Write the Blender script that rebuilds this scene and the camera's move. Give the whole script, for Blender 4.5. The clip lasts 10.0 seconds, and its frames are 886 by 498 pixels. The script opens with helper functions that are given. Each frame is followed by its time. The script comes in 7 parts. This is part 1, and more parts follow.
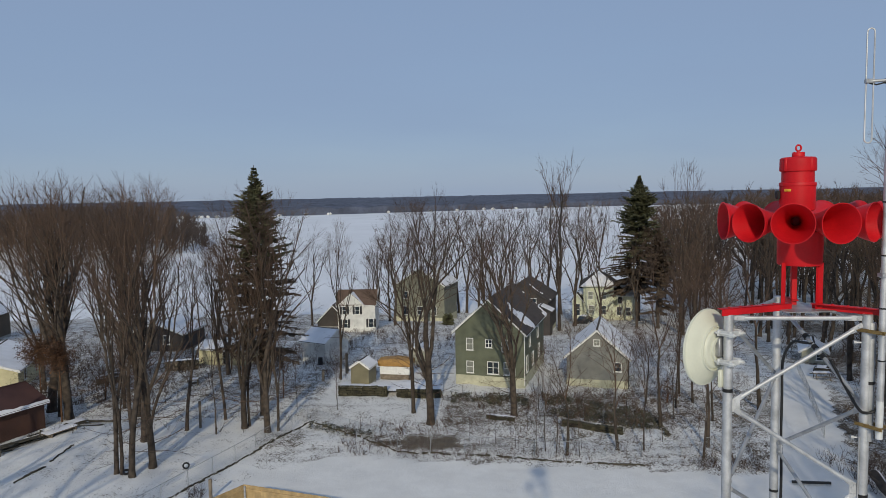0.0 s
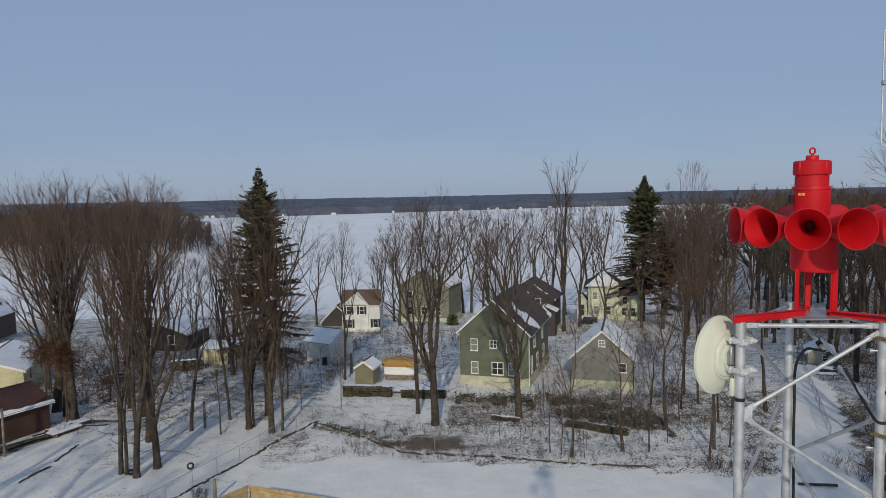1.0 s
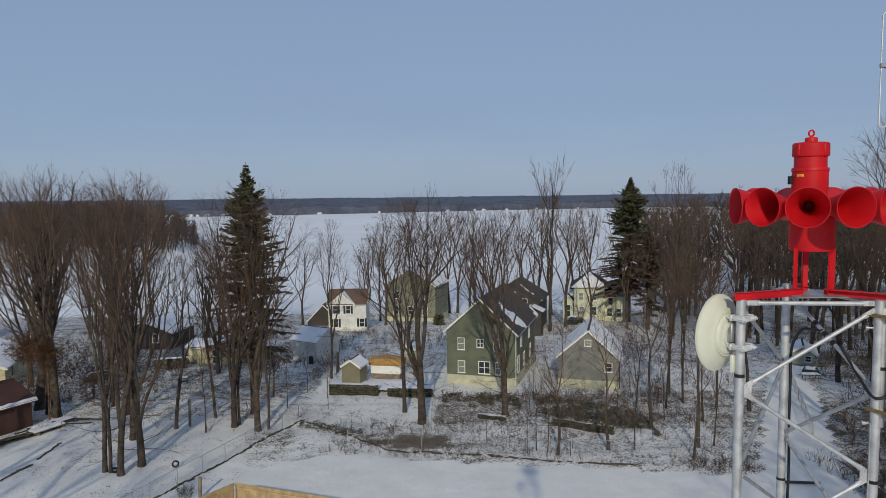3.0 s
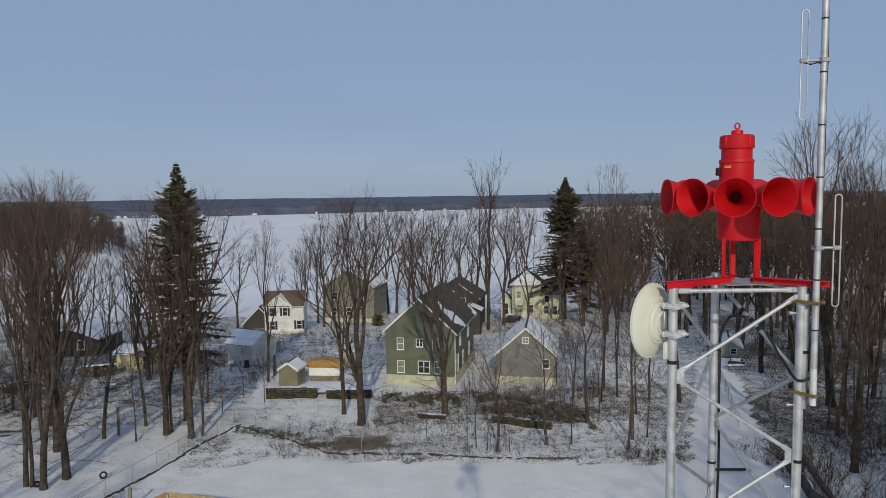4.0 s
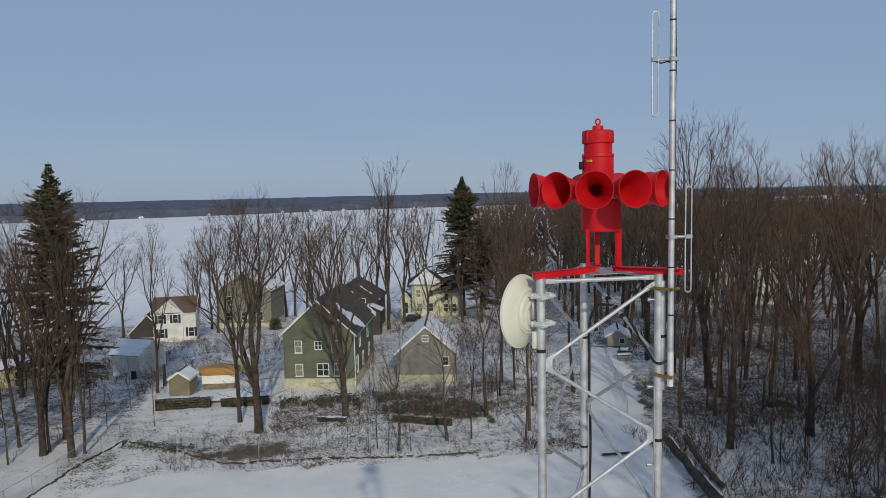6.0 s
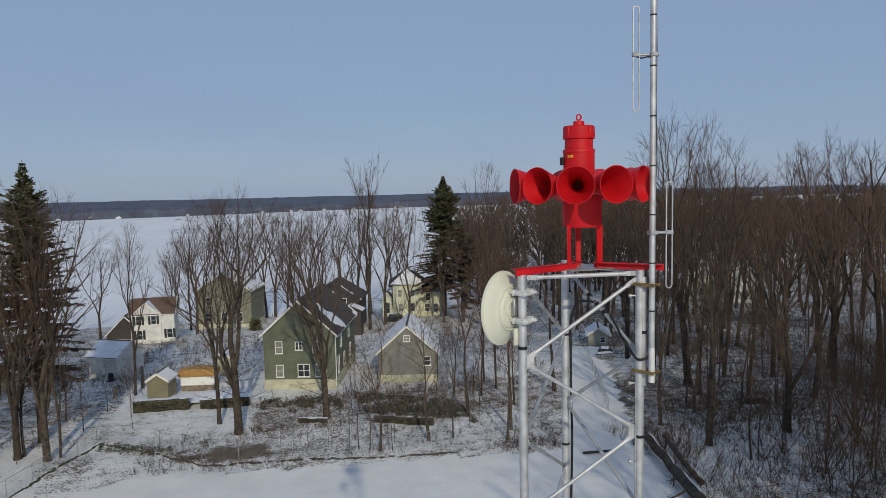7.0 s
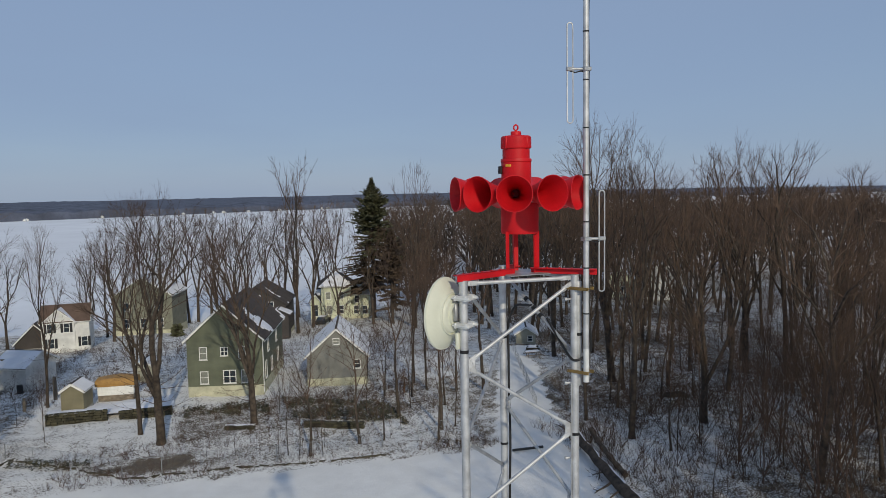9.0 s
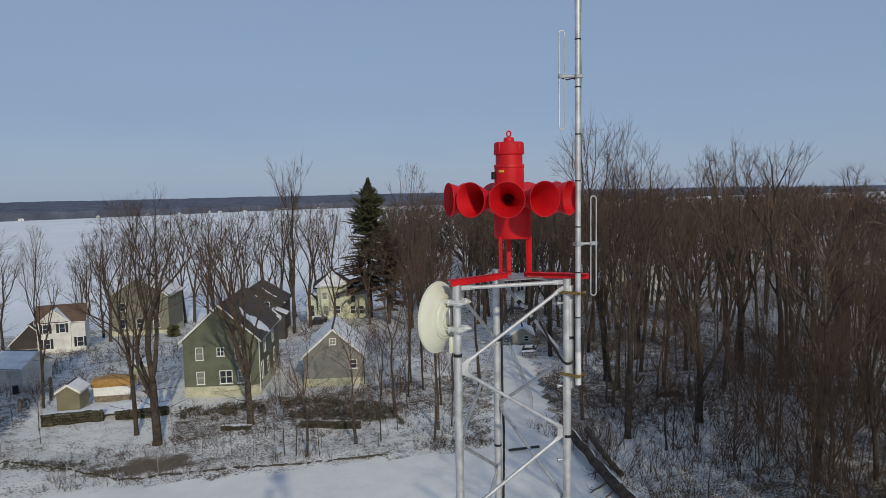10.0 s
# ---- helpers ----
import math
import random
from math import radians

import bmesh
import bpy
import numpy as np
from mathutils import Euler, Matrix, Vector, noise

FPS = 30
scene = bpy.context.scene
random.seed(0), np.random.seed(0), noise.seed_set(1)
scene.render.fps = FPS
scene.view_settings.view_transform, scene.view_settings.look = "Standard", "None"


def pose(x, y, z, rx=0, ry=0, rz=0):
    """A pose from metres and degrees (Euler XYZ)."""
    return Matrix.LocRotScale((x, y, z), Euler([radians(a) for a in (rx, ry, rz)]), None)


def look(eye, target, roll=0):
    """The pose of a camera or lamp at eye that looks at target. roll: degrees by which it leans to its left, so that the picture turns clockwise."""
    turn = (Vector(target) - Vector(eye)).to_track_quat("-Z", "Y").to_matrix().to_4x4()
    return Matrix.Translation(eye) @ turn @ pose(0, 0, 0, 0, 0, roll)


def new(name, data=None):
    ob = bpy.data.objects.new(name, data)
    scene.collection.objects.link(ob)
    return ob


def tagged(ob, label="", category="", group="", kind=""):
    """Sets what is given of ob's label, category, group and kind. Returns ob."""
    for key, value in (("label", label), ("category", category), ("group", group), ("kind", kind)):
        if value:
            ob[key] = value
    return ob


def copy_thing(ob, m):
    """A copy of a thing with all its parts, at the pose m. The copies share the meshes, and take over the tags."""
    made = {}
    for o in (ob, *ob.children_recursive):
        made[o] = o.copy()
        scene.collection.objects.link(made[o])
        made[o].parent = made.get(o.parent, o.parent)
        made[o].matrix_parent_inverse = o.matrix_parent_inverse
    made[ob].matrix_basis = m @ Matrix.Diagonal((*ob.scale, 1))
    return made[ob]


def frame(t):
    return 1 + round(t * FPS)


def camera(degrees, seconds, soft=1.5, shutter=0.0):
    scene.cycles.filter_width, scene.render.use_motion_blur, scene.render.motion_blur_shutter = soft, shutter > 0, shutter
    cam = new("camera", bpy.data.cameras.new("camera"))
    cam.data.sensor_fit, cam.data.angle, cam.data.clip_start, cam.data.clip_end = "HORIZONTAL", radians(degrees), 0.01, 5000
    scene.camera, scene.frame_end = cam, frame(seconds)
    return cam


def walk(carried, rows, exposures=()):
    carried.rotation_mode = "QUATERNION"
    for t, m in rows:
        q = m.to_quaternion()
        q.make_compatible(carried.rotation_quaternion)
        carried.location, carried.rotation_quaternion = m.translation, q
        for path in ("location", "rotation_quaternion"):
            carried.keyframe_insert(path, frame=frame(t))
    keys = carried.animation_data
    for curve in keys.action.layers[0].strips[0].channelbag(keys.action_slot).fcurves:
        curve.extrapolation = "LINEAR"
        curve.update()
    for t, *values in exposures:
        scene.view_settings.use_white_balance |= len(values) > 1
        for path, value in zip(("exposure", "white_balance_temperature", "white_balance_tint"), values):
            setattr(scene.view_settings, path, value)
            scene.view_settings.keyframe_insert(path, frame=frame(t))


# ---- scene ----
cam = camera(66.0, 10.0, soft=0.8)
PATH = [
    (0, (0.138, -0.341, 20.31), (0.153, 1.652, 20.143), -1.1),
    (0.5, (0.111, -0.289, 20.313), (0.086, 1.704, 20.147), -1.1),
    (1, (0.134, -0.218, 20.345), (0.136, 1.775, 20.178), -1.1),
    (1.5, (0.193, -0.156, 20.35), (0.062, 1.832, 20.183), -1.3),
    (2, (0.182, -0.163, 20.29), (0.062, 1.826, 20.123), -1.0),
    (2.5, (0.096, -0.222, 20.238), (0.015, 1.77, 20.072), -0.9),
    (3, (-0.039, -0.294, 20.157), (0.004, 1.699, 19.992), -0.6),
    (4.5, (-0.017, -0.221, 20.07), (0.296, 1.747, 19.902), -0.9),
    (5, (0.083, -0.231, 20.056), (0.508, 1.716, 19.886), -1.0),
    (5.5, (0.172, -0.253, 20.052), (0.659, 1.679, 19.881), -1.1),
    (7, (0.244, -0.183, 19.997), (0.806, 1.729, 19.824), -1.2),
    (7.5, (0.185, -0.143, 20.017), (0.816, 1.746, 19.843), -1.1),
    (8, (0.157, -0.127, 20.033), (0.834, 1.746, 19.858), -1.0),
    (8.5, (0.136, -0.16, 20.038), (0.857, 1.698, 19.864), -1.0),
    (9, (0.093, -0.248, 20.061), (0.853, 1.594, 19.887), -1.1),
    (9.5, (0.082, -0.302, 20.102), (0.847, 1.538, 19.927), -1.0),
    (10, (0.09, -0.326, 20.114), (0.859, 1.512, 19.939), -1.1),
]
walk(cam, [(t, look(eye, target, roll)) for t, eye, target, roll in PATH])

# ---- light ----
SUN_EL = radians(25.5)
SUN_AZ = math.atan2(-3.84, -41.5)
world = bpy.data.worlds.new("sky")
scene.world = world
world.use_nodes = True
wn, wl = world.node_tree.nodes, world.node_tree.links
wn.clear()
sky = wn.new("ShaderNodeTexSky")
sky.sky_type, sky.sun_disc = "NISHITA", False
sky.sun_elevation, sky.sun_rotation = SUN_EL, SUN_AZ
sky.air_density, sky.dust_density, sky.ozone_density = 1.0, 0.4, 3.0
# thin high haze over the blue
sky_tc = wn.new("ShaderNodeTexCoord")
sky_map = wn.new("ShaderNodeMapping")
sky_map.inputs["Scale"].default_value = (1.0, 1.0, 4.5)
veil = wn.new("ShaderNodeTexNoise")
veil.inputs["Scale"].default_value, veil.inputs["Detail"].default_value, veil.inputs["Roughness"].default_value = 1.6, 4, 0.5
veil_amount = wn.new("ShaderNodeMapRange")
veil_amount.inputs[1].default_value, veil_amount.inputs[2].default_value, veil_amount.inputs[3].default_value, veil_amount.inputs[4].default_value = 0.3, 0.75, 0.74, 0.90
sky_mix = wn.new("ShaderNodeMix")
sky_mix.data_type = "RGBA"
sky_mix.inputs[7].default_value = (2.98, 4.02, 5.95, 1)
sky_bg = wn.new("ShaderNodeBackground")
sky_bg.inputs["Strength"].default_value = 0.085
sky_out = wn.new("ShaderNodeOutputWorld")
wl.new(sky_tc.outputs["Generated"], sky_map.inputs[0])
wl.new(sky_map.outputs[0], veil.inputs["Vector"])
wl.new(veil.outputs["Fac"], veil_amount.inputs[0])
wl.new(veil_amount.outputs[0], sky_mix.inputs[0])
wl.new(sky.outputs[0], sky_mix.inputs[6])
wl.new(sky_mix.outputs[2], sky_bg.inputs[0])
wl.new(sky_bg.outputs[0], sky_out.inputs[0])
sun_data = bpy.data.lights.new("sun", "SUN")
sun_data.energy, sun_data.angle, sun_data.color = 2.2, radians(0.9), (1.0, 0.905, 0.71)
sun = new("sun", sun_data)
sun.matrix_world = look((-3.84, -41.5, 19.8), (0, 0, 0))


# ---- materials ----
def mat(name, color, rough=0.7, metal=0.0, vary=0.15, scale=6.0, bump=0.15, tint=0.0, fine=60.0, second=None, mix_at=0.55, coords="Object", spec=0.4):
    """A painted, metal, wood or stone surface: colour with stains at one scale, grain at another, and fine relief."""
    m = bpy.data.materials.new(name)
    m.use_nodes = True
    n, l = m.node_tree.nodes, m.node_tree.links
    b = n["Principled BSDF"]
    b.inputs["Metallic"].default_value = metal
    b.inputs["Specular IOR Level"].default_value = spec
    tc = n.new("ShaderNodeTexCoord")
    big = n.new("ShaderNodeTexNoise")
    big.inputs["Scale"].default_value, big.inputs["Detail"].default_value = scale, 5
    small = n.new("ShaderNodeTexNoise")
    small.inputs["Scale"].default_value, small.inputs["Detail"].default_value = fine, 3
    for t in (big, small):
        l.new(tc.outputs[coords], t.inputs["Vector"])
    ramp = n.new("ShaderNodeValToRGB")
    dark = tuple(c * (1 - vary * 1.6) for c in color)
    light = second or tuple(min(1, c * (1 + vary)) for c in color)
    ramp.color_ramp.elements[0].position, ramp.color_ramp.elements[1].position = 0.32, mix_at + 0.12
    ramp.color_ramp.elements[0].color, ramp.color_ramp.elements[1].color = (*dark, 1), (*light, 1)
    l.new(big.outputs["Fac"], ramp.inputs[0])
    grain = n.new("ShaderNodeHueSaturation")
    l.new(ramp.outputs[0], grain.inputs["Color"])
    val = n.new("ShaderNodeMapRange")
    val.inputs[3].default_value, val.inputs[4].default_value = 1 - vary, 1 + vary
    l.new(small.outputs["Fac"], val.inputs[0])
    if tint:
        info = n.new("ShaderNodeObjectInfo")
        rnd = n.new("ShaderNodeMapRange")
        rnd.inputs[3].default_value, rnd.inputs[4].default_value = 1 - tint, 1 + tint
        l.new(info.outputs["Random"], rnd.inputs[0])
        mul = n.new("ShaderNodeMath")
        mul.operation = "MULTIPLY"
        l.new(val.outputs[0], mul.inputs[0])
        l.new(rnd.outputs[0], mul.inputs[1])
        l.new(mul.outputs[0], grain.inputs["Value"])
    else:
        l.new(val.outputs[0], grain.inputs["Value"])
    l.new(grain.outputs[0], b.inputs["Base Color"])
    ro = n.new("ShaderNodeMapRange")
    ro.inputs[3].default_value, ro.inputs[4].default_value = max(0.05, rough - 0.12), min(1, rough + 0.12)
    l.new(big.outputs["Fac"], ro.inputs[0])
    l.new(ro.outputs[0], b.inputs["Roughness"])
    if bump:
        bp = n.new("ShaderNodeBump")
        bp.inputs["Strength"].default_value, bp.inputs["Distance"].default_value = bump, 0.02
        l.new(small.outputs["Fac"], bp.inputs["Height"])
        l.new(bp.outputs[0], b.inputs["Normal"])
    return m


def lined(name, color, pitch, axis="Z", rough=0.75, vary=0.12, depth=0.6, tint=0.0, wave="SAW"):
    """Lapped boards or shingle courses: relief lines at the given pitch over a worn, slightly uneven colour."""
    m = mat(name, color, rough, vary=vary, scale=0.8, fine=14, bump=0, tint=tint)
    n, l = m.node_tree.nodes, m.node_tree.links
    tc = n.new("ShaderNodeTexCoord")
    wv = n.new("ShaderNodeTexWave")
    wv.wave_type, wv.bands_direction, wv.wave_profile = "BANDS", axis, wave
    wv.inputs["Scale"].default_value = 0.314 / pitch
    wv.inputs["Distortion"].default_value = 0.15
    l.new(tc.outputs["Object"], wv.inputs["Vector"])
    bp = n.new("ShaderNodeBump")
    bp.inputs["Strength"].default_value, bp.inputs["Distance"].default_value = depth, 0.03
    l.new(wv.outputs["Fac"], bp.inputs["Height"])
    l.new(bp.outputs[0], n["Principled BSDF"].inputs["Normal"])
    return m


def snow_ground(name):
    """Snow with dead leaves and grass showing through where the attribute 'litter' says that cover is thin."""
    m = bpy.data.materials.new(name)
    m.use_nodes = True
    n, l = m.node_tree.nodes, m.node_tree.links
    b = n["Principled BSDF"]
    b.inputs["Roughness"].default_value = 0.75
    b.inputs["Specular IOR Level"].default_value = 0.25
    tc = n.new("ShaderNodeTexCoord")
    att = n.new("ShaderNodeAttribute")
    att.attribute_name = "litter"

    def tex(scale, detail, rough=0.6):
        t = n.new("ShaderNodeTexNoise")
        t.inputs["Scale"].default_value, t.inputs["Detail"].default_value, t.inputs["Roughness"].default_value = scale, detail, rough
        l.new(tc.outputs["Object"], t.inputs["Vector"])
        return t.outputs["Fac"]

    def calc(op, a, c):
        k = n.new("ShaderNodeMath")
        k.operation = op
        for i, v in enumerate((a, c)):
            if isinstance(v, (int, float)):
                k.inputs[i].default_value = v
            else:
                l.new(v, k.inputs[i])
        return k.outputs[0]
    speck, patch, broad = tex(7.0, 4, 0.75), tex(0.9, 4), tex(0.16, 3)
    mixn = calc("ADD", calc("MULTIPLY", speck, 0.62), calc("ADD", calc("MULTIPLY", patch, 0.23), calc("MULTIPLY", broad, 0.15)))
    level = calc("SUBTRACT", 0.70, calc("MULTIPLY", att.outputs["Fac"], 0.34))
    rng = n.new("ShaderNodeMapRange")
    l.new(calc("SUBTRACT", mixn, level), rng.inputs[0])
    rng.inputs[1].default_value, rng.inputs[2].default_value = -0.015, 0.05
    dirt = n.new("ShaderNodeValToRGB")
    dirt.color_ramp.elements[0].position, dirt.color_ramp.elements[1].position = 0.35, 0.7
    dirt.color_ramp.elements[0].color, dirt.color_ramp.elements[1].color = (0.045, 0.033, 0.022, 1), (0.16, 0.115, 0.07, 1)
    l.new(tex(2.3, 5), dirt.inputs[0])
    snow = n.new("ShaderNodeValToRGB")
    snow.color_ramp.elements[0].position, snow.color_ramp.elements[1].position = 0.3, 0.75
    snow.color_ramp.elements[0].color, snow.color_ramp.elements[1].color = (0.70, 0.69, 0.67, 1), (0.82, 0.81, 0.785, 1)
    l.new(tex(0.35, 5), snow.inputs[0])
    mx = n.new("ShaderNodeMix")
    mx.data_type = "RGBA"
    l.new(rng.outputs[0], mx.inputs[0])
    l.new(snow.outputs[0], mx.inputs[6])
    l.new(dirt.outputs[0], mx.inputs[7])
    l.new(mx.outputs[2], b.inputs["Base Color"])
    bp = n.new("ShaderNodeBump")
    bp.inputs["Strength"].default_value, bp.inputs["Distance"].default_value = 0.5, 0.12
    l.new(calc("ADD", calc("MULTIPLY", speck, 0.4), patch), bp.inputs["Height"])
    l.new(bp.outputs[0], b.inputs["Normal"])
    return m


def glass(name, color=(0.03, 0.04, 0.05)):
    m = bpy.data.materials.new(name)
    m.use_nodes = True
    b = m.node_tree.nodes["Principled BSDF"]
    b.inputs["Base Color"].default_value = (*color, 1)
    b.inputs["Roughness"].default_value = 0.08
    b.inputs["Specular IOR Level"].default_value = 0.6
    return m


M_GROUND = snow_ground("snowy_ground")
M_SNOW = mat("roof_snow", (0.78, 0.78, 0.8), 0.8, vary=0.05, scale=0.7, fine=7, bump=0.4)
M_YELLOWPAINT = mat("yellow_plate", (0.75, 0.45, 0.05), 0.5, vary=0.05, scale=30, fine=90, bump=0)
M_ICE = mat("lake_snow", (0.76, 0.77, 0.79), 0.8, vary=0.05, scale=0.02, fine=0.2, bump=0.1)
M_BARK = mat("bark", (0.052, 0.039, 0.030), 0.9, vary=0.3, scale=2.5, fine=18, bump=0.8, tint=0.25, second=(0.098, 0.076, 0.058))
M_TWIG = mat("twigs", (0.096, 0.062, 0.043), 0.9, vary=0.2, scale=1.5, fine=9, bump=0, tint=0.2)
M_TWIGRED = mat("reddish_twigs", (0.125, 0.080, 0.056), 0.9, vary=0.2, scale=1.5, fine=9, bump=0, tint=0.2)
# distance haze painted in: paler and greyer than the near twigs
M_FARTWIG = mat("hazy_twigs", (0.104, 0.077, 0.062), 0.9, vary=0.2, scale=0.1, fine=1, bump=0)
M_BACKTWIG = mat("brown_twigs", (0.074, 0.055, 0.046), 0.9, vary=0.2, scale=0.1, fine=1, bump=0)
M_DARKTWIG = mat("slate_twigs", (0.072, 0.064, 0.068), 0.9, vary=0.2, scale=0.1, fine=1, bump=0)
M_NEEDLE = mat("spruce_needles", (0.102, 0.102, 0.052), 0.85, vary=0.35, scale=1.2, fine=12, bump=0, tint=0.1)
M_NEEDLEBROWN = mat("browned_needles", (0.115, 0.082, 0.056), 0.85, vary=0.35, scale=1.2, fine=12, bump=0, tint=0.1)
M_DEADLEAF = mat("dead_leaves", (0.13, 0.066, 0.034), 0.8, vary=0.35, scale=1.5, fine=9, bump=0)
M_LAKEWALL = lined("olive_brown_siding", (0.23, 0.23, 0.175), 0.13)
M_GREENTRIM = mat("dark_green_trim", (0.017, 0.028, 0.022), 0.6, vary=0.15, scale=3, fine=20, bump=0.1)
M_BARNWALL = lined("dark_brown_boards", (0.105, 0.076, 0.052), 0.16)
M_CABIN = lined("cream_boards", (0.44, 0.43, 0.34), 0.15)
M_LEAF = mat("ivy_leaves", (0.068, 0.074, 0.036), 0.6, vary=0.35, scale=1.5, fine=9, bump=0, second=(0.15, 0.13, 0.078))
M_RED = mat("red_enamel", (0.56, 0.008, 0.014), 0.5, vary=0.10, scale=5, fine=70, bump=0.06, spec=0.3)
# enamel red darkened to stand for the shade deep inside the horns
M_THROAT = mat("shaded_red_enamel", (0.26, 0.010, 0.014), 0.7, vary=0.25, scale=25, fine=90, bump=0.1)
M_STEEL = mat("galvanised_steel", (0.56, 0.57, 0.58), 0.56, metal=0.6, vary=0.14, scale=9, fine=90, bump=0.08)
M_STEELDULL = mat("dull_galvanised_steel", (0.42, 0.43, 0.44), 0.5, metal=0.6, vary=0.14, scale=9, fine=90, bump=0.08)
M_FOOT = mat("pale_zinc", (0.68, 0.69, 0.68), 0.5, metal=0.25, vary=0.12, scale=9, fine=90, bump=0.08)
M_CREAM = mat("cream_fibreglass", (0.66, 0.67, 0.55), 0.45, vary=0.04, scale=4, fine=50, bump=0.04)
M_BRONZE = mat("bronze_clamp", (0.26, 0.18, 0.07), 0.5, metal=0.5, vary=0.2, scale=20, fine=90, bump=0.1)
M_RUBBER = mat("black_rubber", (0.014, 0.014, 0.015), 0.55, vary=0.2, scale=15, fine=80, bump=0.1)
M_GREEN = lined("sage_siding", (0.138, 0.152, 0.106), 0.13)
M_GREY = lined("grey_siding", (0.235, 0.235, 0.215), 0.13)
M_WHITE = lined("white_siding", (0.72, 0.72, 0.69), 0.12)
M_PALEGREY = lined("pale_grey_siding", (0.46, 0.48, 0.50), 0.12)
M_YELLOW = lined("cream_yellow_siding", (0.62, 0.57, 0.36), 0.13)
M_PALE = lined("pale_green_white_siding", (0.60, 0.62, 0.46), 0.13)
M_OLIVE = lined("olive_tan_siding", (0.215, 0.195, 0.125), 0.16, axis="X")
M_BROWN = lined("red_brown_siding", (0.088, 0.043, 0.031), 0.10)
M_DARKWALL = lined("dark_shingle_wall", (0.06, 0.052, 0.048), 0.15)
M_TRIM = mat("white_trim_paint", (0.78, 0.78, 0.75), 0.55, vary=0.06, scale=4, fine=40, bump=0.05)
M_SHUTTER = mat("dark_shutter_paint", (0.02, 0.022, 0.025), 0.5, vary=0.2, scale=6, fine=30, bump=0.1)
M_FOUND = mat("cream_foundation", (0.50, 0.49, 0.36), 0.85, vary=0.12, scale=1.5, fine=12, bump=0.3)
M_SHINGLE = lined("dark_shingles", (0.07, 0.058, 0.052), 0.14, axis="Y", rough=0.9)
M_SHINGLERED = lined("maroon_shingles", (0.085, 0.04, 0.036), 0.14, axis="Y", rough=0.9)
M_SHINGLEBRN = lined("brown_shingles", (0.13, 0.085, 0.062), 0.14, axis="Y", rough=0.9)
M_GLASS = glass("window_glass")
M_BLIND = mat("window_blind", (0.22, 0.23, 0.20), 0.5, vary=0.1, scale=3, fine=20, bump=0)
M_WOOD = mat("weathered_wood", (0.20, 0.165, 0.125), 0.85, vary=0.25, scale=3, fine=25, bump=0.4, tint=0.15)
M_PLANK = mat("tan_plank", (0.42, 0.30, 0.15), 0.75, vary=0.15, scale=2, fine=25, bump=0.25, tint=0.1)
M_STONE = mat("dark_stone", (0.078, 0.069, 0.050), 0.9, vary=0.35, scale=2.5, fine=16, bump=0.8, tint=0.3)
M_MOSSTONE = mat("mossy_stone", (0.058, 0.054, 0.034), 0.9, vary=0.35, scale=1.6, fine=14, bump=0.8, tint=0.35, second=(0.083, 0.076, 0.047))
M_ORANGE = mat("orange_tarpaulin", (0.36, 0.20, 0.055), 0.6, vary=0.15, scale=2, fine=12, bump=0.4)
M_CONCRETE = mat("concrete", (0.33, 0.32, 0.29), 0.85, vary=0.15, scale=1.5, fine=18, bump=0.3)
# the blue-grey of distance haze is put into this base colour
M_HAZEWOOD = mat("far_woods", (0.088, 0.100, 0.138), 0.95, vary=0.3, scale=0.03, fine=0.25, bump=0)


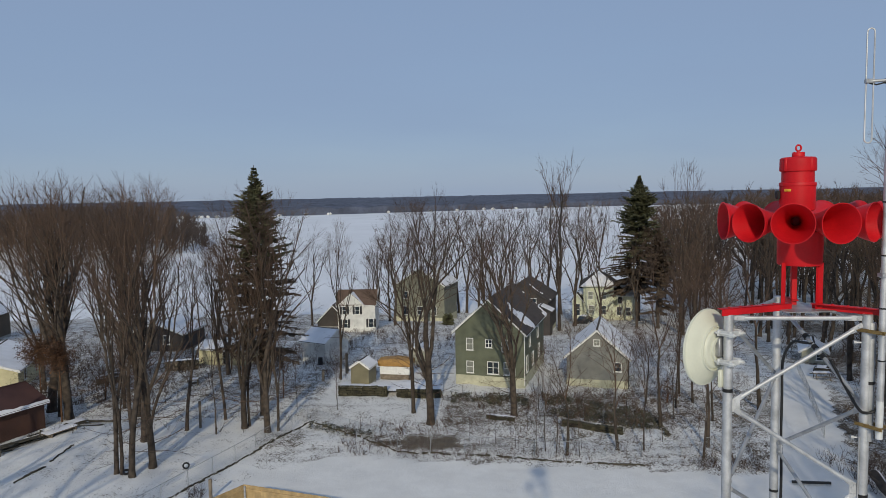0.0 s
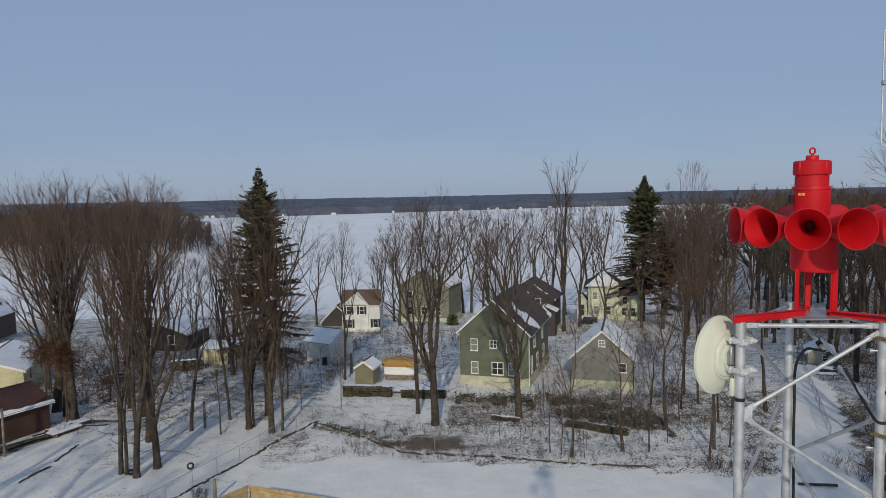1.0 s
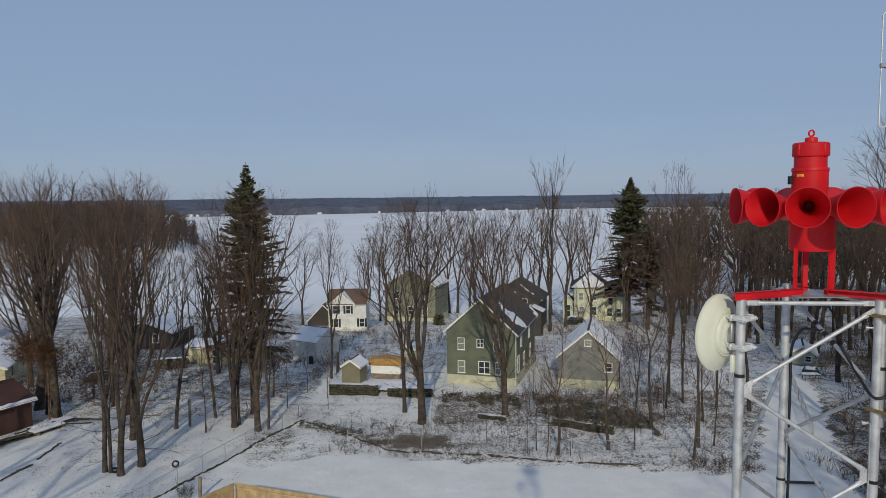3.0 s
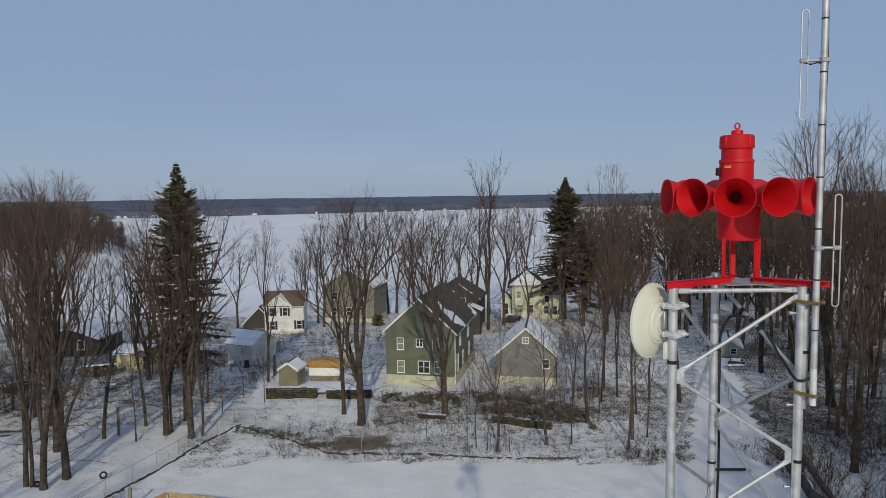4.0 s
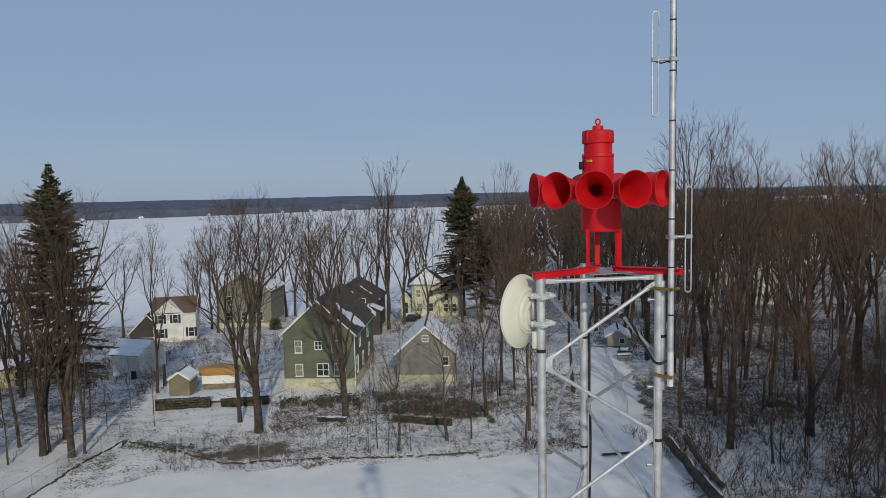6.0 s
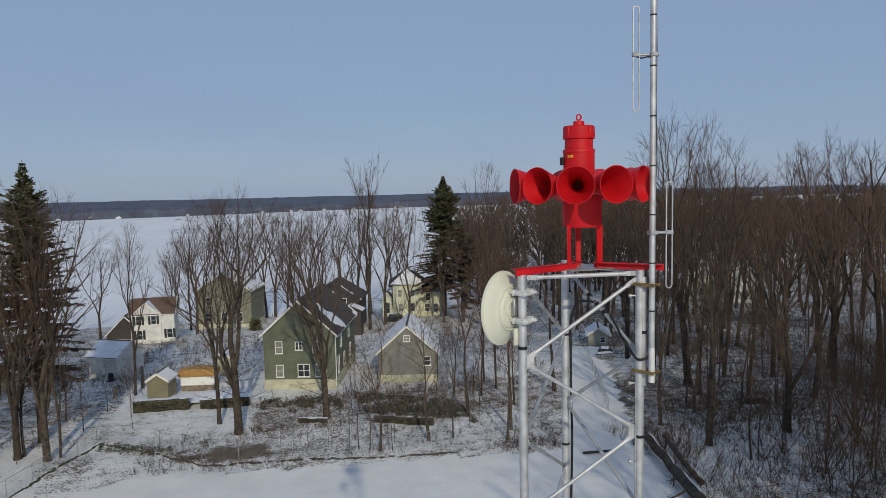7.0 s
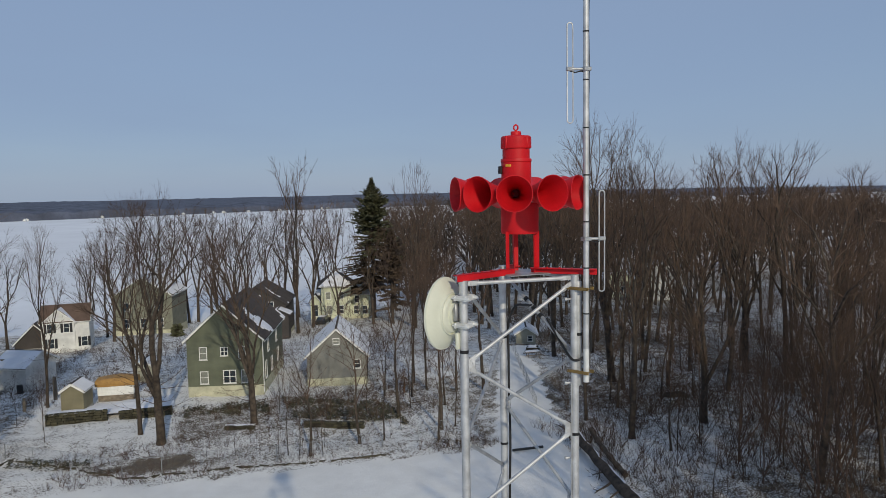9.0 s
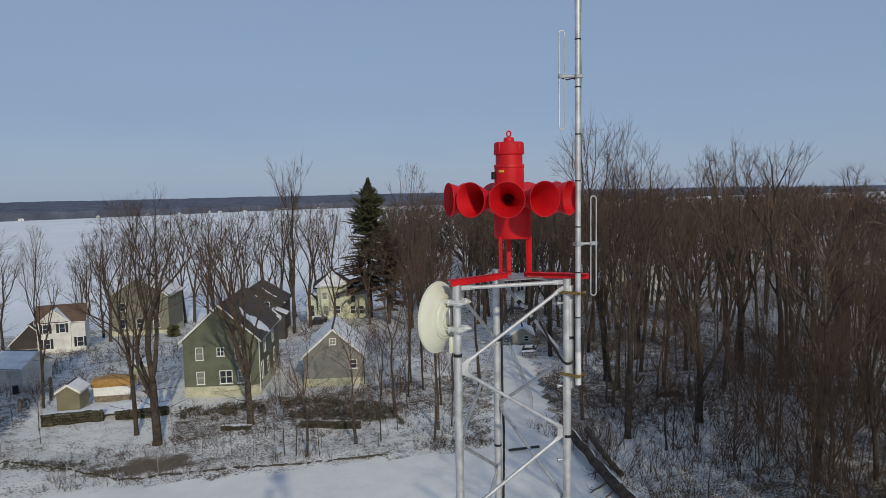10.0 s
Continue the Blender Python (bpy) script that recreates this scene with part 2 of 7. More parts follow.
# ---- mesh helpers ----
class Geo:
    """Collects vertices and faces of one part."""

    def __init__(self):
        self.v, self.f = [], []

    def add(self, verts, faces):
        k = len(self.v)
        self.v.extend(tuple(p) for p in verts)
        self.f.extend(tuple(i + k for i in q) for q in faces)
        return self

    def box(self, cx, cy, cz, sx, sy, sz, m=None, ch=0.0):
        """A box about (cx, cy, cz), its edges chamfered by ch, placed by m."""
        hx, hy, hz = sx / 2, sy / 2, sz / 2
        if ch <= 0:
            vs = [Vector((cx + a * hx, cy + b * hy, cz + c * hz)) for c in (-1, 1) for b in (-1, 1) for a in (-1, 1)]
            fs = [(0, 2, 3, 1), (4, 5, 7, 6), (0, 1, 5, 4), (2, 6, 7, 3), (0, 4, 6, 2), (1, 3, 7, 5)]
        else:
            bm = bmesh.new()
            bmesh.ops.create_cube(bm, size=1.0)
            bmesh.ops.scale(bm, vec=(sx, sy, sz), verts=bm.verts)
            bmesh.ops.bevel(bm, geom=bm.edges[:], offset=ch, segments=1, affect="EDGES")
            bm.verts.index_update()
            vs = [p.co + Vector((cx, cy, cz)) for p in bm.verts]
            fs = [tuple(p.index for p in q.verts) for q in bm.faces]
            bm.free()
        if m is not None:
            vs = [m @ p for p in vs]
        return self.add(vs, fs)

    def tube(self, pts, radii, n=6, caps=True):
        """A round bar through pts, its radius running through radii."""
        pts = [Vector(p) for p in pts]
        if not isinstance(radii, (list, tuple)):
            radii = [radii] * len(pts)
        k0 = len(self.v)
        side = None
        for i, p in enumerate(pts):
            d = (pts[min(i + 1, len(pts) - 1)] - pts[max(i - 1, 0)]).normalized()
            if side is None:
                side = d.orthogonal().normalized()
            else:
                side = (side - d * side.dot(d))
                side = side.normalized() if side.length > 1e-6 else d.orthogonal().normalized()
            up = d.cross(side)
            for j in range(n):
                a = 2 * math.pi * j / n
                self.v.append(tuple(p + (side * math.cos(a) + up * math.sin(a)) * radii[i]))
        for i in range(len(pts) - 1):
            for j in range(n):
                a, b = k0 + i * n + j, k0 + i * n + (j + 1) % n
                self.f.append((a, b, b + n, a + n))
        if caps:
            self.f.append(tuple(k0 + j for j in reversed(range(n))))
            self.f.append(tuple(k0 + (len(pts) - 1) * n + j for j in range(n)))
        return self

    def lathe(self, profile, n=24, m=None, closed=False):
        """Turns a profile of (radius, height) round z."""
        k0 = len(self.v)
        for r, z in profile:
            for j in range(n):
                a = 2 * math.pi * j / n
                p = Vector((r * math.cos(a), r * math.sin(a), z))
                self.v.append(tuple(m @ p if m is not None else p))
        for i in range(len(profile) - 1):
            for j in range(n):
                a, b = k0 + i * n + j, k0 + i * n + (j + 1) % n
                self.f.append((a, b, b + n, a + n))
        if closed:
            self.f.append(tuple(k0 + j for j in reversed(range(n))))
            self.f.append(tuple(k0 + (len(profile) - 1) * n + j for j in range(n)))
        return self

    def mesh(self, name, material, smooth=True):
        me = bpy.data.meshes.new(name)
        me.from_pydata(self.v, [], self.f)
        me.materials.append(material)
        if smooth:
            me.shade_smooth()
            me.set_sharp_from_angle(angle=radians(38))
        me.update()
        return me


def part(name, geo, material, parent, label="", smooth=True):
    """One mesh object under a thing or a part; its geometry is in the thing's own space."""
    ob = new(name, geo.mesh(name, material, smooth) if isinstance(geo, Geo) else geo)
    ob.parent = parent
    if label:
        tagged(ob, label)
    return ob


def thing(name, m, label, category, group="", kind=""):
    ob = new(name)
    ob.empty_display_size = 0.2
    ob.matrix_world = m
    return tagged(ob, label, category, group, kind)


def solid(name, geo, material, label, category, group="", kind="", smooth=True, m=None):
    ob = new(name, geo.mesh(name, material, smooth))
    if m is not None:
        ob.matrix_world = m
    return tagged(ob, label, category, group, kind)


def step(a, b, v):
    u = min(1.0, max(0.0, (v - a) / (b - a)))
    return u * u * (3 - 2 * u)


# ---- ground ----
LAKE_Z = -6.5


def field_edge(x):
    """Where the smooth snow of the field ends, y over x."""
    return float(np.interp(x, (-18, -13, -9, -6, 1, 13, 24, 30), (43.5, 48, 50.6, 50.6, 49.3, 47.3, 45.5, 41)))


def lane(x, y):
    """Distance from the snow-covered lane that leaves the field."""
    a, b = Vector((25.5, 44.0)), Vector((40.0, 74.0))
    p, d = Vector((x, y)), b - a
    u = min(1, max(0, (p - a).dot(d) / d.length_squared))
    return (p - a - d * u).length - (2.3 - 1.0 * u)


def ground_z(x, y):
    z = -3.4 * step(74, 116, y) - 3.1 * step(112, 150, y) - 2.5 * step(150, 175, y)
    far = 930 + 0.22 * min(900, max(-900, x)) + 40 * math.sin(x * 0.006)
    z += 5.0 * step(far, far + 90, y) + 2 * step(far + 100, far + 600, y) - 14 * step(1600, 3200, y)
    left = step(-95, -135, x + 0.25 * (y - 300)) * step(235, 280, y) * (1 - step(620, 720, y))
    right = step(0, 25, x - 0.30 * y - 6)
    z += left * 4.5 * step(150, 175, y)
    z = z * (1 - right) + max(z, -3.5) * right if y < 930 else z
    rough = 0.0 if (y < field_edge(x) or lane(x, y) < 0) else 1.0
    near = 1.0 if -60 < x < 110 and y < 160 else 0.0
    z += rough * near * (0.16 * noise.noise(Vector((x * 0.23, y * 0.23, 0))) + 0.10 * noise.noise(Vector((x * 0.8, y * 0.8, 3))))
    return z


def litter(x, y):
    if y > 160:
        return 0.2 if abs(x) < 60 else 0.5
    e = field_edge(x)
    left_fence = y - (60.0 + (x + 11.9) * 2.42)
    if -22 < x < 29.4 - 0.25 * max(0, 45 - y) and y < e and left_fence < 0.5:
        return 0.0
    if lane(x, y) < 0.4:
        return 0.05
    patch = ((x + 1.4) / 3.6) ** 2 + ((y - 53.9 + 0.22 * (x + 1.4)) / 1.5) ** 2 + 1.3 * noise.noise(Vector((x * 0.7, y * 0.7, 12)))
    if patch < 1.4:
        return 0.60 + 0.42 * step(1.4, 0.3, patch)
    if x < -11.9 or left_fence > 0.5 and y < 60:
        v = 0.40 if y < 60 else 0.54 if y < 66 else 0.64
        return v + 0.22 * step(-16, -13, x) * (1 if 50 < y < 58 else 0)
    if x > 26 + (y - 46) * 0.48 or y < 45:
        return (0.60 if x < 36 and y < 47 else 0.69) + 0.22 * noise.noise(Vector((x * 0.06, y * 0.06, 1)))
    if y < 57 and x < 24:
        return 0.57 if x > -4 else 0.50
    if y < 66:
        return 0.68 if x > 0 else 0.48
    if y < 78:
        return 0.54 if x > 12 else 0.45
    # real litter, raised further to darken snow that lies in shade
    return 0.56 if x < 24 else 0.60


def axis(lo, fine_lo, fine_hi, hi, s, grow=1.16):
    out = [fine_lo + s * i for i in range(int((fine_hi - fine_lo) / s) + 1)]
    d = s
    while out[-1] < hi:
        d *= grow
        out.append(out[-1] + d)
    d = s
    while out[0] > lo:
        d *= grow
        out.insert(0, out[0] - d)
    return out


def build_ground():
    xs, ys = axis(-3500, -60, 100, 3500, 0.8), axis(-2500, 26, 130, 4200, 0.7)
    verts = [(x, y, ground_z(x, y)) for y in ys for x in xs]
    w = len(xs)
    faces = [(j * w + i, j * w + i + 1, (j + 1) * w + i + 1, (j + 1) * w + i) for j in range(len(ys) - 1) for i in range(w - 1)]
    me = bpy.data.meshes.new("ground")
    me.from_pydata(verts, [], faces)
    at = me.attributes.new("litter", "FLOAT", "POINT")
    at.data.foreach_set("value", [litter(x, y) for x, y, z in verts])
    me.materials.append(M_GROUND)
    me.shade_smooth()
    return tagged(new("ground", me), "patchy snow over dead leaves and grass on gently falling ground", "ground", kind="structure")


build_ground()
lake = Geo()
lx, ly = axis(-2600, -200, 200, 2600, 20, 1.2), axis(149, 149, 500, 1500, 12, 1.12)
lake.add([(x, y, LAKE_Z + 0.05 * noise.noise(Vector((x * 0.05, y * 0.05, 7)))) for y in ly for x in lx],
         [(j * len(lx) + i, j * len(lx) + i + 1, (j + 1) * len(lx) + i + 1, (j + 1) * len(lx) + i) for j in range(len(ly) - 1) for i in range(len(lx) - 1)])
solid("lake", lake, M_ICE, "wide frozen lake under smooth white snow", "lake", kind="structure")


# ---- siren tower ----
LEG_L, LEG_R, LEG_B = Vector((2.521, 5.188, 0)), Vector((3.590, 5.060, 0)), Vector((3.365, 6.068, 0))
AXIS = Vector((3.186, 5.417, 0))
TOP = 19.24
PITCH = 0.70


def at(p, z):
    return Vector((p.x, p.y, z))


def build_tower():
    t = thing("lattice_tower", Matrix.Identity(4), "three-legged galvanised steel lattice tower carrying a red siren", "tower")
    for p, r in ((LEG_L, 0.038), (LEG_R, 0.039), (LEG_B, 0.038)):
        g = Geo().tube([at(p, -0.3), at(p, TOP + 0.02)], r, 16)
        for z in (TOP - 6.1, TOP - 12.2):
            g.tube([at(p, z - 0.06), at(p, z + 0.06)], r + 0.008, 16)
        part("leg", g, M_STEEL, t)
    stub = LEG_R + Vector((0.024, -0.006, 0))
    sleeve = Geo().tube([at(stub, 18.22), at(stub, 18.235), at(stub, TOP - 0.05), at(stub, TOP - 0.045)], [0.0385, 0.0400, 0.0400, 0.0385], 16)
    part("sleeve", sleeve, M_STEELDULL, t, "grey steel sleeve round the leg")
    for z, q in ((18.69, stub), (17.74, LEG_R)):
        part("strap", Geo().tube([at(q, z), at(q, z + 0.028)], 0.0420, 16), M_RUBBER, t, "black cable strap")
    for z in (18.61,):
        part("strap", Geo().tube([at(LEG_L, z), at(LEG_L, z + 0.03)], 0.0405, 16), M_RUBBER, t, "black cable strap")
    for z in (18.50, 17.35, 16.3):
        part("strap", Geo().tube([at(LEG_B, z - 0.01), at(LEG_B, z + 0.014)], 0.0405, 14), M_RUBBER, t, "black cable strap")

    def brace(a, b, r=0.018, m=M_STEEL, name="brace"):
        d = (b - a).normalized()
        a2, b2 = a + d * 0.055, b - d * 0.055
        g = Geo().tube([a2 + d * 0.07, b2 - d * 0.07], r, 10)
        side = d.cross(Vector((0, 0, 1))).normalized()
        for e, s in ((a2, 1), (b2, -1)):
            # the flattened, bolted end of the tube
            c = e + d * s * 0.04
            q = Matrix.Translation(c) @ Matrix((d, side, d.cross(side))).transposed().to_4x4()
            g.box(0, 0, 0, 0.11, 0.014, 0.044, q, 0.004)
            g.tube([c - side * 0.016 - d * s * 0.02, c + side * 0.016 - d * s * 0.02], 0.011, 6)
        part(name, g, m, t)

    def gusset(p, z, toward):
        d = (toward - p).normalized()
        side = Vector((-d.y, d.x, 0))
        q = Matrix.Translation(at(p, z) + d * 0.06) @ Matrix((d, side, Vector((0, 0, 1)))).transposed().to_4x4()
        part("gusset", Geo().box(0, 0, 0, 0.085, 0.012, 0.11, q, 0.006).tube([q @ Vector((0.02, -0.016, 0.025)), q @ Vector((0.02, 0.016, 0.025))], 0.011, 6)
             .tube([q @ Vector((0.02, -0.016, -0.025)), q @ Vector((0.02, 0.016, -0.025))], 0.011, 6), M_STEEL, t)

    # front face in M_STEEL, both rear faces in the darker M_STEELDULL
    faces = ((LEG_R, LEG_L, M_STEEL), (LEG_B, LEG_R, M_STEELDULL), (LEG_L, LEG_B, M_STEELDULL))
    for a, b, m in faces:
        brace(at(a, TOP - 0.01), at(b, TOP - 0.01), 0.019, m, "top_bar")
        z, k = TOP - 0.04, 0
        while z > 0.6:
            p, q = (a, b) if k % 2 == 0 else (b, a)
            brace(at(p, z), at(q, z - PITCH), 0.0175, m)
            gusset(q, z - PITCH - 0.01, p)
            z -= PITCH
            k += 1
    right = Vector((0.97, -0.245, 0))
    for z, s in ((19.03, -1), (18.24, -1), (17.52, -1), (17.0, 1)):
        c = at(LEG_R, z)
        part("step_bolt", Geo().tube([c, c + right * s * 0.085], 0.008, 8).tube([c + right * s * 0.075, c + right * s * 0.098], 0.018, 10), M_STEELDULL, t)
    foot = Geo()
    for p in (LEG_L, LEG_R, LEG_B):
        foot.box(p.x, p.y, 0.1, 0.5, 0.5, 0.4, None, 0.03)
    part("footing", foot, M_CONCRETE, t)


build_tower()


def build_siren():
    t = thing("warning_siren", Matrix.Translation(AXIS), "bright red enamelled outdoor warning siren with a ring of horns", "siren")
    g = Geo()
    ring = [Vector((0.020 * math.cos(a) * 0.97, -0.020 * math.cos(a) * 0.245, 20.620 + 0.025 * math.sin(a))) for a in np.linspace(0, 2 * math.pi, 21)]
    g.tube(ring, 0.0075, 8, caps=False)
    g.tube([(0, 0, 20.570), (0, 0, 20.600)], [0.014, 0.010], 10)
    part("lifting_eye", g, M_RED, t)
    part("motor_cap", Geo().lathe([(0.001, 20.585), (0.044, 20.585), (0.049, 20.578), (0.049, 20.548), (0.128, 20.542), (0.141, 20.530), (0.143, 20.440),
                                   (0.140, 20.427), (0.126, 20.424), (0.126, 20.40)], 36), M_RED, t)
    for k in range(4):
        a = 0.35 + k * math.pi / 2
        part("cap_lug", Geo().box(0, 0.138, 20.482, 0.030, 0.020, 0.118, Matrix.Rotation(a, 4, "Z"), 0.008), M_RED, t)
    part("motor_housing", Geo().lathe([(0.126, 20.43), (0.127, 20.335), (0.141, 20.331), (0.144, 20.322), (0.144, 20.305), (0.139, 20.300), (0.140, 20.14), (0.136, 20.10), (0.11, 20.09), (0.11, 19.90)], 36), M_RED, t)
    pl = Geo()
    for k in range(5):
        a = -2.76 + k * 0.075
        pl.box(0.1425 * math.cos(a), 0.1425 * math.sin(a), 20.268, 0.013, 0.004, 0.020, Matrix.Identity(4), 0)
    part("data_plate", pl, M_YELLOWPAINT, t, "small yellow data plate")
    part("junction_box", Geo().box(0.155 * math.cos(2.95), 0.155 * math.sin(2.95), 20.23, 0.03, 0.04, 0.07, None, 0.005), M_RUBBER, t, "small black junction box")
    # the ring of horns
    view = math.atan2(-5.67, -3.05)
    for k in range(11):
        a = view - math.radians(2.0) + k * 2 * math.pi / 11
        q = Matrix.Translation((0, 0, 20.012)) @ Matrix.Rotation(a, 4, "Z") @ Matrix.Rotation(math.pi / 2, 4, "Y")
        prof = [(0.052, 0.10), (0.058, 0.20), (0.072, 0.30), (0.093, 0.40), (0.120, 0.49), (0.143, 0.555), (0.154, 0.595), (0.158, 0.600), (0.158, 0.606), (0.153, 0.606),
                (0.148, 0.595), (0.136, 0.552), (0.110, 0.485), (0.080, 0.395), (0.056, 0.295), (0.040, 0.20), (0.034, 0.125)]
        ho = part("horn", Geo().lathe(prof, 32, q), M_RED, t)
        # disc closing the horn; the throat's shade is in its colour
        part("throat", Geo().lathe([(0.001, 0.128), (0.0335, 0.130), (0.0385, 0.19)], 20, q), M_THROAT, ho, "end of the horn throat, its shade painted as darker red")
    part("chopper_drum", Geo().lathe([(0.10, 19.925), (0.176, 19.92), (0.178, 19.90), (0.178, 19.885), (0.176, 19.65), (0.170, 19.636), (0.001, 19.636)], 36, Matrix.Translation((0.028, -0.007, 0))), M_RED, t)
    for p, extra in ((LEG_L, 0.09), (LEG_R, 0.20), (LEG_B, -0.38)):
        d = Vector((p.x - AXIS.x - 0.028, p.y - AXIS.y + 0.007, 0))
        reach = d.length + extra
        d.normalize()
        q = Matrix.Translation((0.028, -0.007, 0)) @ Matrix.Rotation(math.atan2(d.y, d.x), 4, "Z")
        lx = 0.188 if p is LEG_L else 0.160
        leg = Geo().box(lx - 0.002, 0.019, 19.46, 0.045, 0.007, 0.40, q, 0.002).box(lx - 0.021, 0, 19.46, 0.007, 0.045, 0.40, q, 0.002)
        part("support_leg", leg, M_RED, t)
        beam = Geo().box((0.10 + reach) / 2, 0.026, 19.285, reach - 0.10, 0.008, 0.058, q, 0.002).box((0.10 + reach) / 2, 0, 19.310, reach - 0.10, 0.060, 0.008, q, 0.002)
        for s in np.arange(0.26, reach - 0.05, 0.115):
            beam.tube([q @ Vector((s, -0.006, 19.312)), q @ Vector((s, -0.006, 19.322))], 0.009, 6)
        part("support_beam", beam, M_RED, t)
    part("centre_plate", Geo().box(0.028, -0.007, 19.262, 0.42, 0.42, 0.010, Matrix.Rotation(0, 4, "Z"), 0.003), M_STEELDULL, t, "grey steel plate under the legs")


build_siren()


def build_dish():
    face = Vector((-0.60, 0.80, 0))
    z0 = 18.955
    hub = at(LEG_L, z0) + face * 0.105
    side = Vector((-0.80, -0.60, 0))
    q = Matrix.Translation(hub) @ Matrix((side, Vector((0, 0, 1)), face)).transposed().to_4x4()
    t = thing("dish_antenna", q, "cream fibreglass microwave dish clamped to the tower leg", "antenna")
    part("reflector", Geo().lathe([(0.001, -0.014), (0.148, -0.012), (0.160, -0.008), (0.168, 0.004), (0.178, 0.018), (0.24, 0.040), (0.292, 0.066), (0.312, 0.084), (0.318, 0.088), (0.326, 0.088), (0.327, 0.104), (0.320, 0.110),
                                   (0.20, 0.150), (0.10, 0.166), (0.001, 0.170)], 56), M_CREAM, t)
    part("seam_ring", Geo().lathe([(0.176, 0.030), (0.178, 0.006), (0.188, 0.006), (0.194, 0.034)], 48), M_CREAM, t, "raised seam ring on the dish back")
    part("hub_ring", Geo().lathe([(0.085, -0.008), (0.085, -0.032), (0.105, -0.032), (0.107, -0.008)], 36), M_CREAM, t)
    part("feed_box", Geo().box(-0.01, 0.02, -0.030, 0.10, 0.16, 0.045, None, 0.008), M_STEELDULL, t, "grey feed box behind the dish")
    for dz in (0.150, -0.092):
        g = Geo().box(-0.015, dz, -0.052, 0.17, 0.050, 0.020, None, 0.004).box(-0.015, dz, -0.158, 0.17, 0.050, 0.018, None, 0.004)
        g.box(-0.075, dz, -0.105, 0.020, 0.055, 0.12, None, 0.004).box(0.045, dz, -0.105, 0.018, 0.046, 0.12, None, 0.004)
        g.box(-0.015, dz - 0.004, -0.128, 0.105, 0.042, 0.050, None, 0.010)
        for s in (-0.078, 0.058):
            g.tube([(s, dz, -0.205), (s, dz, -0.02)], 0.010, 8)
            g.tube([(s, dz, -0.190), (s, dz, -0.166)], 0.020, 6)
        part("pipe_clamp", g, M_FOOT, t, "bright steel pipe clamp")
    part("mount_arm", Geo().box(-0.06, 0.01, -0.037, 0.035, 0.34, 0.030, None, 0.006), M_STEEL, t)
    part("downpipe", Geo().box(0.035, -0.235, -0.06, 0.042, 0.15, 0.034, None, 0.008), M_CREAM, t, "cream plastic cable cover")


build_dish()

MAST = Vector((3.645, 4.955, 0))
RIGHT = Vector((0.97, -0.245, 0))


def build_mast():
    t = thing("antenna_mast", Matrix.Translation(MAST), "slim galvanised pipe mast strapped to the tower leg", "mast")
    part("pole", Geo().tube([(0, 0, 18.56), (0, 0, 23.4)], 0.0265, 16), M_STEEL, t)
    part("pole_foot", Geo().tube([(0, 0, 18.265), (0, 0, 18.27), (0, 0, 18.58)], [0.020, 0.0275, 0.0275], 16), M_FOOT, t, "pale grey lower end of the mast")
    d = LEG_R - MAST
    for z in (19.135, 18.36):
        g = Geo()
        mid = d * 0.5
        ang = math.atan2(d.y, d.x)
        q = Matrix.Translation((mid.x, mid.y, z)) @ Matrix.Rotation(ang, 4, "Z")
        for s in (-1, 1):
            g.box(0, s * 0.050, 0, d.length + 0.10, 0.008, 0.030, q, 0.003)
        for s in (-0.09, 0.02, 0.09):
            g.tube([q @ Vector((s, -0.085, 0)), q @ Vector((s, 0.085, 0))], 0.007, 6)
        part("pipe_bracket", g, M_BRONZE, t, "bronze-coloured pipe bracket")
    cable = [Vector((0.031, 0.002, 23.3))] + [Vector((0.032 + 0.003 * math.sin(z * 9), 0.002, z)) for z in np.arange(23.2, 18.7, -0.16)]
    part("coax_cable", Geo().tube(cable, 0.006, 6), M_RUBBER, t, "black coaxial cable")
    for z in np.arange(18.9, 23.2, 0.42):
        part("cable_tie", Geo().tube([(0, 0, z), (0, 0, z + 0.012)], 0.0285, 12), M_RUBBER, t)


build_mast()


def build_dipole(z_arm, z_top, z_low, s):
    d = RIGHT * s
    t = thing("folded_dipole", Matrix.Translation(at(MAST, z_arm)), "thin aluminium folded dipole loop on a short arm", "antenna", "dipoles on the mast")
    g = Geo().tube([d * 0.02, d * 0.175], 0.0125, 12)
    g.box(0, 0, 0, 0.075, 0.075, 0.035, None, 0.006)
    part("arm", g, M_STEELDULL, t)
    c, w, pts = d * 0.148, 0.026, []
    hi, lo = z_top - z_arm, z_low - z_arm
    for a in np.linspace(0, math.pi, 9):
        pts.append(c + RIGHT * w * math.cos(a) + Vector((0, 0, hi - w + w * math.sin(a))))
    for a in np.linspace(math.pi, 2 * math.pi, 9):
        pts.append(c + RIGHT * w * math.cos(a) + Vector((0, 0, lo + w + w * math.sin(a))))
    pts.append(pts[0])
    part("loop", Geo().tube(pts, 0.0062, 8, caps=False), M_STEEL, t)
    part("feed_clamp", Geo().box(c.x, c.y, 0, 0.075, 0.03, 0.035, None, 0.006), M_STEELDULL, t)
    part("pigtail", Geo().tube([d * 0.15 + Vector((0, 0, -0.016)), d * 0.10 + Vector((0, 0, -0.030)), d * 0.05 + Vector((0, 0, -0.018)), d * -0.03 + Vector((0, 0, -0.03))], 0.006, 6), M_RUBBER, t, "black cable pigtail")


build_dipole(21.10, 21.50, 20.627, -1)
build_dipole(19.59, 20.025, 19.105, 1)


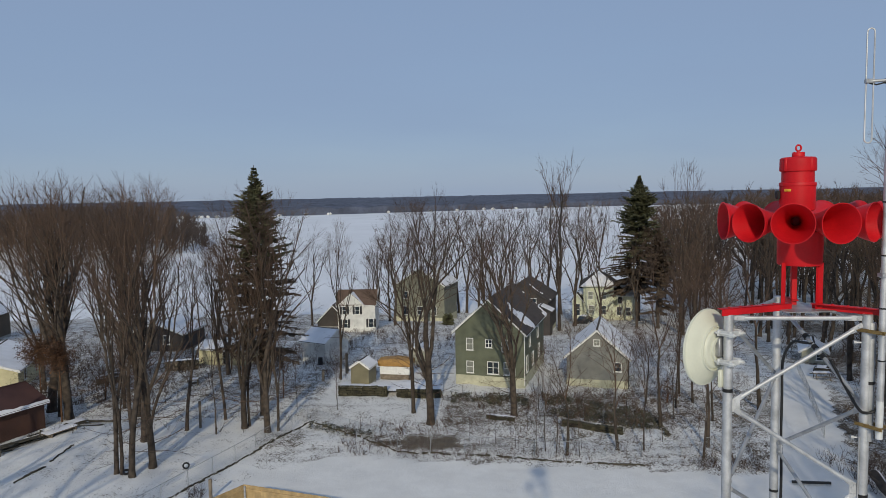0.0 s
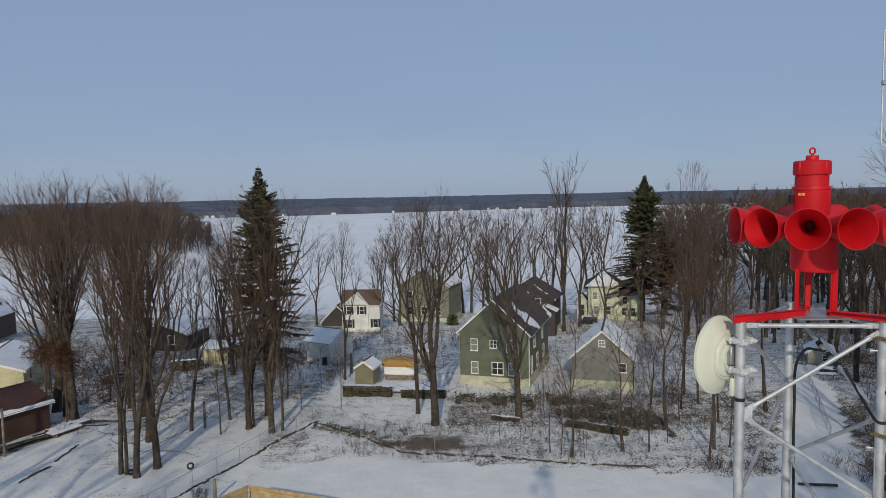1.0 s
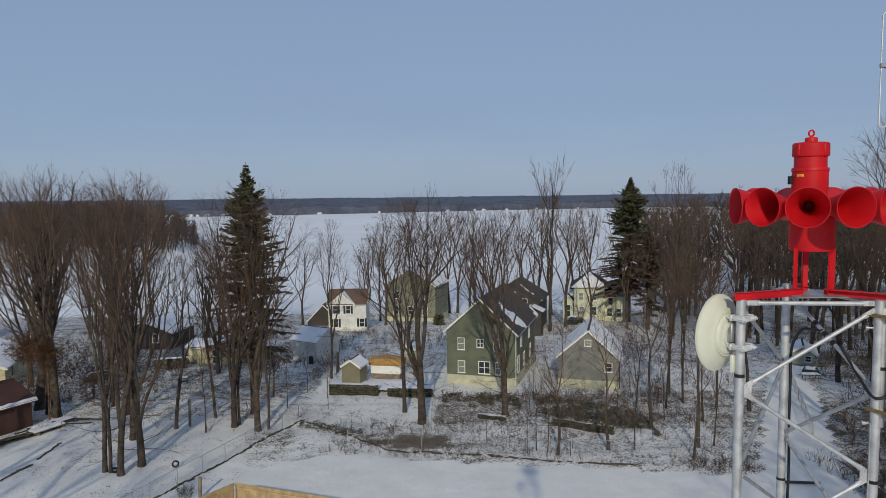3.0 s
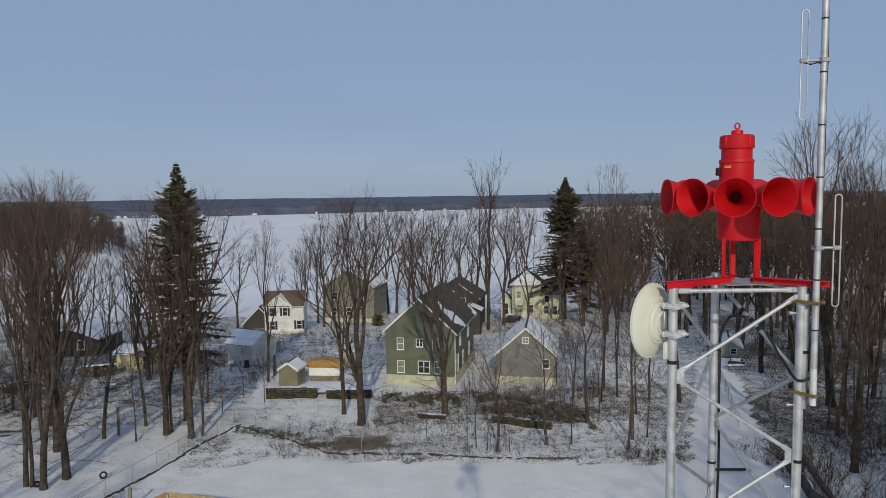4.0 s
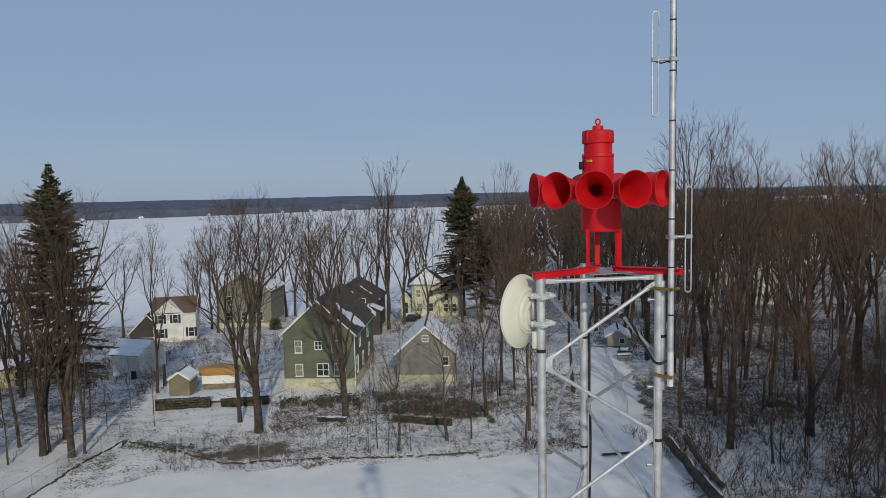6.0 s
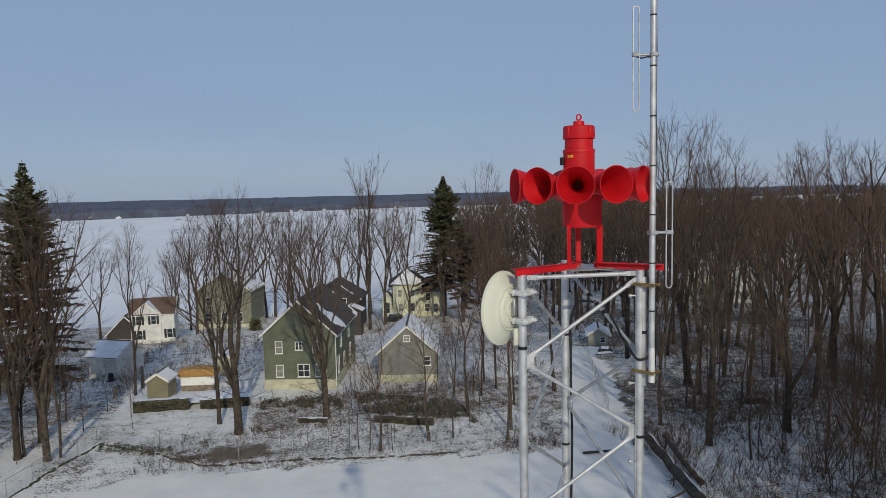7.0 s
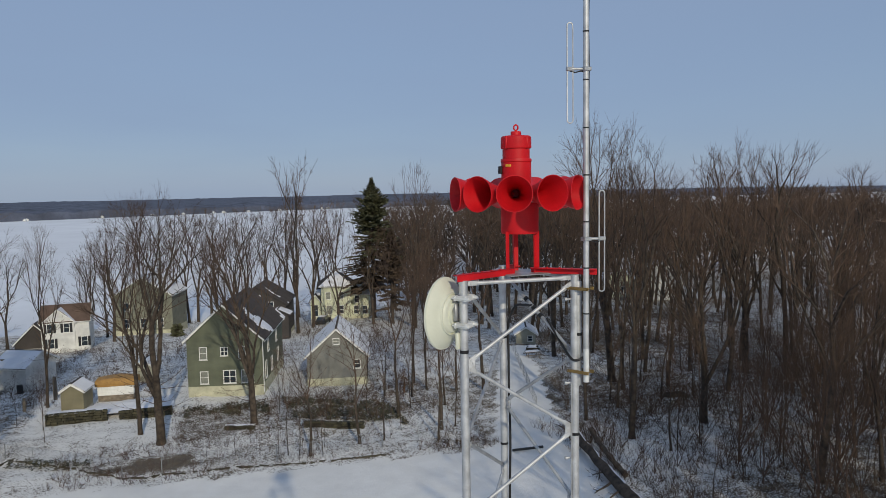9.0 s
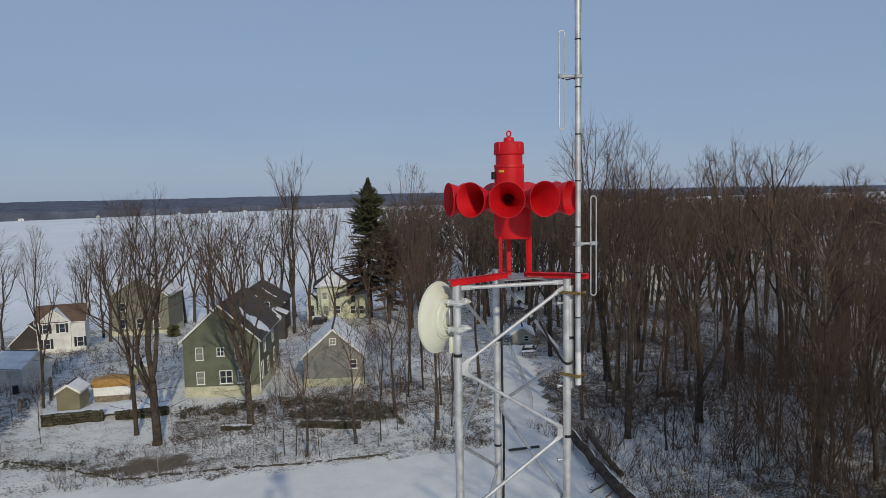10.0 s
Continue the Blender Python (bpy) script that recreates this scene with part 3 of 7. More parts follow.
def smooth_path(pts, k=6):
    """Points on a smooth curve through pts."""
    pts = [Vector(p) for p in pts]
    out = []
    for i in range(len(pts) - 1):
        a, b, c, d = pts[max(i - 1, 0)], pts[i], pts[i + 1], pts[min(i + 2, len(pts) - 1)]
        for j in range(k):
            u = j / k
            out.append(0.5 * ((2 * b) + (c - a) * u + (2 * a - 5 * b + 4 * c - d) * u * u + (3 * b - a - 3 * c + d) * u ** 3))
    return out + [pts[-1]]


def build_cables():
    b = at(LEG_B, 0) + Vector((0.052, -0.02, 0))
    d = LEG_R - LEG_B
    run = [LEG_B + d * 0.42 + Vector((0.0, -0.03, 18.90)), LEG_B + d * 0.30 + Vector((0, -0.03, 18.885)), LEG_B + d * 0.20 + Vector((0, -0.03, 18.87)), LEG_B + d * 0.13 + Vector((0, -0.02, 18.79)),
           at(b, 18.62), at(b, 18.3), at(b, 17.9)] + [at(b, z) + Vector((0.012 * math.sin(z * 3), 0, 0)) for z in np.arange(17.4, 0, -0.8)]
    solid("feed_cable", Geo().tube(smooth_path(run), 0.013, 8), M_RUBBER, "black feed cable strapped to the rear tower leg", "cable")
    e = LEG_B + (LEG_R - LEG_B) * 0.62
    loop = [e + Vector((0, -0.03, 18.80)), LEG_B + (LEG_R - LEG_B) * 0.80 + Vector((-0.01, -0.04, 18.60)), at(LEG_R, 18.50) + Vector((-0.085, -0.055, 0)), at(LEG_R, 18.468) + Vector((-0.025, -0.062, 0)),
            at(LEG_R, 18.49) + Vector((0.035, -0.075, 0)), at(MAST, 18.58) + Vector((0.036, -0.02, 0)), at(MAST, 18.80) + Vector((0.034, 0.0, 0))]
    solid("jumper_cable", Geo().tube(smooth_path(loop), 0.012, 8), M_RUBBER, "black jumper cable hanging in a loop from a brace", "cable")
    for k, u in enumerate((0.36, 0.47, 0.56)):
        c = LEG_B + (LEG_R - LEG_B) * u + Vector((0, 0, TOP - 0.04 - PITCH * u))
        d = (at(LEG_R, TOP - PITCH) - at(LEG_B, TOP)).normalized()
        solid("cable_clip", Geo().tube([c - d * 0.02, c + d * 0.02], 0.025, 10), M_RUBBER, "black tape band round a tower brace", "clip", "clips on the brace")
    thin = [at(LEG_R, 18.25) + Vector((-0.045, -0.01, 0))] + [at(LEG_R, z) + Vector((-0.047 + 0.004 * math.sin(z * 2.2), -0.01, 0)) for z in np.arange(17.8, 0.2, -0.7)]
    solid("ground_wire", Geo().tube(smooth_path(thin), 0.007, 6), M_STEELDULL, "grey conduit running down the tower leg", "cable")


build_cables()


# ---- houses ----
def frame_of(pl, pr, z0):
    """A house's own space: x along its front from pl to pr, y to the back."""
    d = (Vector(pr) - Vector(pl)).normalized()
    m = Matrix(((d.x, -d.y, 0, pl[0]), (d.y, d.x, 0, pl[1]), (0, 0, 1, z0), (0, 0, 0, 1)))
    return m, (Vector(pr) - Vector(pl)).length


def wall_panel(name, house, m, w, h, holes, material, th=0.18, z0=0.0, label=""):
    """A wall of thickness th with openings; holes are (x, z, width, height). m takes x along the wall, y inwards."""
    xs = sorted({0.0, w, *[v for x, z, a, b in holes for v in (x, x + a)]})
    zs = sorted({z0, h, *[v for x, z, a, b in holes for v in (z, z + b)]})
    g, idx = Geo(), {}
    nx, nz = len(xs) - 1, len(zs) - 1

    def solid_at(i, j):
        if not (0 <= i < nx and 0 <= j < nz):
            return False
        cx, cz = (xs[i] + xs[i + 1]) / 2, (zs[j] + zs[j + 1]) / 2
        return not any(x < cx < x + a and z < cz < z + b for x, z, a, b in holes)

    def vert(i, j, k):
        if (i, j, k) not in idx:
            idx[i, j, k] = len(g.v)
            g.v.append(tuple(m @ Vector((xs[i], k * th, zs[j]))))
        return idx[i, j, k]
    for i in range(nx):
        for j in range(nz):
            if not solid_at(i, j):
                continue
            g.f.append((vert(i, j, 0), vert(i + 1, j, 0), vert(i + 1, j + 1, 0), vert(i, j + 1, 0)))
            g.f.append((vert(i, j + 1, 1), vert(i + 1, j + 1, 1), vert(i + 1, j, 1), vert(i, j, 1)))
            for (di, dj), (a, b) in (((0, -1), ((i, j), (i + 1, j))), ((1, 0), ((i + 1, j), (i + 1, j + 1))), ((0, 1), ((i + 1, j + 1), (i, j + 1))), ((-1, 0), ((i, j + 1), (i, j)))):
                if not solid_at(i + di, j + dj):
                    g.f.append((vert(*b, 0), vert(*a, 0), vert(*a, 1), vert(*b, 1)))
    return part(name, g, material, house, label, smooth=False)


def window(house, m, x, z, w, h, split=1, blind=False, shutters=False, bars=0, trim=0.075):
    """A sash window in an opening: frame, panes and sill, set in the wall's space m."""
    f = Geo()
    for cx, cz, sx, sz in ((x + w / 2, z + h + trim / 2, w + 2 * trim, trim), (x + w / 2, z - trim / 2, w + 2 * trim, trim), (x - trim / 2, z + h / 2, trim, h), (x + w + trim / 2, z + h / 2, trim, h)):
        f.box(cx, -0.01, cz, sx, 0.07, sz, m, 0.006)
    for k in range(1, split):
        f.box(x + w * k / split, 0.02, z + h / 2, 0.07, 0.06, h, m)
    f.box(x + w / 2, 0.035, z + h * 0.5, w, 0.04, 0.04, m)
    for k in range(1, bars + 1):
        f.box(x + w * k / (bars + 1), 0.035, z + h / 2, 0.025, 0.03, h, m)
    wo = part("window", f, M_TRIM, house, "white-framed window", smooth=False)
    for k in range(split):
        p = part("pane", Geo().box(x + w * (k + 0.5) / split, 0.065, z + h / 2, w / split - 0.02, 0.012, h, m), M_GLASS, wo, smooth=False)
    if blind:
        part("blind", Geo().box(x + w / 2, 0.052, z + h * 0.5, w - 0.03, 0.008, h - 0.02, m), M_BLIND, wo, "pale drawn blind", smooth=False)
    part("sill", Geo().box(x + w / 2, -0.045, z - trim - 0.015, w + 0.26, 0.09, 0.035, m, 0.005), M_TRIM, wo, smooth=False)
    if shutters:
        for cx in (x - trim - 0.19, x + w + trim + 0.19):
            g = Geo().box(cx, -0.025, z + h / 2, 0.36, 0.035, h + 0.1, m, 0.005)
            for q in np.arange(z + 0.08, z + h - 0.04, 0.11):
                g.box(cx, -0.046, q, 0.28, 0.012, 0.05, m)
            part("shutter", g, M_SHUTTER, house, "dark slatted shutter", smooth=False)


def roof_slope(house, name, a, b, c, d, th, material, label=""):
    """A slab over the corners a b (eave) and c d (ridge)."""
    a, b, c, d = (Vector(p) for p in (a, b, c, d))
    nrm = (b - a).cross(d - a).normalized()
    if nrm.z < 0:
        nrm = -nrm
    g = Geo().add([a, b, c, d, a + nrm * th, b + nrm * th, c + nrm * th, d + nrm * th], [(3, 2, 1, 0), (4, 5, 6, 7), (0, 1, 5, 4), (1, 2, 6, 5), (2, 3, 7, 6), (3, 0, 4, 7)])
    return part(name, g, material, house, label, smooth=False), nrm


def snow_on(house, a, b, c, d, nrm, lift, cover, seed, th=0.07, label="snow lying on the roof"):
    """A snow blanket on a slope a b (eave) c d (ridge): a grid with a wavy, broken edge; cover is the share that stays."""
    a, b, c, d = (Vector(p) for p in (a, b, c, d))
    nu, nv = max(8, int((b - a).length / 0.28)), max(6, int((d - a).length / 0.28))
    g, idx = Geo(), {}
    for j in range(nv):
        for i in range(nu):
            u, v = (i + 0.5) / nu, (j + 0.5) / nv
            val = noise.noise(Vector((u * (b - a).length * 0.28, v * (d - a).length * 0.28, seed))) + 0.4 * noise.noise(Vector((u * (b - a).length * 1.1, v * (d - a).length * 1.1, seed + 5)))
            if val * 0.5 + 0.5 > cover:
                continue
            q = []
            for ii, jj in ((i, j), (i + 1, j), (i + 1, j + 1), (i, j + 1)):
                if (ii, jj) not in idx:
                    uu, vv = ii / nu, jj / nv
                    base = (a + (b - a) * uu) * (1 - vv) + (d + (c - d) * uu) * vv
                    rim = 1.0 if 0 < ii < nu and 0 < jj < nv else 0.35
                    hgt = th * rim * (0.75 + 0.5 * noise.noise(base * 1.3 + Vector((0, 0, seed))))
                    idx[ii, jj] = len(g.v)
                    g.v.append(tuple(base + nrm * (lift + max(0.012, hgt))))
                q.append(idx[ii, jj])
            g.f.append(tuple(q))
    if not g.f:
        return
    # close the blanket downwards so that it has a thick edge
    edges = {}
    for q in g.f:
        for k in range(4):
            e = (q[k], q[(k + 1) % 4])
            edges[e] = True
    low = {}
    for e in list(edges):
        if (e[1], e[0]) not in edges:
            for p in e:
                if p not in low:
                    low[p] = len(g.v)
                    g.v.append(tuple(Vector(g.v[p]) - nrm * 0.075))
            g.f.append((e[1], e[0], low[e[0]], low[e[1]]))
    part("snow", g, M_SNOW, house, label)


def gable_house(name, label, pl, pr, length, z0, eave, apex, wall, roof, cover=(0.9, 0.9), found=0.0, front=(), right=(), left=(), over=0.3, category="house", seed=1.0, corner=True, group="", floor_dip=0.6, edge=None):
    """A house with a gable towards its front. Window rows: (x, z, w, h, split, blind, shutters, bars)."""
    m, w = frame_of(pl, pr, z0)
    t = thing(name, m, label, category, group)
    walls = {"front": (Matrix.Identity(4), w, front), "back": (Matrix.Translation((w, length, 0)) @ Matrix.Rotation(math.pi, 4, "Z"), w, ()),
             "right": (Matrix.Translation((w, 0.18, 0)) @ Matrix.Rotation(math.pi / 2, 4, "Z"), length - 0.36, right), "left": (Matrix.Translation((0, length - 0.18, 0)) @ Matrix.Rotation(-math.pi / 2, 4, "Z"), length - 0.36, left)}
    for k, (q, wid, wins) in walls.items():
        holes = [v[:4] for v in wins if v[1] + v[3] < eave]
        wall_panel("wall", t, q, wid, eave, holes, wall, z0=found)
        for v in wins:
            x, z, a, b, split, blind, shut, bars = v
            window(t, q if z + b < eave else q @ Matrix.Translation((0, -0.075, 0)), x, z, a, b, split, blind, shut, bars)
        if found:
            part("foundation", Geo().box(wid / 2, 0.09, (found - floor_dip) / 2, wid + (0.05 if k in ("front", "back") else -0.01), 0.25, found + floor_dip, q), M_FOUND, t, "cream painted block foundation", smooth=False)
        else:
            part("foundation", Geo().box(wid / 2, 0.09, -floor_dip / 2, wid, 0.19, floor_dip, q), M_CONCRETE, t, smooth=False)
        if k in ("front", "back"):
            g = Geo().add([q @ Vector(p) for p in ((0, 0, eave), (wid, 0, eave), (wid / 2, 0, apex), (0, 0.18, eave), (wid, 0.18, eave), (wid / 2, 0.18, apex))],
                          [(0, 1, 2), (5, 4, 3), (0, 3, 4, 1), (1, 4, 5, 2), (2, 5, 3, 0)])
            part("gable", g, wall, t, smooth=False)
    rise = (apex - eave) / (w / 2)
    for s, cov in ((0, cover[0]), (1, cover[1])):
        ex, ez = (-over, eave - over * rise) if s == 0 else (w + over, eave - over * rise)
        a, b, c, d = (ex, -over, ez), (ex, length + over, ez), (w / 2, length + over, apex), (w / 2, -over, apex)
        ob, nrm = roof_slope(t, "roof", a, b, c, d, 0.14, roof)
        if cov > 0:
            snow_on(t, a, b, c, d, nrm, 0.14, cov, seed + s * 3.3)
        for yy in (-over - 0.02, length + over + 0.02):
            g = Geo().add([(ex, yy - 0.02, ez - 0.06), (w / 2, yy - 0.02, apex - 0.06), (w / 2, yy - 0.02, apex + 0.15), (ex, yy - 0.02, ez + 0.15), (ex, yy + 0.02, ez - 0.06), (w / 2, yy + 0.02, apex - 0.06), (w / 2, yy + 0.02, apex + 0.15), (ex, yy + 0.02, ez + 0.15)],
                          [(0, 1, 2, 3), (7, 6, 5, 4), (0, 4, 5, 1), (2, 6, 7, 3), (0, 3, 7, 4), (1, 5, 6, 2)])
            part("bargeboard", g, edge or M_TRIM, t, "" if edge else "white bargeboard", smooth=False)
        part("gutter", Geo().box(ex, length / 2, ez - 0.01, 0.10, length + 2 * over, 0.11, None, 0.02), edge or M_TRIM, t, "" if edge else "white gutter", smooth=False)
    part("ridge_cap", Geo().box(w / 2, length / 2, apex + 0.15, 0.22, length + 2 * over, 0.05, None, 0.015), roof, t, smooth=False)
    if corner:
        for cx in (0.04, w - 0.04):
            part("corner_board", Geo().box(cx, -0.012, (found + eave) / 2, 0.10, 0.03, eave - found, None), wall, t, smooth=False)
    return t, w


# the sage-green house
gh, gw = gable_house("green_house", "two-storey sage-green sided house on a cream block foundation", (1.80, 70.6), (8.75, 68.3), 12.0, 0.0, 5.75, 9.1, M_GREEN, M_SHINGLE, (0.55, 0.30), 1.05,
                     front=((1.25, 3.78, 0.62, 1.15, 1, True, False, 0), (3.30, 4.12, 0.60, 0.75, 2, False, False, 0), (5.05, 3.78, 0.62, 1.15, 1, True, False, 0),
                            (1.25, 1.35, 0.66, 1.15, 1, True, False, 0), (3.48, 1.35, 1.12, 1.2, 2, False, False, 0), (5.25, 1.35, 1.08, 1.2, 2, True, False, 0)),
                     right=((1.0, 1.4, 0.8, 1.6, 1, True, False, 0), (4.2, 1.4, 0.8, 1.3, 1, False, False, 0), (8.0, 1.5, 0.8, 1.3, 1, True, False, 0), (2.6, 3.8, 0.7, 1.1, 1, False, False, 0), (7.4, 3.8, 0.7, 1.1, 1, False, False, 0)), seed=2.1)
part("downpipe", Geo().tube([(gw + 0.06, -0.05, 5.6), (gw + 0.06, -0.05, 0.3)], 0.045, 8), M_TRIM, gh, "white downpipe")
# the grey garage
ga, gaw = gable_house("garage", "grey sided gable-roofed garage with a snow-covered roof", (13.30, 69.15), (19.15, 67.45), 7.5, 0.0, 3.15, 5.85, M_GREY, M_SHINGLE, (0.80, 0.92), 0.75,
                      front=((4.80, 1.75, 0.62, 0.85, 1, False, False, 0), (2.75, 4.35, 0.55, 0.55, 1, True, False, 1)), seed=7.7)
part("downpipe", Geo().tube([(gaw + 0.1, -0.05, 3.2), (gaw + 0.1, -0.05, 0.0)], 0.05, 8), M_SHUTTER, ga, "dark downpipe")
# the white farmhouse: long side to the front, with a central cross gable
gable_house("white_house", "white two-storey clapboard house with brown roof and dark shutters", (-10.95, 116.5), (-10.8, 122.0), 6.5, -3.55, 4.75, 6.8, M_WHITE, M_SHINGLEBRN, (0.30, 0.3),
            left=((0.55, 0.75, 0.80, 1.4, 1, False, True, 0), (5.2, 0.75, 0.80, 1.4, 1, False, True, 0)), seed=3.0, floor_dip=1.2, over=0.25)
gable_house("front_gable", "white clapboard front gable of the farmhouse", (-17.3, 116.45), (-12.9, 116.3), 2.9, -3.55, 4.6, 6.55, M_WHITE, M_SHINGLEBRN, (0.3, 0.55),
            front=((0.72, 3.1, 0.72, 1.3, 1, False, True, 0), (2.95, 3.1, 0.72, 1.3, 1, False, True, 0), (0.75, 0.75, 0.80, 1.4, 1, False, True, 0)), seed=3.6, floor_dip=1.2, over=0.2)
gable_house("lean_to_barn", "low dark-roofed outbuilding beside the white house", (-22.2, 123.6), (-16.5, 123.2), 8, -3.9, 0.9, 3.8, M_DARKWALL, M_SHINGLE, (0.25, 0.15), seed=8.8, category="barn", floor_dip=1.2)
# gabled house behind the big tree
gable_house("lakeside_house", "tall olive gabled house near the lake behind bare trees", (-8.6, 136.3), (1.2, 133.2), 9, -5.1, 6.9, 10.2, M_LAKEWALL, M_SHINGLE, (0.75, 0.75), 0.5,
            front=((1.5, 1.0, 1.0, 1.6, 1, False, False, 0), (4.6, 1.0, 1.0, 1.6, 1, False, False, 0), (7.6, 1.0, 1.0, 1.6, 1, False, False, 0), (1.8, 4.2, 0.9, 1.4, 1, False, False, 0), (7.2, 4.2, 0.9, 1.4, 1, False, False, 0)), seed=9.1, floor_dip=2)
# dark shingled house behind the green one
gable_house("dark_house", "dark brown shingled house with a steep roof", (9.3, 112.4), (17.9, 109.6), 9, -3.2, 5.5, 8.3, M_DARKWALL, M_SHINGLE, (0.12, 0.2), 0.4, edge=M_DARKWALL,
            front=((6.3, 4.5, 0.8, 1.3, 1, False, False, 0), (2.0, 0.9, 0.9, 1.3, 1, False, False, 0)), seed=5.5, floor_dip=1.5)
gable_house("dark_porch", "low snow-roofed porch extension in dark wood", (14.8, 108.1), (17.85, 107.1), 2.4, -3.0, 4.0, 4.75, M_DARKWALL, M_SHINGLE, (0.9, 0.9), seed=6.5, edge=M_DARKWALL, floor_dip=1.5, category="porch", front=((1.0, 3.2, 1.5, 0.6, 3, False, False, 0),))
# pale house
gable_house("pale_house", "pale yellow-white two-storey house with dark trim", (36.2, 125.3), (38.4, 131.2), 9.6, -4.3, 4.9, 6.7, M_PALE, M_SHINGLE, (0.55, 0.5), 0.4,
            left=((0.8, 0.8, 0.9, 1.9, 1, False, False, 0), (6.6, 0.9, 0.9, 1.5, 1, False, False, 0), (6.8, 3.1, 0.8, 1.3, 1, False, False, 0), (8.3, 0.9, 0.8, 1.5, 1, False, False, 0)), seed=1.5, floor_dip=1.5, over=0.5)


def hip_house(name, label, pl, pr, length, z0, eave, apex, wall, roof, front=(), category="house", over=0.45, seed=1.0, cover=(0.95, 0.2, 0.2)):
    """A house under a hipped roof whose short end faces the front; cover is the share of snow on the end, then on the two sides."""
    m, w = frame_of(pl, pr, z0)
    t = thing(name, m, label, category)
    walls = ((Matrix.Identity(4), w, front), (Matrix.Translation((w, length, 0)) @ Matrix.Rotation(math.pi, 4, "Z"), w, ()),
             (Matrix.Translation((w, 0.18, 0)) @ Matrix.Rotation(math.pi / 2, 4, "Z"), length - 0.36, ()), (Matrix.Translation((0, length - 0.18, 0)) @ Matrix.Rotation(-math.pi / 2, 4, "Z"), length - 0.36, ()))
    for q, wid, wins in walls:
        wall_panel("wall", t, q, wid, eave, [v[:4] for v in wins], wall)
        part("foundation", Geo().box(wid / 2, 0.09, -0.75, wid, 0.19, 1.5, q), M_CONCRETE, t, smooth=False)
        for x, z, a, b, split, blind, shut, bars in wins:
            window(t, q, x, z, a, b, split, blind, shut, bars)
    e0, e1, e2, e3 = (-over, -over, eave), (w + over, -over, eave), (w + over, length + over, eave), (-over, length + over, eave)
    f, k = (w / 2, w / 2, apex), (w / 2, length - w / 2, apex)
    for a, b, c, d, cov in ((e0, e1, f, f, cover[0]), (e3, e0, f, k, cover[1]), (e1, e2, k, f, cover[2]), (e2, e3, k, k, 0.5)):
        a, b, c, d = (Vector(p) for p in (a, b, c, d))
        nrm = (b - a).cross(d - a).normalized()
        g = Geo().add([a, b, c, d, a + nrm * 0.14, b + nrm * 0.14, c + nrm * 0.14, d + nrm * 0.14], [(3, 2, 1, 0), (4, 5, 6, 7), (0, 1, 5, 4), (1, 2, 6, 5), (2, 3, 7, 6), (3, 0, 4, 7)])
        part("roof", g, roof, t, smooth=False)
        snow_on(t, a, b, c, d, nrm, 0.14, cov, seed)
        part("gutter", Geo().tube([a + Vector((0, 0, -0.02)), b + Vector((0, 0, -0.02))], 0.07, 8), M_TRIM, t, "white gutter")
    return t


hip_house("front_bay", "pale two-storey front of a house under a snowy hipped roof", (27.3, 126.4), (32.7, 125.0), 8.0, -3.9, 6.1, 8.6, M_PALE, M_SHINGLE,
          front=((0.9, 3.7, 0.8, 1.3, 1, True, False, 0), (3.3, 3.7, 0.8, 1.3, 1, True, False, 0), (1.0, 0.9, 0.9, 1.5, 1, True, False, 0), (3.2, 0.9, 0.9, 1.5, 1, False, False, 0)), seed=1.7)
gable_house("pale_house_porch", "small pale porch with a dark snowy roof", (25.4, 127.2), (27.2, 126.7), 4, -3.9, 3.3, 4.5, M_PALE, M_SHINGLE, (0.3, 0.3), seed=1.9, floor_dip=1.5, category="porch", front=((0.55, 0.5, 0.8, 2.1, 1, False, False, 0),))
# tan garden shed
gable_house("garden_shed", "olive-tan garden shed with a snow-dusted roof", (-9.25, 70.1), (-7.35, 69.6), 2.3, 0.40, 1.7, 2.35, M_OLIVE, M_SHINGLE, (0.66, 0.70), over=0.12, seed=11.0, category="shed", group="")
# cream-yellow ranch house and the red-brown shop on the other side of the fence
gable_house("yellow_house", "long cream-yellow single-storey house with a snowy roof", (-51.4, 68.3), (-44.3, 70.5), 10.5, 0.0, 2.4, 3.75, M_YELLOW, M_SHINGLE, (0.86, 0.84), front=((1.35, 1.15, 0.85, 0.75, 2, False, False, 0),),
            right=((2.0, 0.9, 0.8, 1.2, 1, False, False, 0), (6.5, 0.9, 0.8, 1.2, 1, False, False, 0)), seed=12.0)
shop, shop_w = gable_house("brown_shop", "low red-brown wooden workshop with a maroon shingle roof", (-35.1, 59.2), (-40.6, 62.1), 24, 0.0, 2.45, 3.7, M_BROWN, M_SHINGLERED, (0.0, 0.0), over=0.35, seed=13.0, category="workshop", corner=False, edge=M_SHINGLERED)
ledge = Geo()
for i in range(97):
    y = -0.3 + 24.6 * i / 96
    wid = max(0.03, 0.34 + 0.55 * noise.noise(Vector((y * 0.35, 2, 7))) + 0.15 * noise.noise(Vector((y * 1.7, 5, 7))))
    for u, z in ((-0.06, 0.02), (0.0, 0.22), (wid * 0.5, 0.26 + 0.2 * wid), (wid, 0.15 + 0.4 * wid)):
        ledge.v.append((-0.36 + u, y, 2.31 + z))
ledge.f = [(i * 4 + j, (i + 1) * 4 + j, (i + 1) * 4 + j + 1, i * 4 + j + 1) for i in range(96) for j in range(3)]
part("snow", ledge, M_SNOW, shop, "ragged snow along the eave")

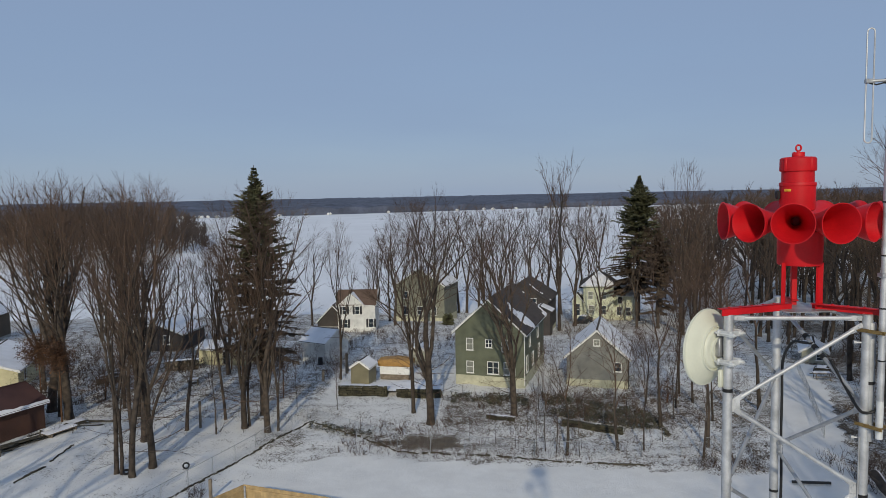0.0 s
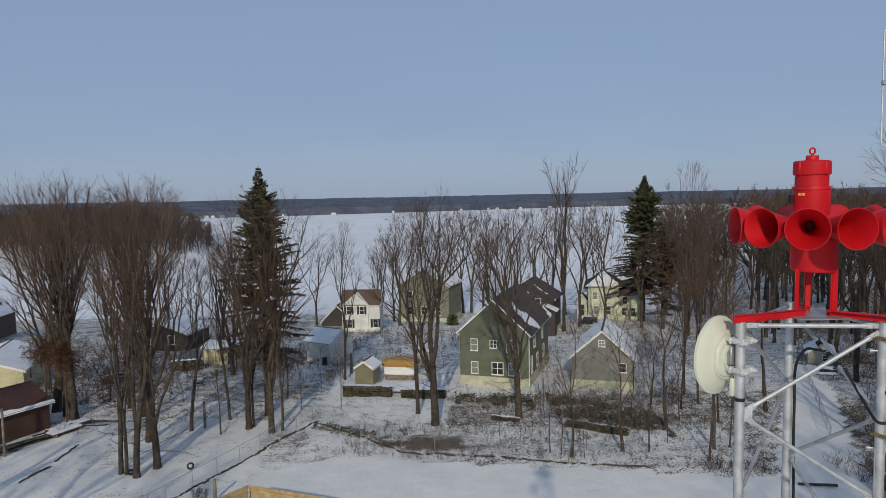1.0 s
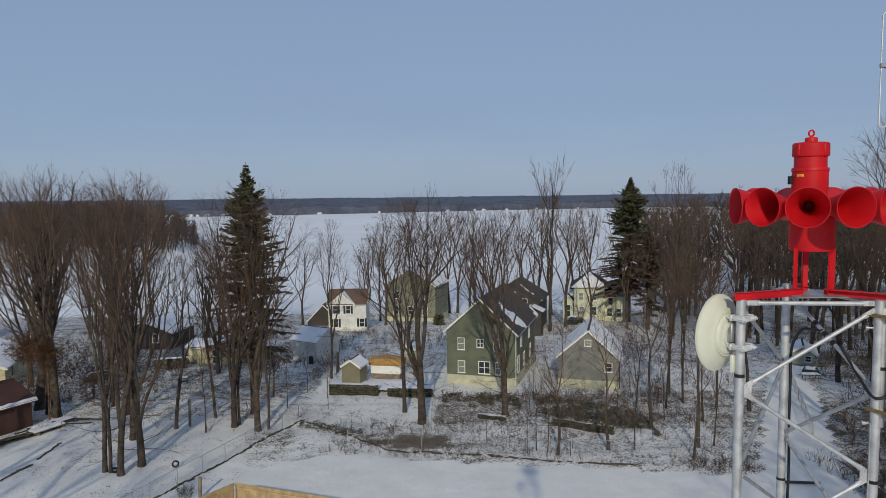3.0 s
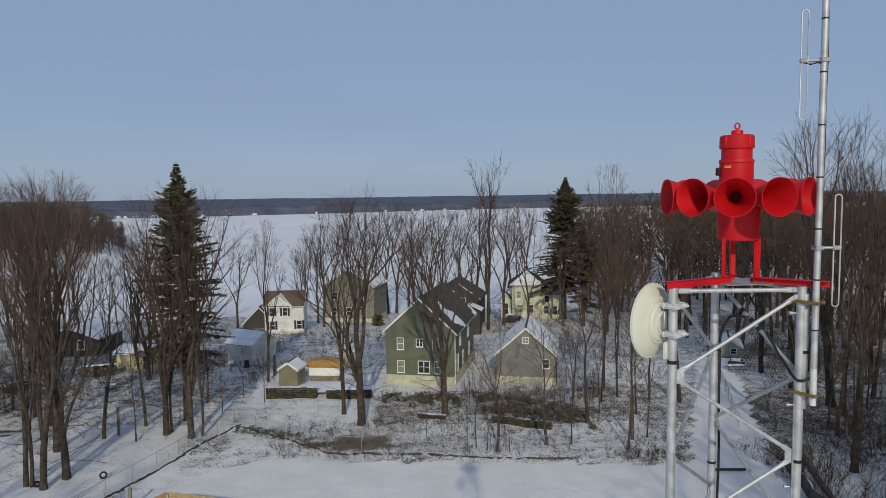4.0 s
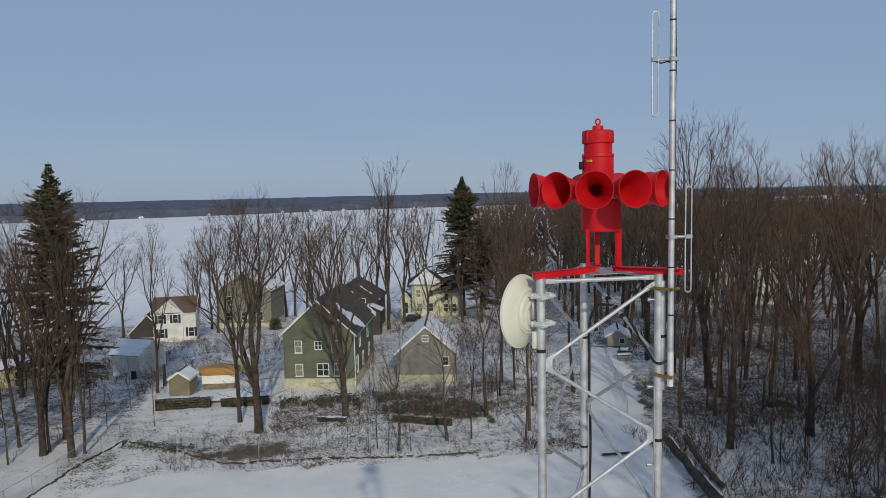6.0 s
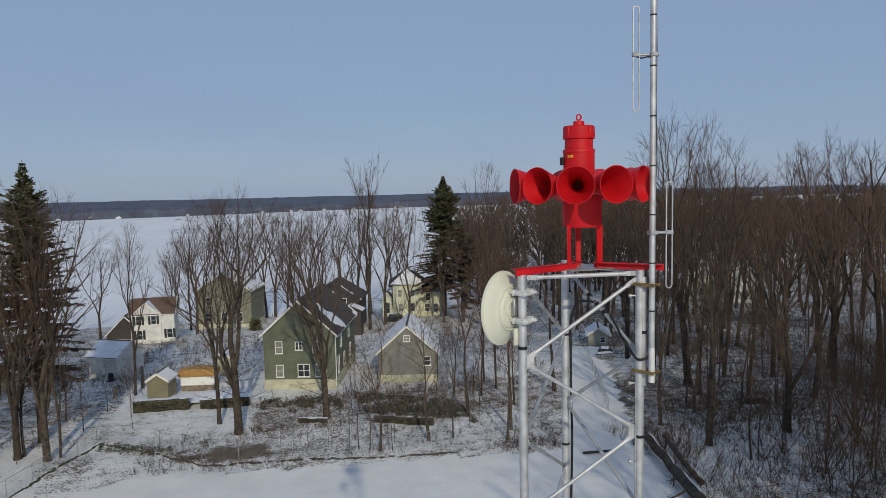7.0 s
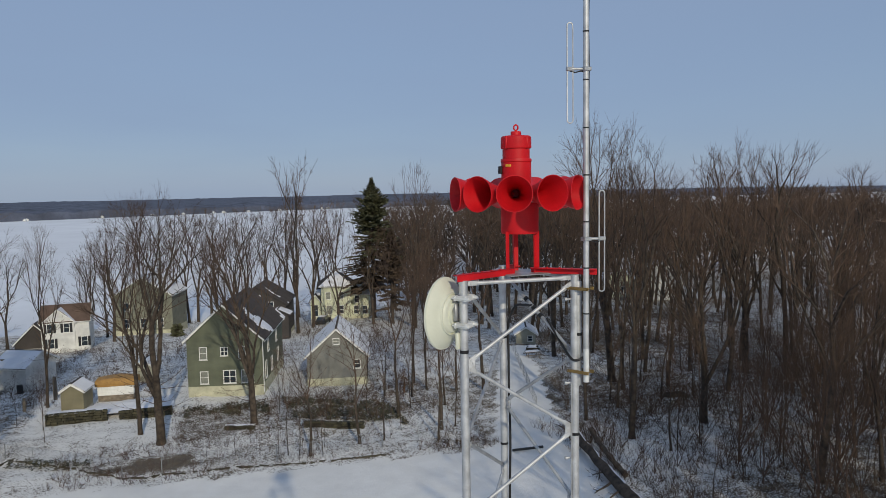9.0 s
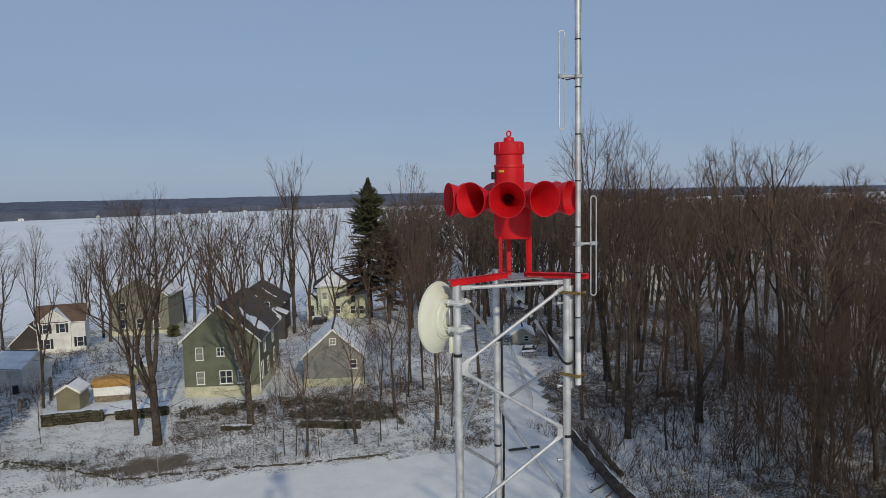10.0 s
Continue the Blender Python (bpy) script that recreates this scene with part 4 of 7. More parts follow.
gable_house("white_cottage", "pale grey two-storey house with dark green trim and snow patches", (-58.8, 81.8), (-63.2, 91.0), 12, -0.6, 4.4, 5.9, M_PALEGREY, M_GREENTRIM, (0.40, 0.30), edge=M_GREENTRIM, floor_dip=1.8, seed=14.0,
            front=((1.6, 2.9, 0.7, 1.0, 1, False, False, 0), (3.6, 2.9, 0.7, 1.0, 1, False, False, 0), (5.4, 2.9, 0.7, 1.0, 1, False, False, 0), (2.6, 0.4, 1.0, 1.9, 1, False, False, 0), (6.2, 0.5, 0.9, 1.5, 1, False, False, 0)),
            left=((8.6, 3.0, 1.4, 0.9, 2, True, False, 0), (5.0, 3.0, 1.4, 0.9, 2, True, False, 0), (8.8, 0.5, 1.5, 1.6, 2, False, False, 0)))
gable_house("brown_barn", "brown wooden barn with a snowy steep roof", (-80.4, 108.7), (-74.9, 109.2), 10.5, -3.2, 4.1, 6.7, M_BARNWALL, M_SHINGLE, (0.4, 0.72), seed=15.0, category="barn", floor_dip=1.5, edge=M_BARNWALL)
gable_house("dark_roofed_barn", "low barn with a dark roof behind the white house", (-78.6, 104.5), (-79.2, 110.0), 11, -3.0, 4.2, 6.5, M_BARNWALL, M_SHINGLE, (0.08, 0.3), seed=25.0, category="barn", floor_dip=1.5, edge=M_BARNWALL)
gable_house("yellow_outbuilding", "low yellow outbuilding with a dark door behind bare trees", (-23.6, 81.0), (-22.6, 84.6), 6.2, -0.3, 2.0, 2.6, M_YELLOW, M_SHINGLE, (0.95, 0.95), seed=16.0, category="shed", left=((3.2, 0.1, 0.9, 1.6, 1, False, False, 0),))
gable_house("low_white_building", "low whitewashed building with a blue-white snowy roof", (-13.9, 81.8), (-11.6, 85.7), 3.6, -0.5, 2.7, 3.9, M_WHITE, M_SHINGLE, (0.98, 0.98), seed=17.0, category="shed")
gable_house("grey_cottage", "grey cottage behind the yard trees", (-45.0, 98.0), (-37.0, 97.0), 7, -1.9, 2.5, 4.0, M_DARKWALL, M_SHINGLE, (0.8, 0.8), seed=18.0, floor_dip=1.5, front=((1.5, 1.0, 0.9, 1.2, 1, False, False, 0), (5.2, 1.0, 0.9, 1.2, 1, False, False, 0)))
gable_house("cream_shed", "small cream shed behind the tarpaulined camper", (-3.4, 80.2), (-1.6, 79.7), 2.2, -0.3, 1.7, 2.3, M_CABIN, M_SHINGLE, (0.9, 0.9), over=0.12, seed=23.0, category="shed")
# the hut at the end of the lane and houses in the woods
gable_house("lane_cabin", "small pale cabin at the end of the lane", (41.6, 76.2), (43.8, 75.1), 3.6, 0.0, 1.4, 2.2, M_CABIN, M_SHINGLE, (0.97, 0.97), seed=19.0, category="cabin", front=((1.5, 0.45, 0.55, 0.6, 1, False, False, 0),))
gable_house("woodland_house", "yellow-green house among the bare woods", (85.0, 117.5), (90.0, 114.5), 7, -3.0, 3.8, 6.2, M_PALE, M_SHINGLE, (0.95, 0.95), seed=20.0, floor_dip=1.5, front=((0.8, 0.8, 1.0, 1.4, 2, False, False, 0), (3.4, 0.8, 1.0, 1.4, 2, False, False, 0)))
gable_house("white_woodland_house", "white house with a steep snowy roof among the woods", (88.0, 110.5), (95.5, 106.0), 8, -2.8, 4.0, 8.0, M_WHITE, M_SHINGLE, (0.98, 0.98), seed=21.0, floor_dip=1.5, front=((1.0, 0.8, 0.9, 1.3, 1, False, False, 0), (4.4, 0.8, 0.9, 1.3, 1, False, False, 0)))


# ---- trees ----
def limb(g, rng, p, d, length, r, n, segs, up, wob, tip=0.25):
    """Grows one tapering limb into g and returns its points, directions and radii."""
    pts, dirs, rad = [p.copy()], [d.copy()], [r]
    for i in range(segs):
        d = (d + Vector((rng.uniform(-wob, wob), rng.uniform(-wob, wob), rng.uniform(-wob, wob) * 0.6 + up))).normalized()
        p = p + d * (length / segs)
        pts.append(p.copy())
        dirs.append(d.copy())
        rad.append(r * (1 - (1 - tip) * (i + 1) / segs))
    g.tube(pts, rad, n, caps=False)
    return pts, dirs, rad


def along(pts, dirs, rad, u):
    k = min(len(pts) - 2, int(u * (len(pts) - 1)))
    v = u * (len(pts) - 1) - k
    return pts[k].lerp(pts[k + 1], v), dirs[k + 1], rad[k] + (rad[k + 1] - rad[k]) * v


def off(rng, d, angle, turn):
    side = d.orthogonal().normalized()
    side = Matrix.Rotation(turn, 3, d) @ side
    return (d * math.cos(angle) + side * math.sin(angle)).normalized()


def twig(g, p, d, length, r, rng, simple=False):
    """A thin twig that bends once and ends in a point."""
    s = d.orthogonal().normalized()
    u = d.cross(s)
    if simple:
        k = len(g.v)
        g.v.extend(tuple(p + (s * math.cos(a) + u * math.sin(a)) * r) for a in (0, 2.094, 4.189))
        g.v.append(tuple(p + d * length))
        g.f.extend(((k, k + 1, k + 3), (k + 1, k + 2, k + 3), (k + 2, k, k + 3)))
        return
    bend = (d + Vector((rng.uniform(-0.35, 0.35), rng.uniform(-0.35, 0.35), rng.uniform(-0.12, 0.24)))).normalized()
    mid = p + d * length * 0.5
    k = len(g.v)
    for c, q in ((p, r), (mid, r * 0.72)):
        for a in (0, 2.094, 4.189):
            g.v.append(tuple(c + (s * math.cos(a) + u * math.sin(a)) * q))
    g.v.append(tuple(mid + bend * length * 0.5))
    for j in range(3):
        a, b = k + j, k + (j + 1) % 3
        g.f.append((a, b, b + 3, a + 3))
        g.f.append((a + 3, b + 3, k + 6))


def make_tree(name, meshes, label, group="", category="tree"):
    t = thing(name, Matrix.Translation((0, 0, -200)), label, category, group)
    part("trunk", meshes[0], None, t)
    part("crown", meshes[1], None, t)
    return t


def set_tree(tree, x, y, h, base=20.0, girth=1.0, turn=None, lean=(0, 0), label="", rng=random.Random(99)):
    s = h / base
    m = pose(x, y, ground_z(x, y) - 0.05, lean[0], lean[1], rng.uniform(0, 360) if turn is None else turn)
    made = copy_thing(tree, m)
    made.scale = (s * girth, s * girth, s)
    if label:
        tagged(made, label)
    return made


def spray(g, p, d, length, r, rng, n):
    """A bent side branch with n small twigs."""
    bend = (d + Vector((rng.uniform(-0.35, 0.35), rng.uniform(-0.35, 0.35), rng.uniform(0.0, 0.4)))).normalized()
    mid = p + d * length * 0.5
    g.tube([p, mid, mid + bend * length * 0.5], [r, r * 0.75, r * 0.3], 3, caps=False)
    for k in range(n):
        u = 0.2 + 0.78 * (k + rng.random()) / n
        c, e = (p + d * length * u, d) if u < 0.5 else (mid + bend * length * (u - 0.5), bend)
        twig(g, c, (off(rng, e, rng.uniform(0.3, 0.75), rng.uniform(0, 6.283)) + Vector((0, 0, 0.2))).normalized(), length * rng.uniform(0.25, 0.55), r * 0.75, rng, True)


def grown_tree_meshes(seed, height=20.0, base=5.0, wide=4.0, r=0.28, leaders=3, spread=0.30, fork=4.0, pace=3.0, side=1.1, most=2.6, sub=0.6, twigs=0.36, tip=0.009, hang=6, middle=0.60, part_at=(0.24, 0.54), rise=0.035, depth=6):
    """A leafless tree: a bole that forks into leaders, which fork again and again as far as a rounded crown reaches; side branches carry branchlets and twigs.
    Bole, leaders and limbs are one mesh, the thin wood another."""
    rng = random.Random(seed)
    wood, fine = Geo(), Geo()
    mid = base + (height - base) * middle
    up_r, low_r = height - mid, mid - base * 0.7

    def room(p, d, limit):
        t = 0.0
        while t < limit:
            t += 0.3
            q = p + d * t
            h = (q.z - mid) / (up_r if q.z > mid else low_r)
            lump = 1 + 0.30 * noise.noise(Vector((q.x * 0.3 + seed, q.y * 0.3, q.z * 0.25)))
            if (q.x * q.x + q.y * q.y) / (wide * wide) + h * h > lump:
                break
        return t

    def bar(p, d, length, rad, end, n, wob, up):
        sides = 9 if rad > 0.14 else 6 if rad > 0.06 else 4 if rad > 0.028 else 3
        return limb(wood if rad > 0.045 else fine, rng, p, d, length, rad, sides, n, up, wob, end)

    def branchlet(p, d, length, rad):
        lp, ld, lr = bar(p, d, length, rad, 0.5, 2, 0.24, rise)
        turn = rng.uniform(0, 6.283)
        for k in range(max(2, int(length / twigs))):
            turn += 2.4
            c, e, q = along(lp, ld, lr, rng.uniform(0.15, 0.98))
            twig(fine, c, off(rng, e, rng.uniform(0.35, 0.8), turn), rng.uniform(0.35, 0.85) * min(1.0, 0.45 + length * 0.4), tip * 0.8, rng, True)
        twig(fine, lp[-1], ld[-1], rng.uniform(0.35, 0.7), lr[-1], rng, True)

    def branch(p, d, length, rad):
        lp, ld, lr = bar(p, d, length, rad, 0.4, max(2, round(length / 0.8)), 0.20, rise)
        turn = rng.uniform(0, 6.283)
        n = max(2, int(length / sub))
        for k in range(n):
            turn += 2.4 + rng.uniform(-0.5, 0.5)
            u = 0.2 + 0.8 * (k + rng.random()) / n
            c, e, q = along(lp, ld, lr, min(0.999, u))
            branchlet(c, (off(rng, e, rng.uniform(0.4, 0.85), turn) + Vector((0, 0, 0.1))).normalized(), min(1.5, 0.35 + length * (1.1 - u) * 0.6) * rng.uniform(0.6, 1.1), max(tip, q * 0.6))

    def leader(p, d, rad, k):
        free = room(p, d, height)
        length = min(free, pace * (0.86 ** k) * rng.uniform(0.75, 1.2))
        last = free < pace * 0.55 or k >= depth or rad < tip * 1.6
        end = 0.45 if last else 0.84
        lp, ld, lr = bar(p, d, length, rad, end, max(2, round(length / 0.8)), 0.13, rise)
        turn = rng.uniform(0, 6.283)
        for j in range(int(length / side + rng.random())):
            turn += 2.4 + rng.uniform(-0.6, 0.6)
            c, e, q = along(lp, ld, lr, rng.uniform(0.12, 0.95))
            e = (off(rng, e, rng.uniform(0.5, 1.0), turn) + Vector((0, 0, 0.12))).normalized()
            ln = room(c, e, most * rng.uniform(0.5, 1.1))
            if ln > 0.5:
                branch(c, e, ln, min(q * 0.6, tip + 0.010 * ln))
        tp, td, tr = lp[-1], ld[-1], lr[-1]
        if last:
            for j in range(4):
                branchlet(tp - td * rng.uniform(0, 0.4) * length, off(rng, td, rng.uniform(0.1, 0.55), turn + 1.6 * j), rng.uniform(0.7, 1.5), max(tip, tr * 0.7))
            return
        turn = rng.uniform(0, 6.283)
        leader(tp, off(rng, td, rng.uniform(*part_at) * 0.6, turn), tr * 0.78, k + 1)
        leader(tp, off(rng, td, rng.uniform(*part_at), turn + 3.14 + rng.uniform(-0.5, 0.5)), tr * rng.uniform(0.52, 0.68), k + 1)
        if k < 2 and rng.random() < 0.45:
            leader(tp, off(rng, td, rng.uniform(*part_at) * 1.2, turn + 1.57), tr * 0.55, k + 2)

    d = Vector((rng.uniform(-0.05, 0.05), rng.uniform(-0.05, 0.05), 1)).normalized()
    wood.tube([(0, 0, -0.4), (0, 0, 0.0), tuple(d * 0.5)], [r * 1.7, r * 1.32, r * 1.06], 10, caps=False)
    bp, bd, br = limb(wood, rng, d * 0.5, d, fork - 0.5, r * 1.06, 10, max(2, int(fork / 1.1)), 0.012, 0.06, 0.80)
    t0 = rng.uniform(0, 6.283)
    for k in range(leaders):
        cp, cd, cr = along(bp, bd, br, 0.999 if k < 2 else rng.uniform(0.6, 0.999))
        leader(cp, off(rng, bd[-1], 0.03 if leaders == 1 else spread * (0.35 if k == 0 else rng.uniform(0.7, 1.25)), t0 + 6.283 * k / leaders + rng.uniform(-0.35, 0.35)), br[-1] * (0.88 if k == 0 else rng.uniform(0.52, 0.74)), 0)
    for k in range(hang):
        cp, cd, cr = along(bp, bd, br, rng.uniform(0.2, 0.98))
        a = rng.uniform(0, 6.283)
        branch(cp, Vector((math.cos(a), math.sin(a), rng.uniform(-0.15, 0.4))).normalized(), rng.uniform(1.5, 4.0), rng.uniform(0.018, 0.034))
    return wood.mesh("trunk", M_BARK), fine.mesh("crown", M_TWIG, smooth=False)


VASE = [make_tree("bare_tree", grown_tree_meshes(10 + k, base=4.0, wide=4.0, r=0.25, leaders=4, spread=0.30, fork=3.6, hang=11, pace=4.3, side=1.7, sub=0.85, twigs=0.4, depth=4, tip=0.0105), "tall bare broad-leaved tree with upright limbs, leafless in snow", "bare yard trees") for k in range(3)]
BIG = [make_tree("big_bare_tree", grown_tree_meshes(20 + k, base=4.5, wide=4.7, r=0.33, leaders=4, spread=0.40, fork=5.4, hang=11, pace=4.0, side=1.6, sub=0.85, twigs=0.4, depth=4, tip=0.0105), "stout old bare tree with rough bark and upright limbs", "bare yard trees") for k in range(3)]
TALL = [make_tree("bare_tree", grown_tree_meshes(30 + k, base=4.5, wide=3.1, r=0.21, leaders=3, spread=0.20, fork=6.2, hang=11, pace=3.9, part_at=(0.18, 0.48), side=1.6, sub=0.85, twigs=0.4, depth=4, tip=0.0105), "tall slender bare tree standing in snow", "bare yard trees") for k in range(3)]
WOOD = [make_tree("woodland_tree", grown_tree_meshes(50 + k, base=7.0, wide=4.0, r=0.22, leaders=3, spread=0.26, fork=8.0, pace=4.0, side=1.8, sub=0.95, twigs=0.42, hang=3, tip=0.015, depth=3), "bare dark woodland tree", "woodland trees") for k in range(4)]
FARWOOD = [make_tree("woodland_tree", grown_tree_meshes(60 + k, base=6.0, wide=4.4, r=0.22, leaders=3, spread=0.26, fork=7.5, pace=4.2, side=2.1, sub=1.15, twigs=0.75, hang=0, tip=0.028, depth=3), "bare dark woodland tree", "woodland trees") for k in range(3)]
SHOREWOOD = [make_tree("bare_tree", grown_tree_meshes(80 + k, base=4.0, wide=4.4, r=0.25, leaders=3, spread=0.32, fork=5.0, pace=4.8, side=2.1, sub=1.0, twigs=0.6, hang=2, tip=0.018, depth=3), "bare tree near the frozen lake shore", "bare yard trees") for k in range(4)]
SLIM = [make_tree("bare_sapling", grown_tree_meshes(70 + k, height=10, base=1.5, wide=1.7, r=0.070, leaders=1, fork=2.2, pace=2.4, side=0.75, most=1.8, sub=0.8, twigs=0.55, hang=0, tip=0.008, depth=3, part_at=(0.1, 0.3)), "thin bare sapling in the snow", "saplings", "sapling") for k in range(3)]
BRUSH = [make_tree("brushy_tree", grown_tree_meshes(90 + k, height=13, base=0.4, wide=3.8, r=0.11, leaders=5, spread=0.42, fork=0.8, pace=3.9, side=1.9, most=2.6, sub=1.0, twigs=0.6, hang=0, tip=0.010, depth=3, part_at=(0.1, 0.3)), "many-stemmed reddish bare tree with fine upright twigs", "brushy trees") for k in range(3)]
for t in BRUSH:
    t.children[1].data.materials[0] = M_TWIGRED
ALL_TREES = BIG + VASE + TALL + WOOD + FARWOOD + SHOREWOOD + SLIM + BRUSH

# measured trees: kind, x, y, height, girth
YARD = ((BIG[0], -37.4, 64.3, 23.1, 1.12), (BIG[1], -34.4, 61.8, 22.9, 1.05), (TALL[0], -23.9, 48.7, 20.6, 0.8), (TALL[1], -22.5, 48.1, 21.4, 1.0), (VASE[2], -21.7, 49.8, 22.6, 0.95),
        (TALL[2], -27.0, 58.2, 18.5, 0.9), (VASE[1], -28.0, 62.0, 22.8, 1.0), (TALL[1], -22.0, 57.7, 16.4, 0.9), (VASE[2], -24.0, 76.2, 16.0, 1.25), (VASE[0], -17.1, 58.1, 20.8, 1.0),
        (TALL[2], -16.8, 58.6, 15.0, 0.7), (VASE[1], -14.8, 56.9, 21.3, 1.0), (TALL[2], -14.0, 57.4, 15.3, 0.7), (TALL[2], -2.4, 61.3, 19.5, 0.9), (BIG[2], -0.8, 58.2, 20.6, 1.0),
        (BIG[1], 6.7, 59.5, 18.3, 1.0), (TALL[0], -10.8, 73.2, 17.5, 0.75), (SHOREWOOD[1], 20.4, 113.2, 30.2, 0.72), (TALL[2], 24.0, 62.7, 15.0, 0.7), (TALL[0], 23.7, 65.5, 15.0, 0.7),
        (VASE[0], -24.7, 55.4, 22.2, 1.0), (TALL[0], -35.6, 62.5, 21.0, 0.9), (TALL[2], -23.4, 48.5, 18.0, 0.7), (TALL[1], -19.5, 60.5, 17.5, 0.7), (VASE[1], -39.5, 68.5, 20.0, 0.9), (TALL[0], -30.5, 64.5, 18.5, 0.8), (VASE[0], -42.5, 72.0, 19.0, 0.9))
for k, (kind, x, y, h, g) in enumerate(YARD):
    set_tree(kind, x, y, h * 0.965, 20.0, g, turn=k * 77)
# trees by the lake shore
SHORE = ((38.4, 105.0, 25.5), (-9.9, 136.3, 16.5), (4.5, 149.0, 21.5), (6.3, 149.3, 22.5), (10.0, 148.6, 22.5), (-14.0, 143.5, 15.5), (-8.0, 124.0, 18.5), (12.5, 131.0, 22.0), (15.5, 136.5, 20.5), (-2.5, 128.0, 19.0), (24.0, 118.0, 21.0), (29.5, 137.0, 22.0),
         (33.0, 141.0, 23.0), (-24.0, 128.0, 16.0), (-33.0, 118.0, 17.0), (-38.0, 125.0, 18.0), (-47.0, 116.0, 19.0), (-56.0, 112.0, 20.0), (-30.0, 96.0, 15.0), (-40.0, 88.0, 17.0), (-47.0, 84.0, 18.0), (-58.0, 100.0, 20.0), (-66.0, 118.0, 18.0),
         (-36.0, 76.0, 18.0), (-31.5, 70.5, 19.0), (-43.0, 76.5, 19.0), (43.0, 132.0, 22.0), (46.0, 120.0, 22.0), (53.0, 138.0, 23.0), (39.0, 108.0, 17.0), (-80.0, 100.0, 20.0), (-76.0, 84.0, 20.0),
         (1.5, 141.0, 20.0), (8.5, 140.0, 21.0), (18.0, 128.0, 21.0), (21.5, 133.0, 22.0), (26.0, 143.0, 22.0), (27.0, 112.0, 18.0), (40.0, 137.0, 24.0), (34.0, 115.0, 17.0), (-12.0, 131.0, 16.0), (-62.0, 88.0, 19.0), (-52.0, 92.0, 19.0), (-34.0, 104.0, 16.0), (-27.0, 90.0, 15.0), (48.0, 145.0, 24.0), (13.0, 146.0, 19.0))
for k, (x, y, h) in enumerate(SHORE):
    set_tree(SHOREWOOD[k % 4] if y > 92 else (TALL + WOOD + VASE[1:2])[k % 8], x, y, h * 1.04, 20.0, 0.62 if k == 0 else 1.0, turn=k * 53, label="bare tree near the frozen lake shore" if y > 110 else "")
# saplings along the back fence
THIN = ((9.74, 50.5, 11.0, 1.5), (13.8, 51.1, 11.5, 1.6), (15.8, 51.0, 9.0, 1.0), (8.2, 51.2, 8.2, 0.8), (9.0, 50.8, 7.3, 0.8), (21.0, 51.4, 14.0, 1.3), (11.1, 51.6, 4.5, 0.8), (4.5, 53.2, 4.6, 0.8), (6.0, 52.3, 2.8, 1.2), (18.9, 56.4, 15.0, 1.3), (19.8, 49.2, 13.0, 0.9),
        (-19.2, 56.9, 10.3, 0.9), (22.3, 51.6, 9.0, 1.0), (23.8, 57.5, 13.0, 1.0), (26.5, 61.0, 14.0, 1.2), (29.1, 60.0, 17.0, 1.4), (16.5, 58.5, 7.0, 0.9), (11.6, 60.5, 5.5, 0.9), (13.0, 57.8, 4.0, 1.0), (0.5, 52.4, 3.2, 0.7), (2.4, 53.5, 3.6, 0.7), (17.8, 52.6, 6.0, 0.8),
        (-10.2, 66.0, 5.5, 0.8), (-9.6, 62.5, 4.0, 0.9), (-12.6, 68.5, 5.0, 0.8), (10.0, 64.0, 5.5, 1.0), (9.2, 61.5, 5.0, 1.0), (20.6, 58.0, 8.0, 0.9), (21.8, 61.0, 12.0, 1.0), (-13.5, 63.0, 6.0, 0.8), (19.5, 62.5, 10.0, 1.0), (10.6, 50.0, 6.0, 0.8), (7.4, 50.6, 5.0, 0.7))
for k, (x, y, h, g) in enumerate(THIN):
    set_tree(SLIM[k % 3], x, y, h, 10.0, g, turn=k * 61)
# the woods: measured trunks, then the mass behind them
WOODS = ((33.0, 48.0, 17.0, 0.8), (51.6, 72.7, 19, 0.9), (33.9, 43.0, 23.0, 1.05), (51.0, 63.0, 22, 0.95), (50.5, 49.5, 20, 1.0), (60.0, 51.0, 23.6, 1.0), (40.2, 31.2, 20.0, 1.2), (70.7, 51.5, 21.4, 1.1),
         (43.9, 29.5, 17.5, 0.8), (41.4, 54.0, 21.5, 0.8), (37.7, 49.9, 16.5, 0.7))
for k, (x, y, h, g) in enumerate(WOODS):
    set_tree((TALL + WOOD)[k % 7], x, y, h * 0.99, 20.0, g, turn=k * 41, label="tall dark-trunked tree at the edge of the woods")
set_tree(VASE[0], 41.6, 43.3, 22.5, 20.0, 1.0, turn=20, lean=(0, -5), label="leaning forked tree in the snowy woods")
set_tree(BIG[0], 42.2, 56.9, 26.3, 20.0, 0.85, turn=140, label="tall spreading tree that stands above the woods")
set_tree(BIG[1], 56.7, 53.3, 24.8, 20.0, 0.8, turn=60, label="tall spreading tree that stands above the woods")
wrng = random.Random(5)
placed = [(x, y) for x, y, h, g in WOODS] + [(41.6, 43.3), (42.2, 56.9), (56.7, 53.3)]
tries = 0
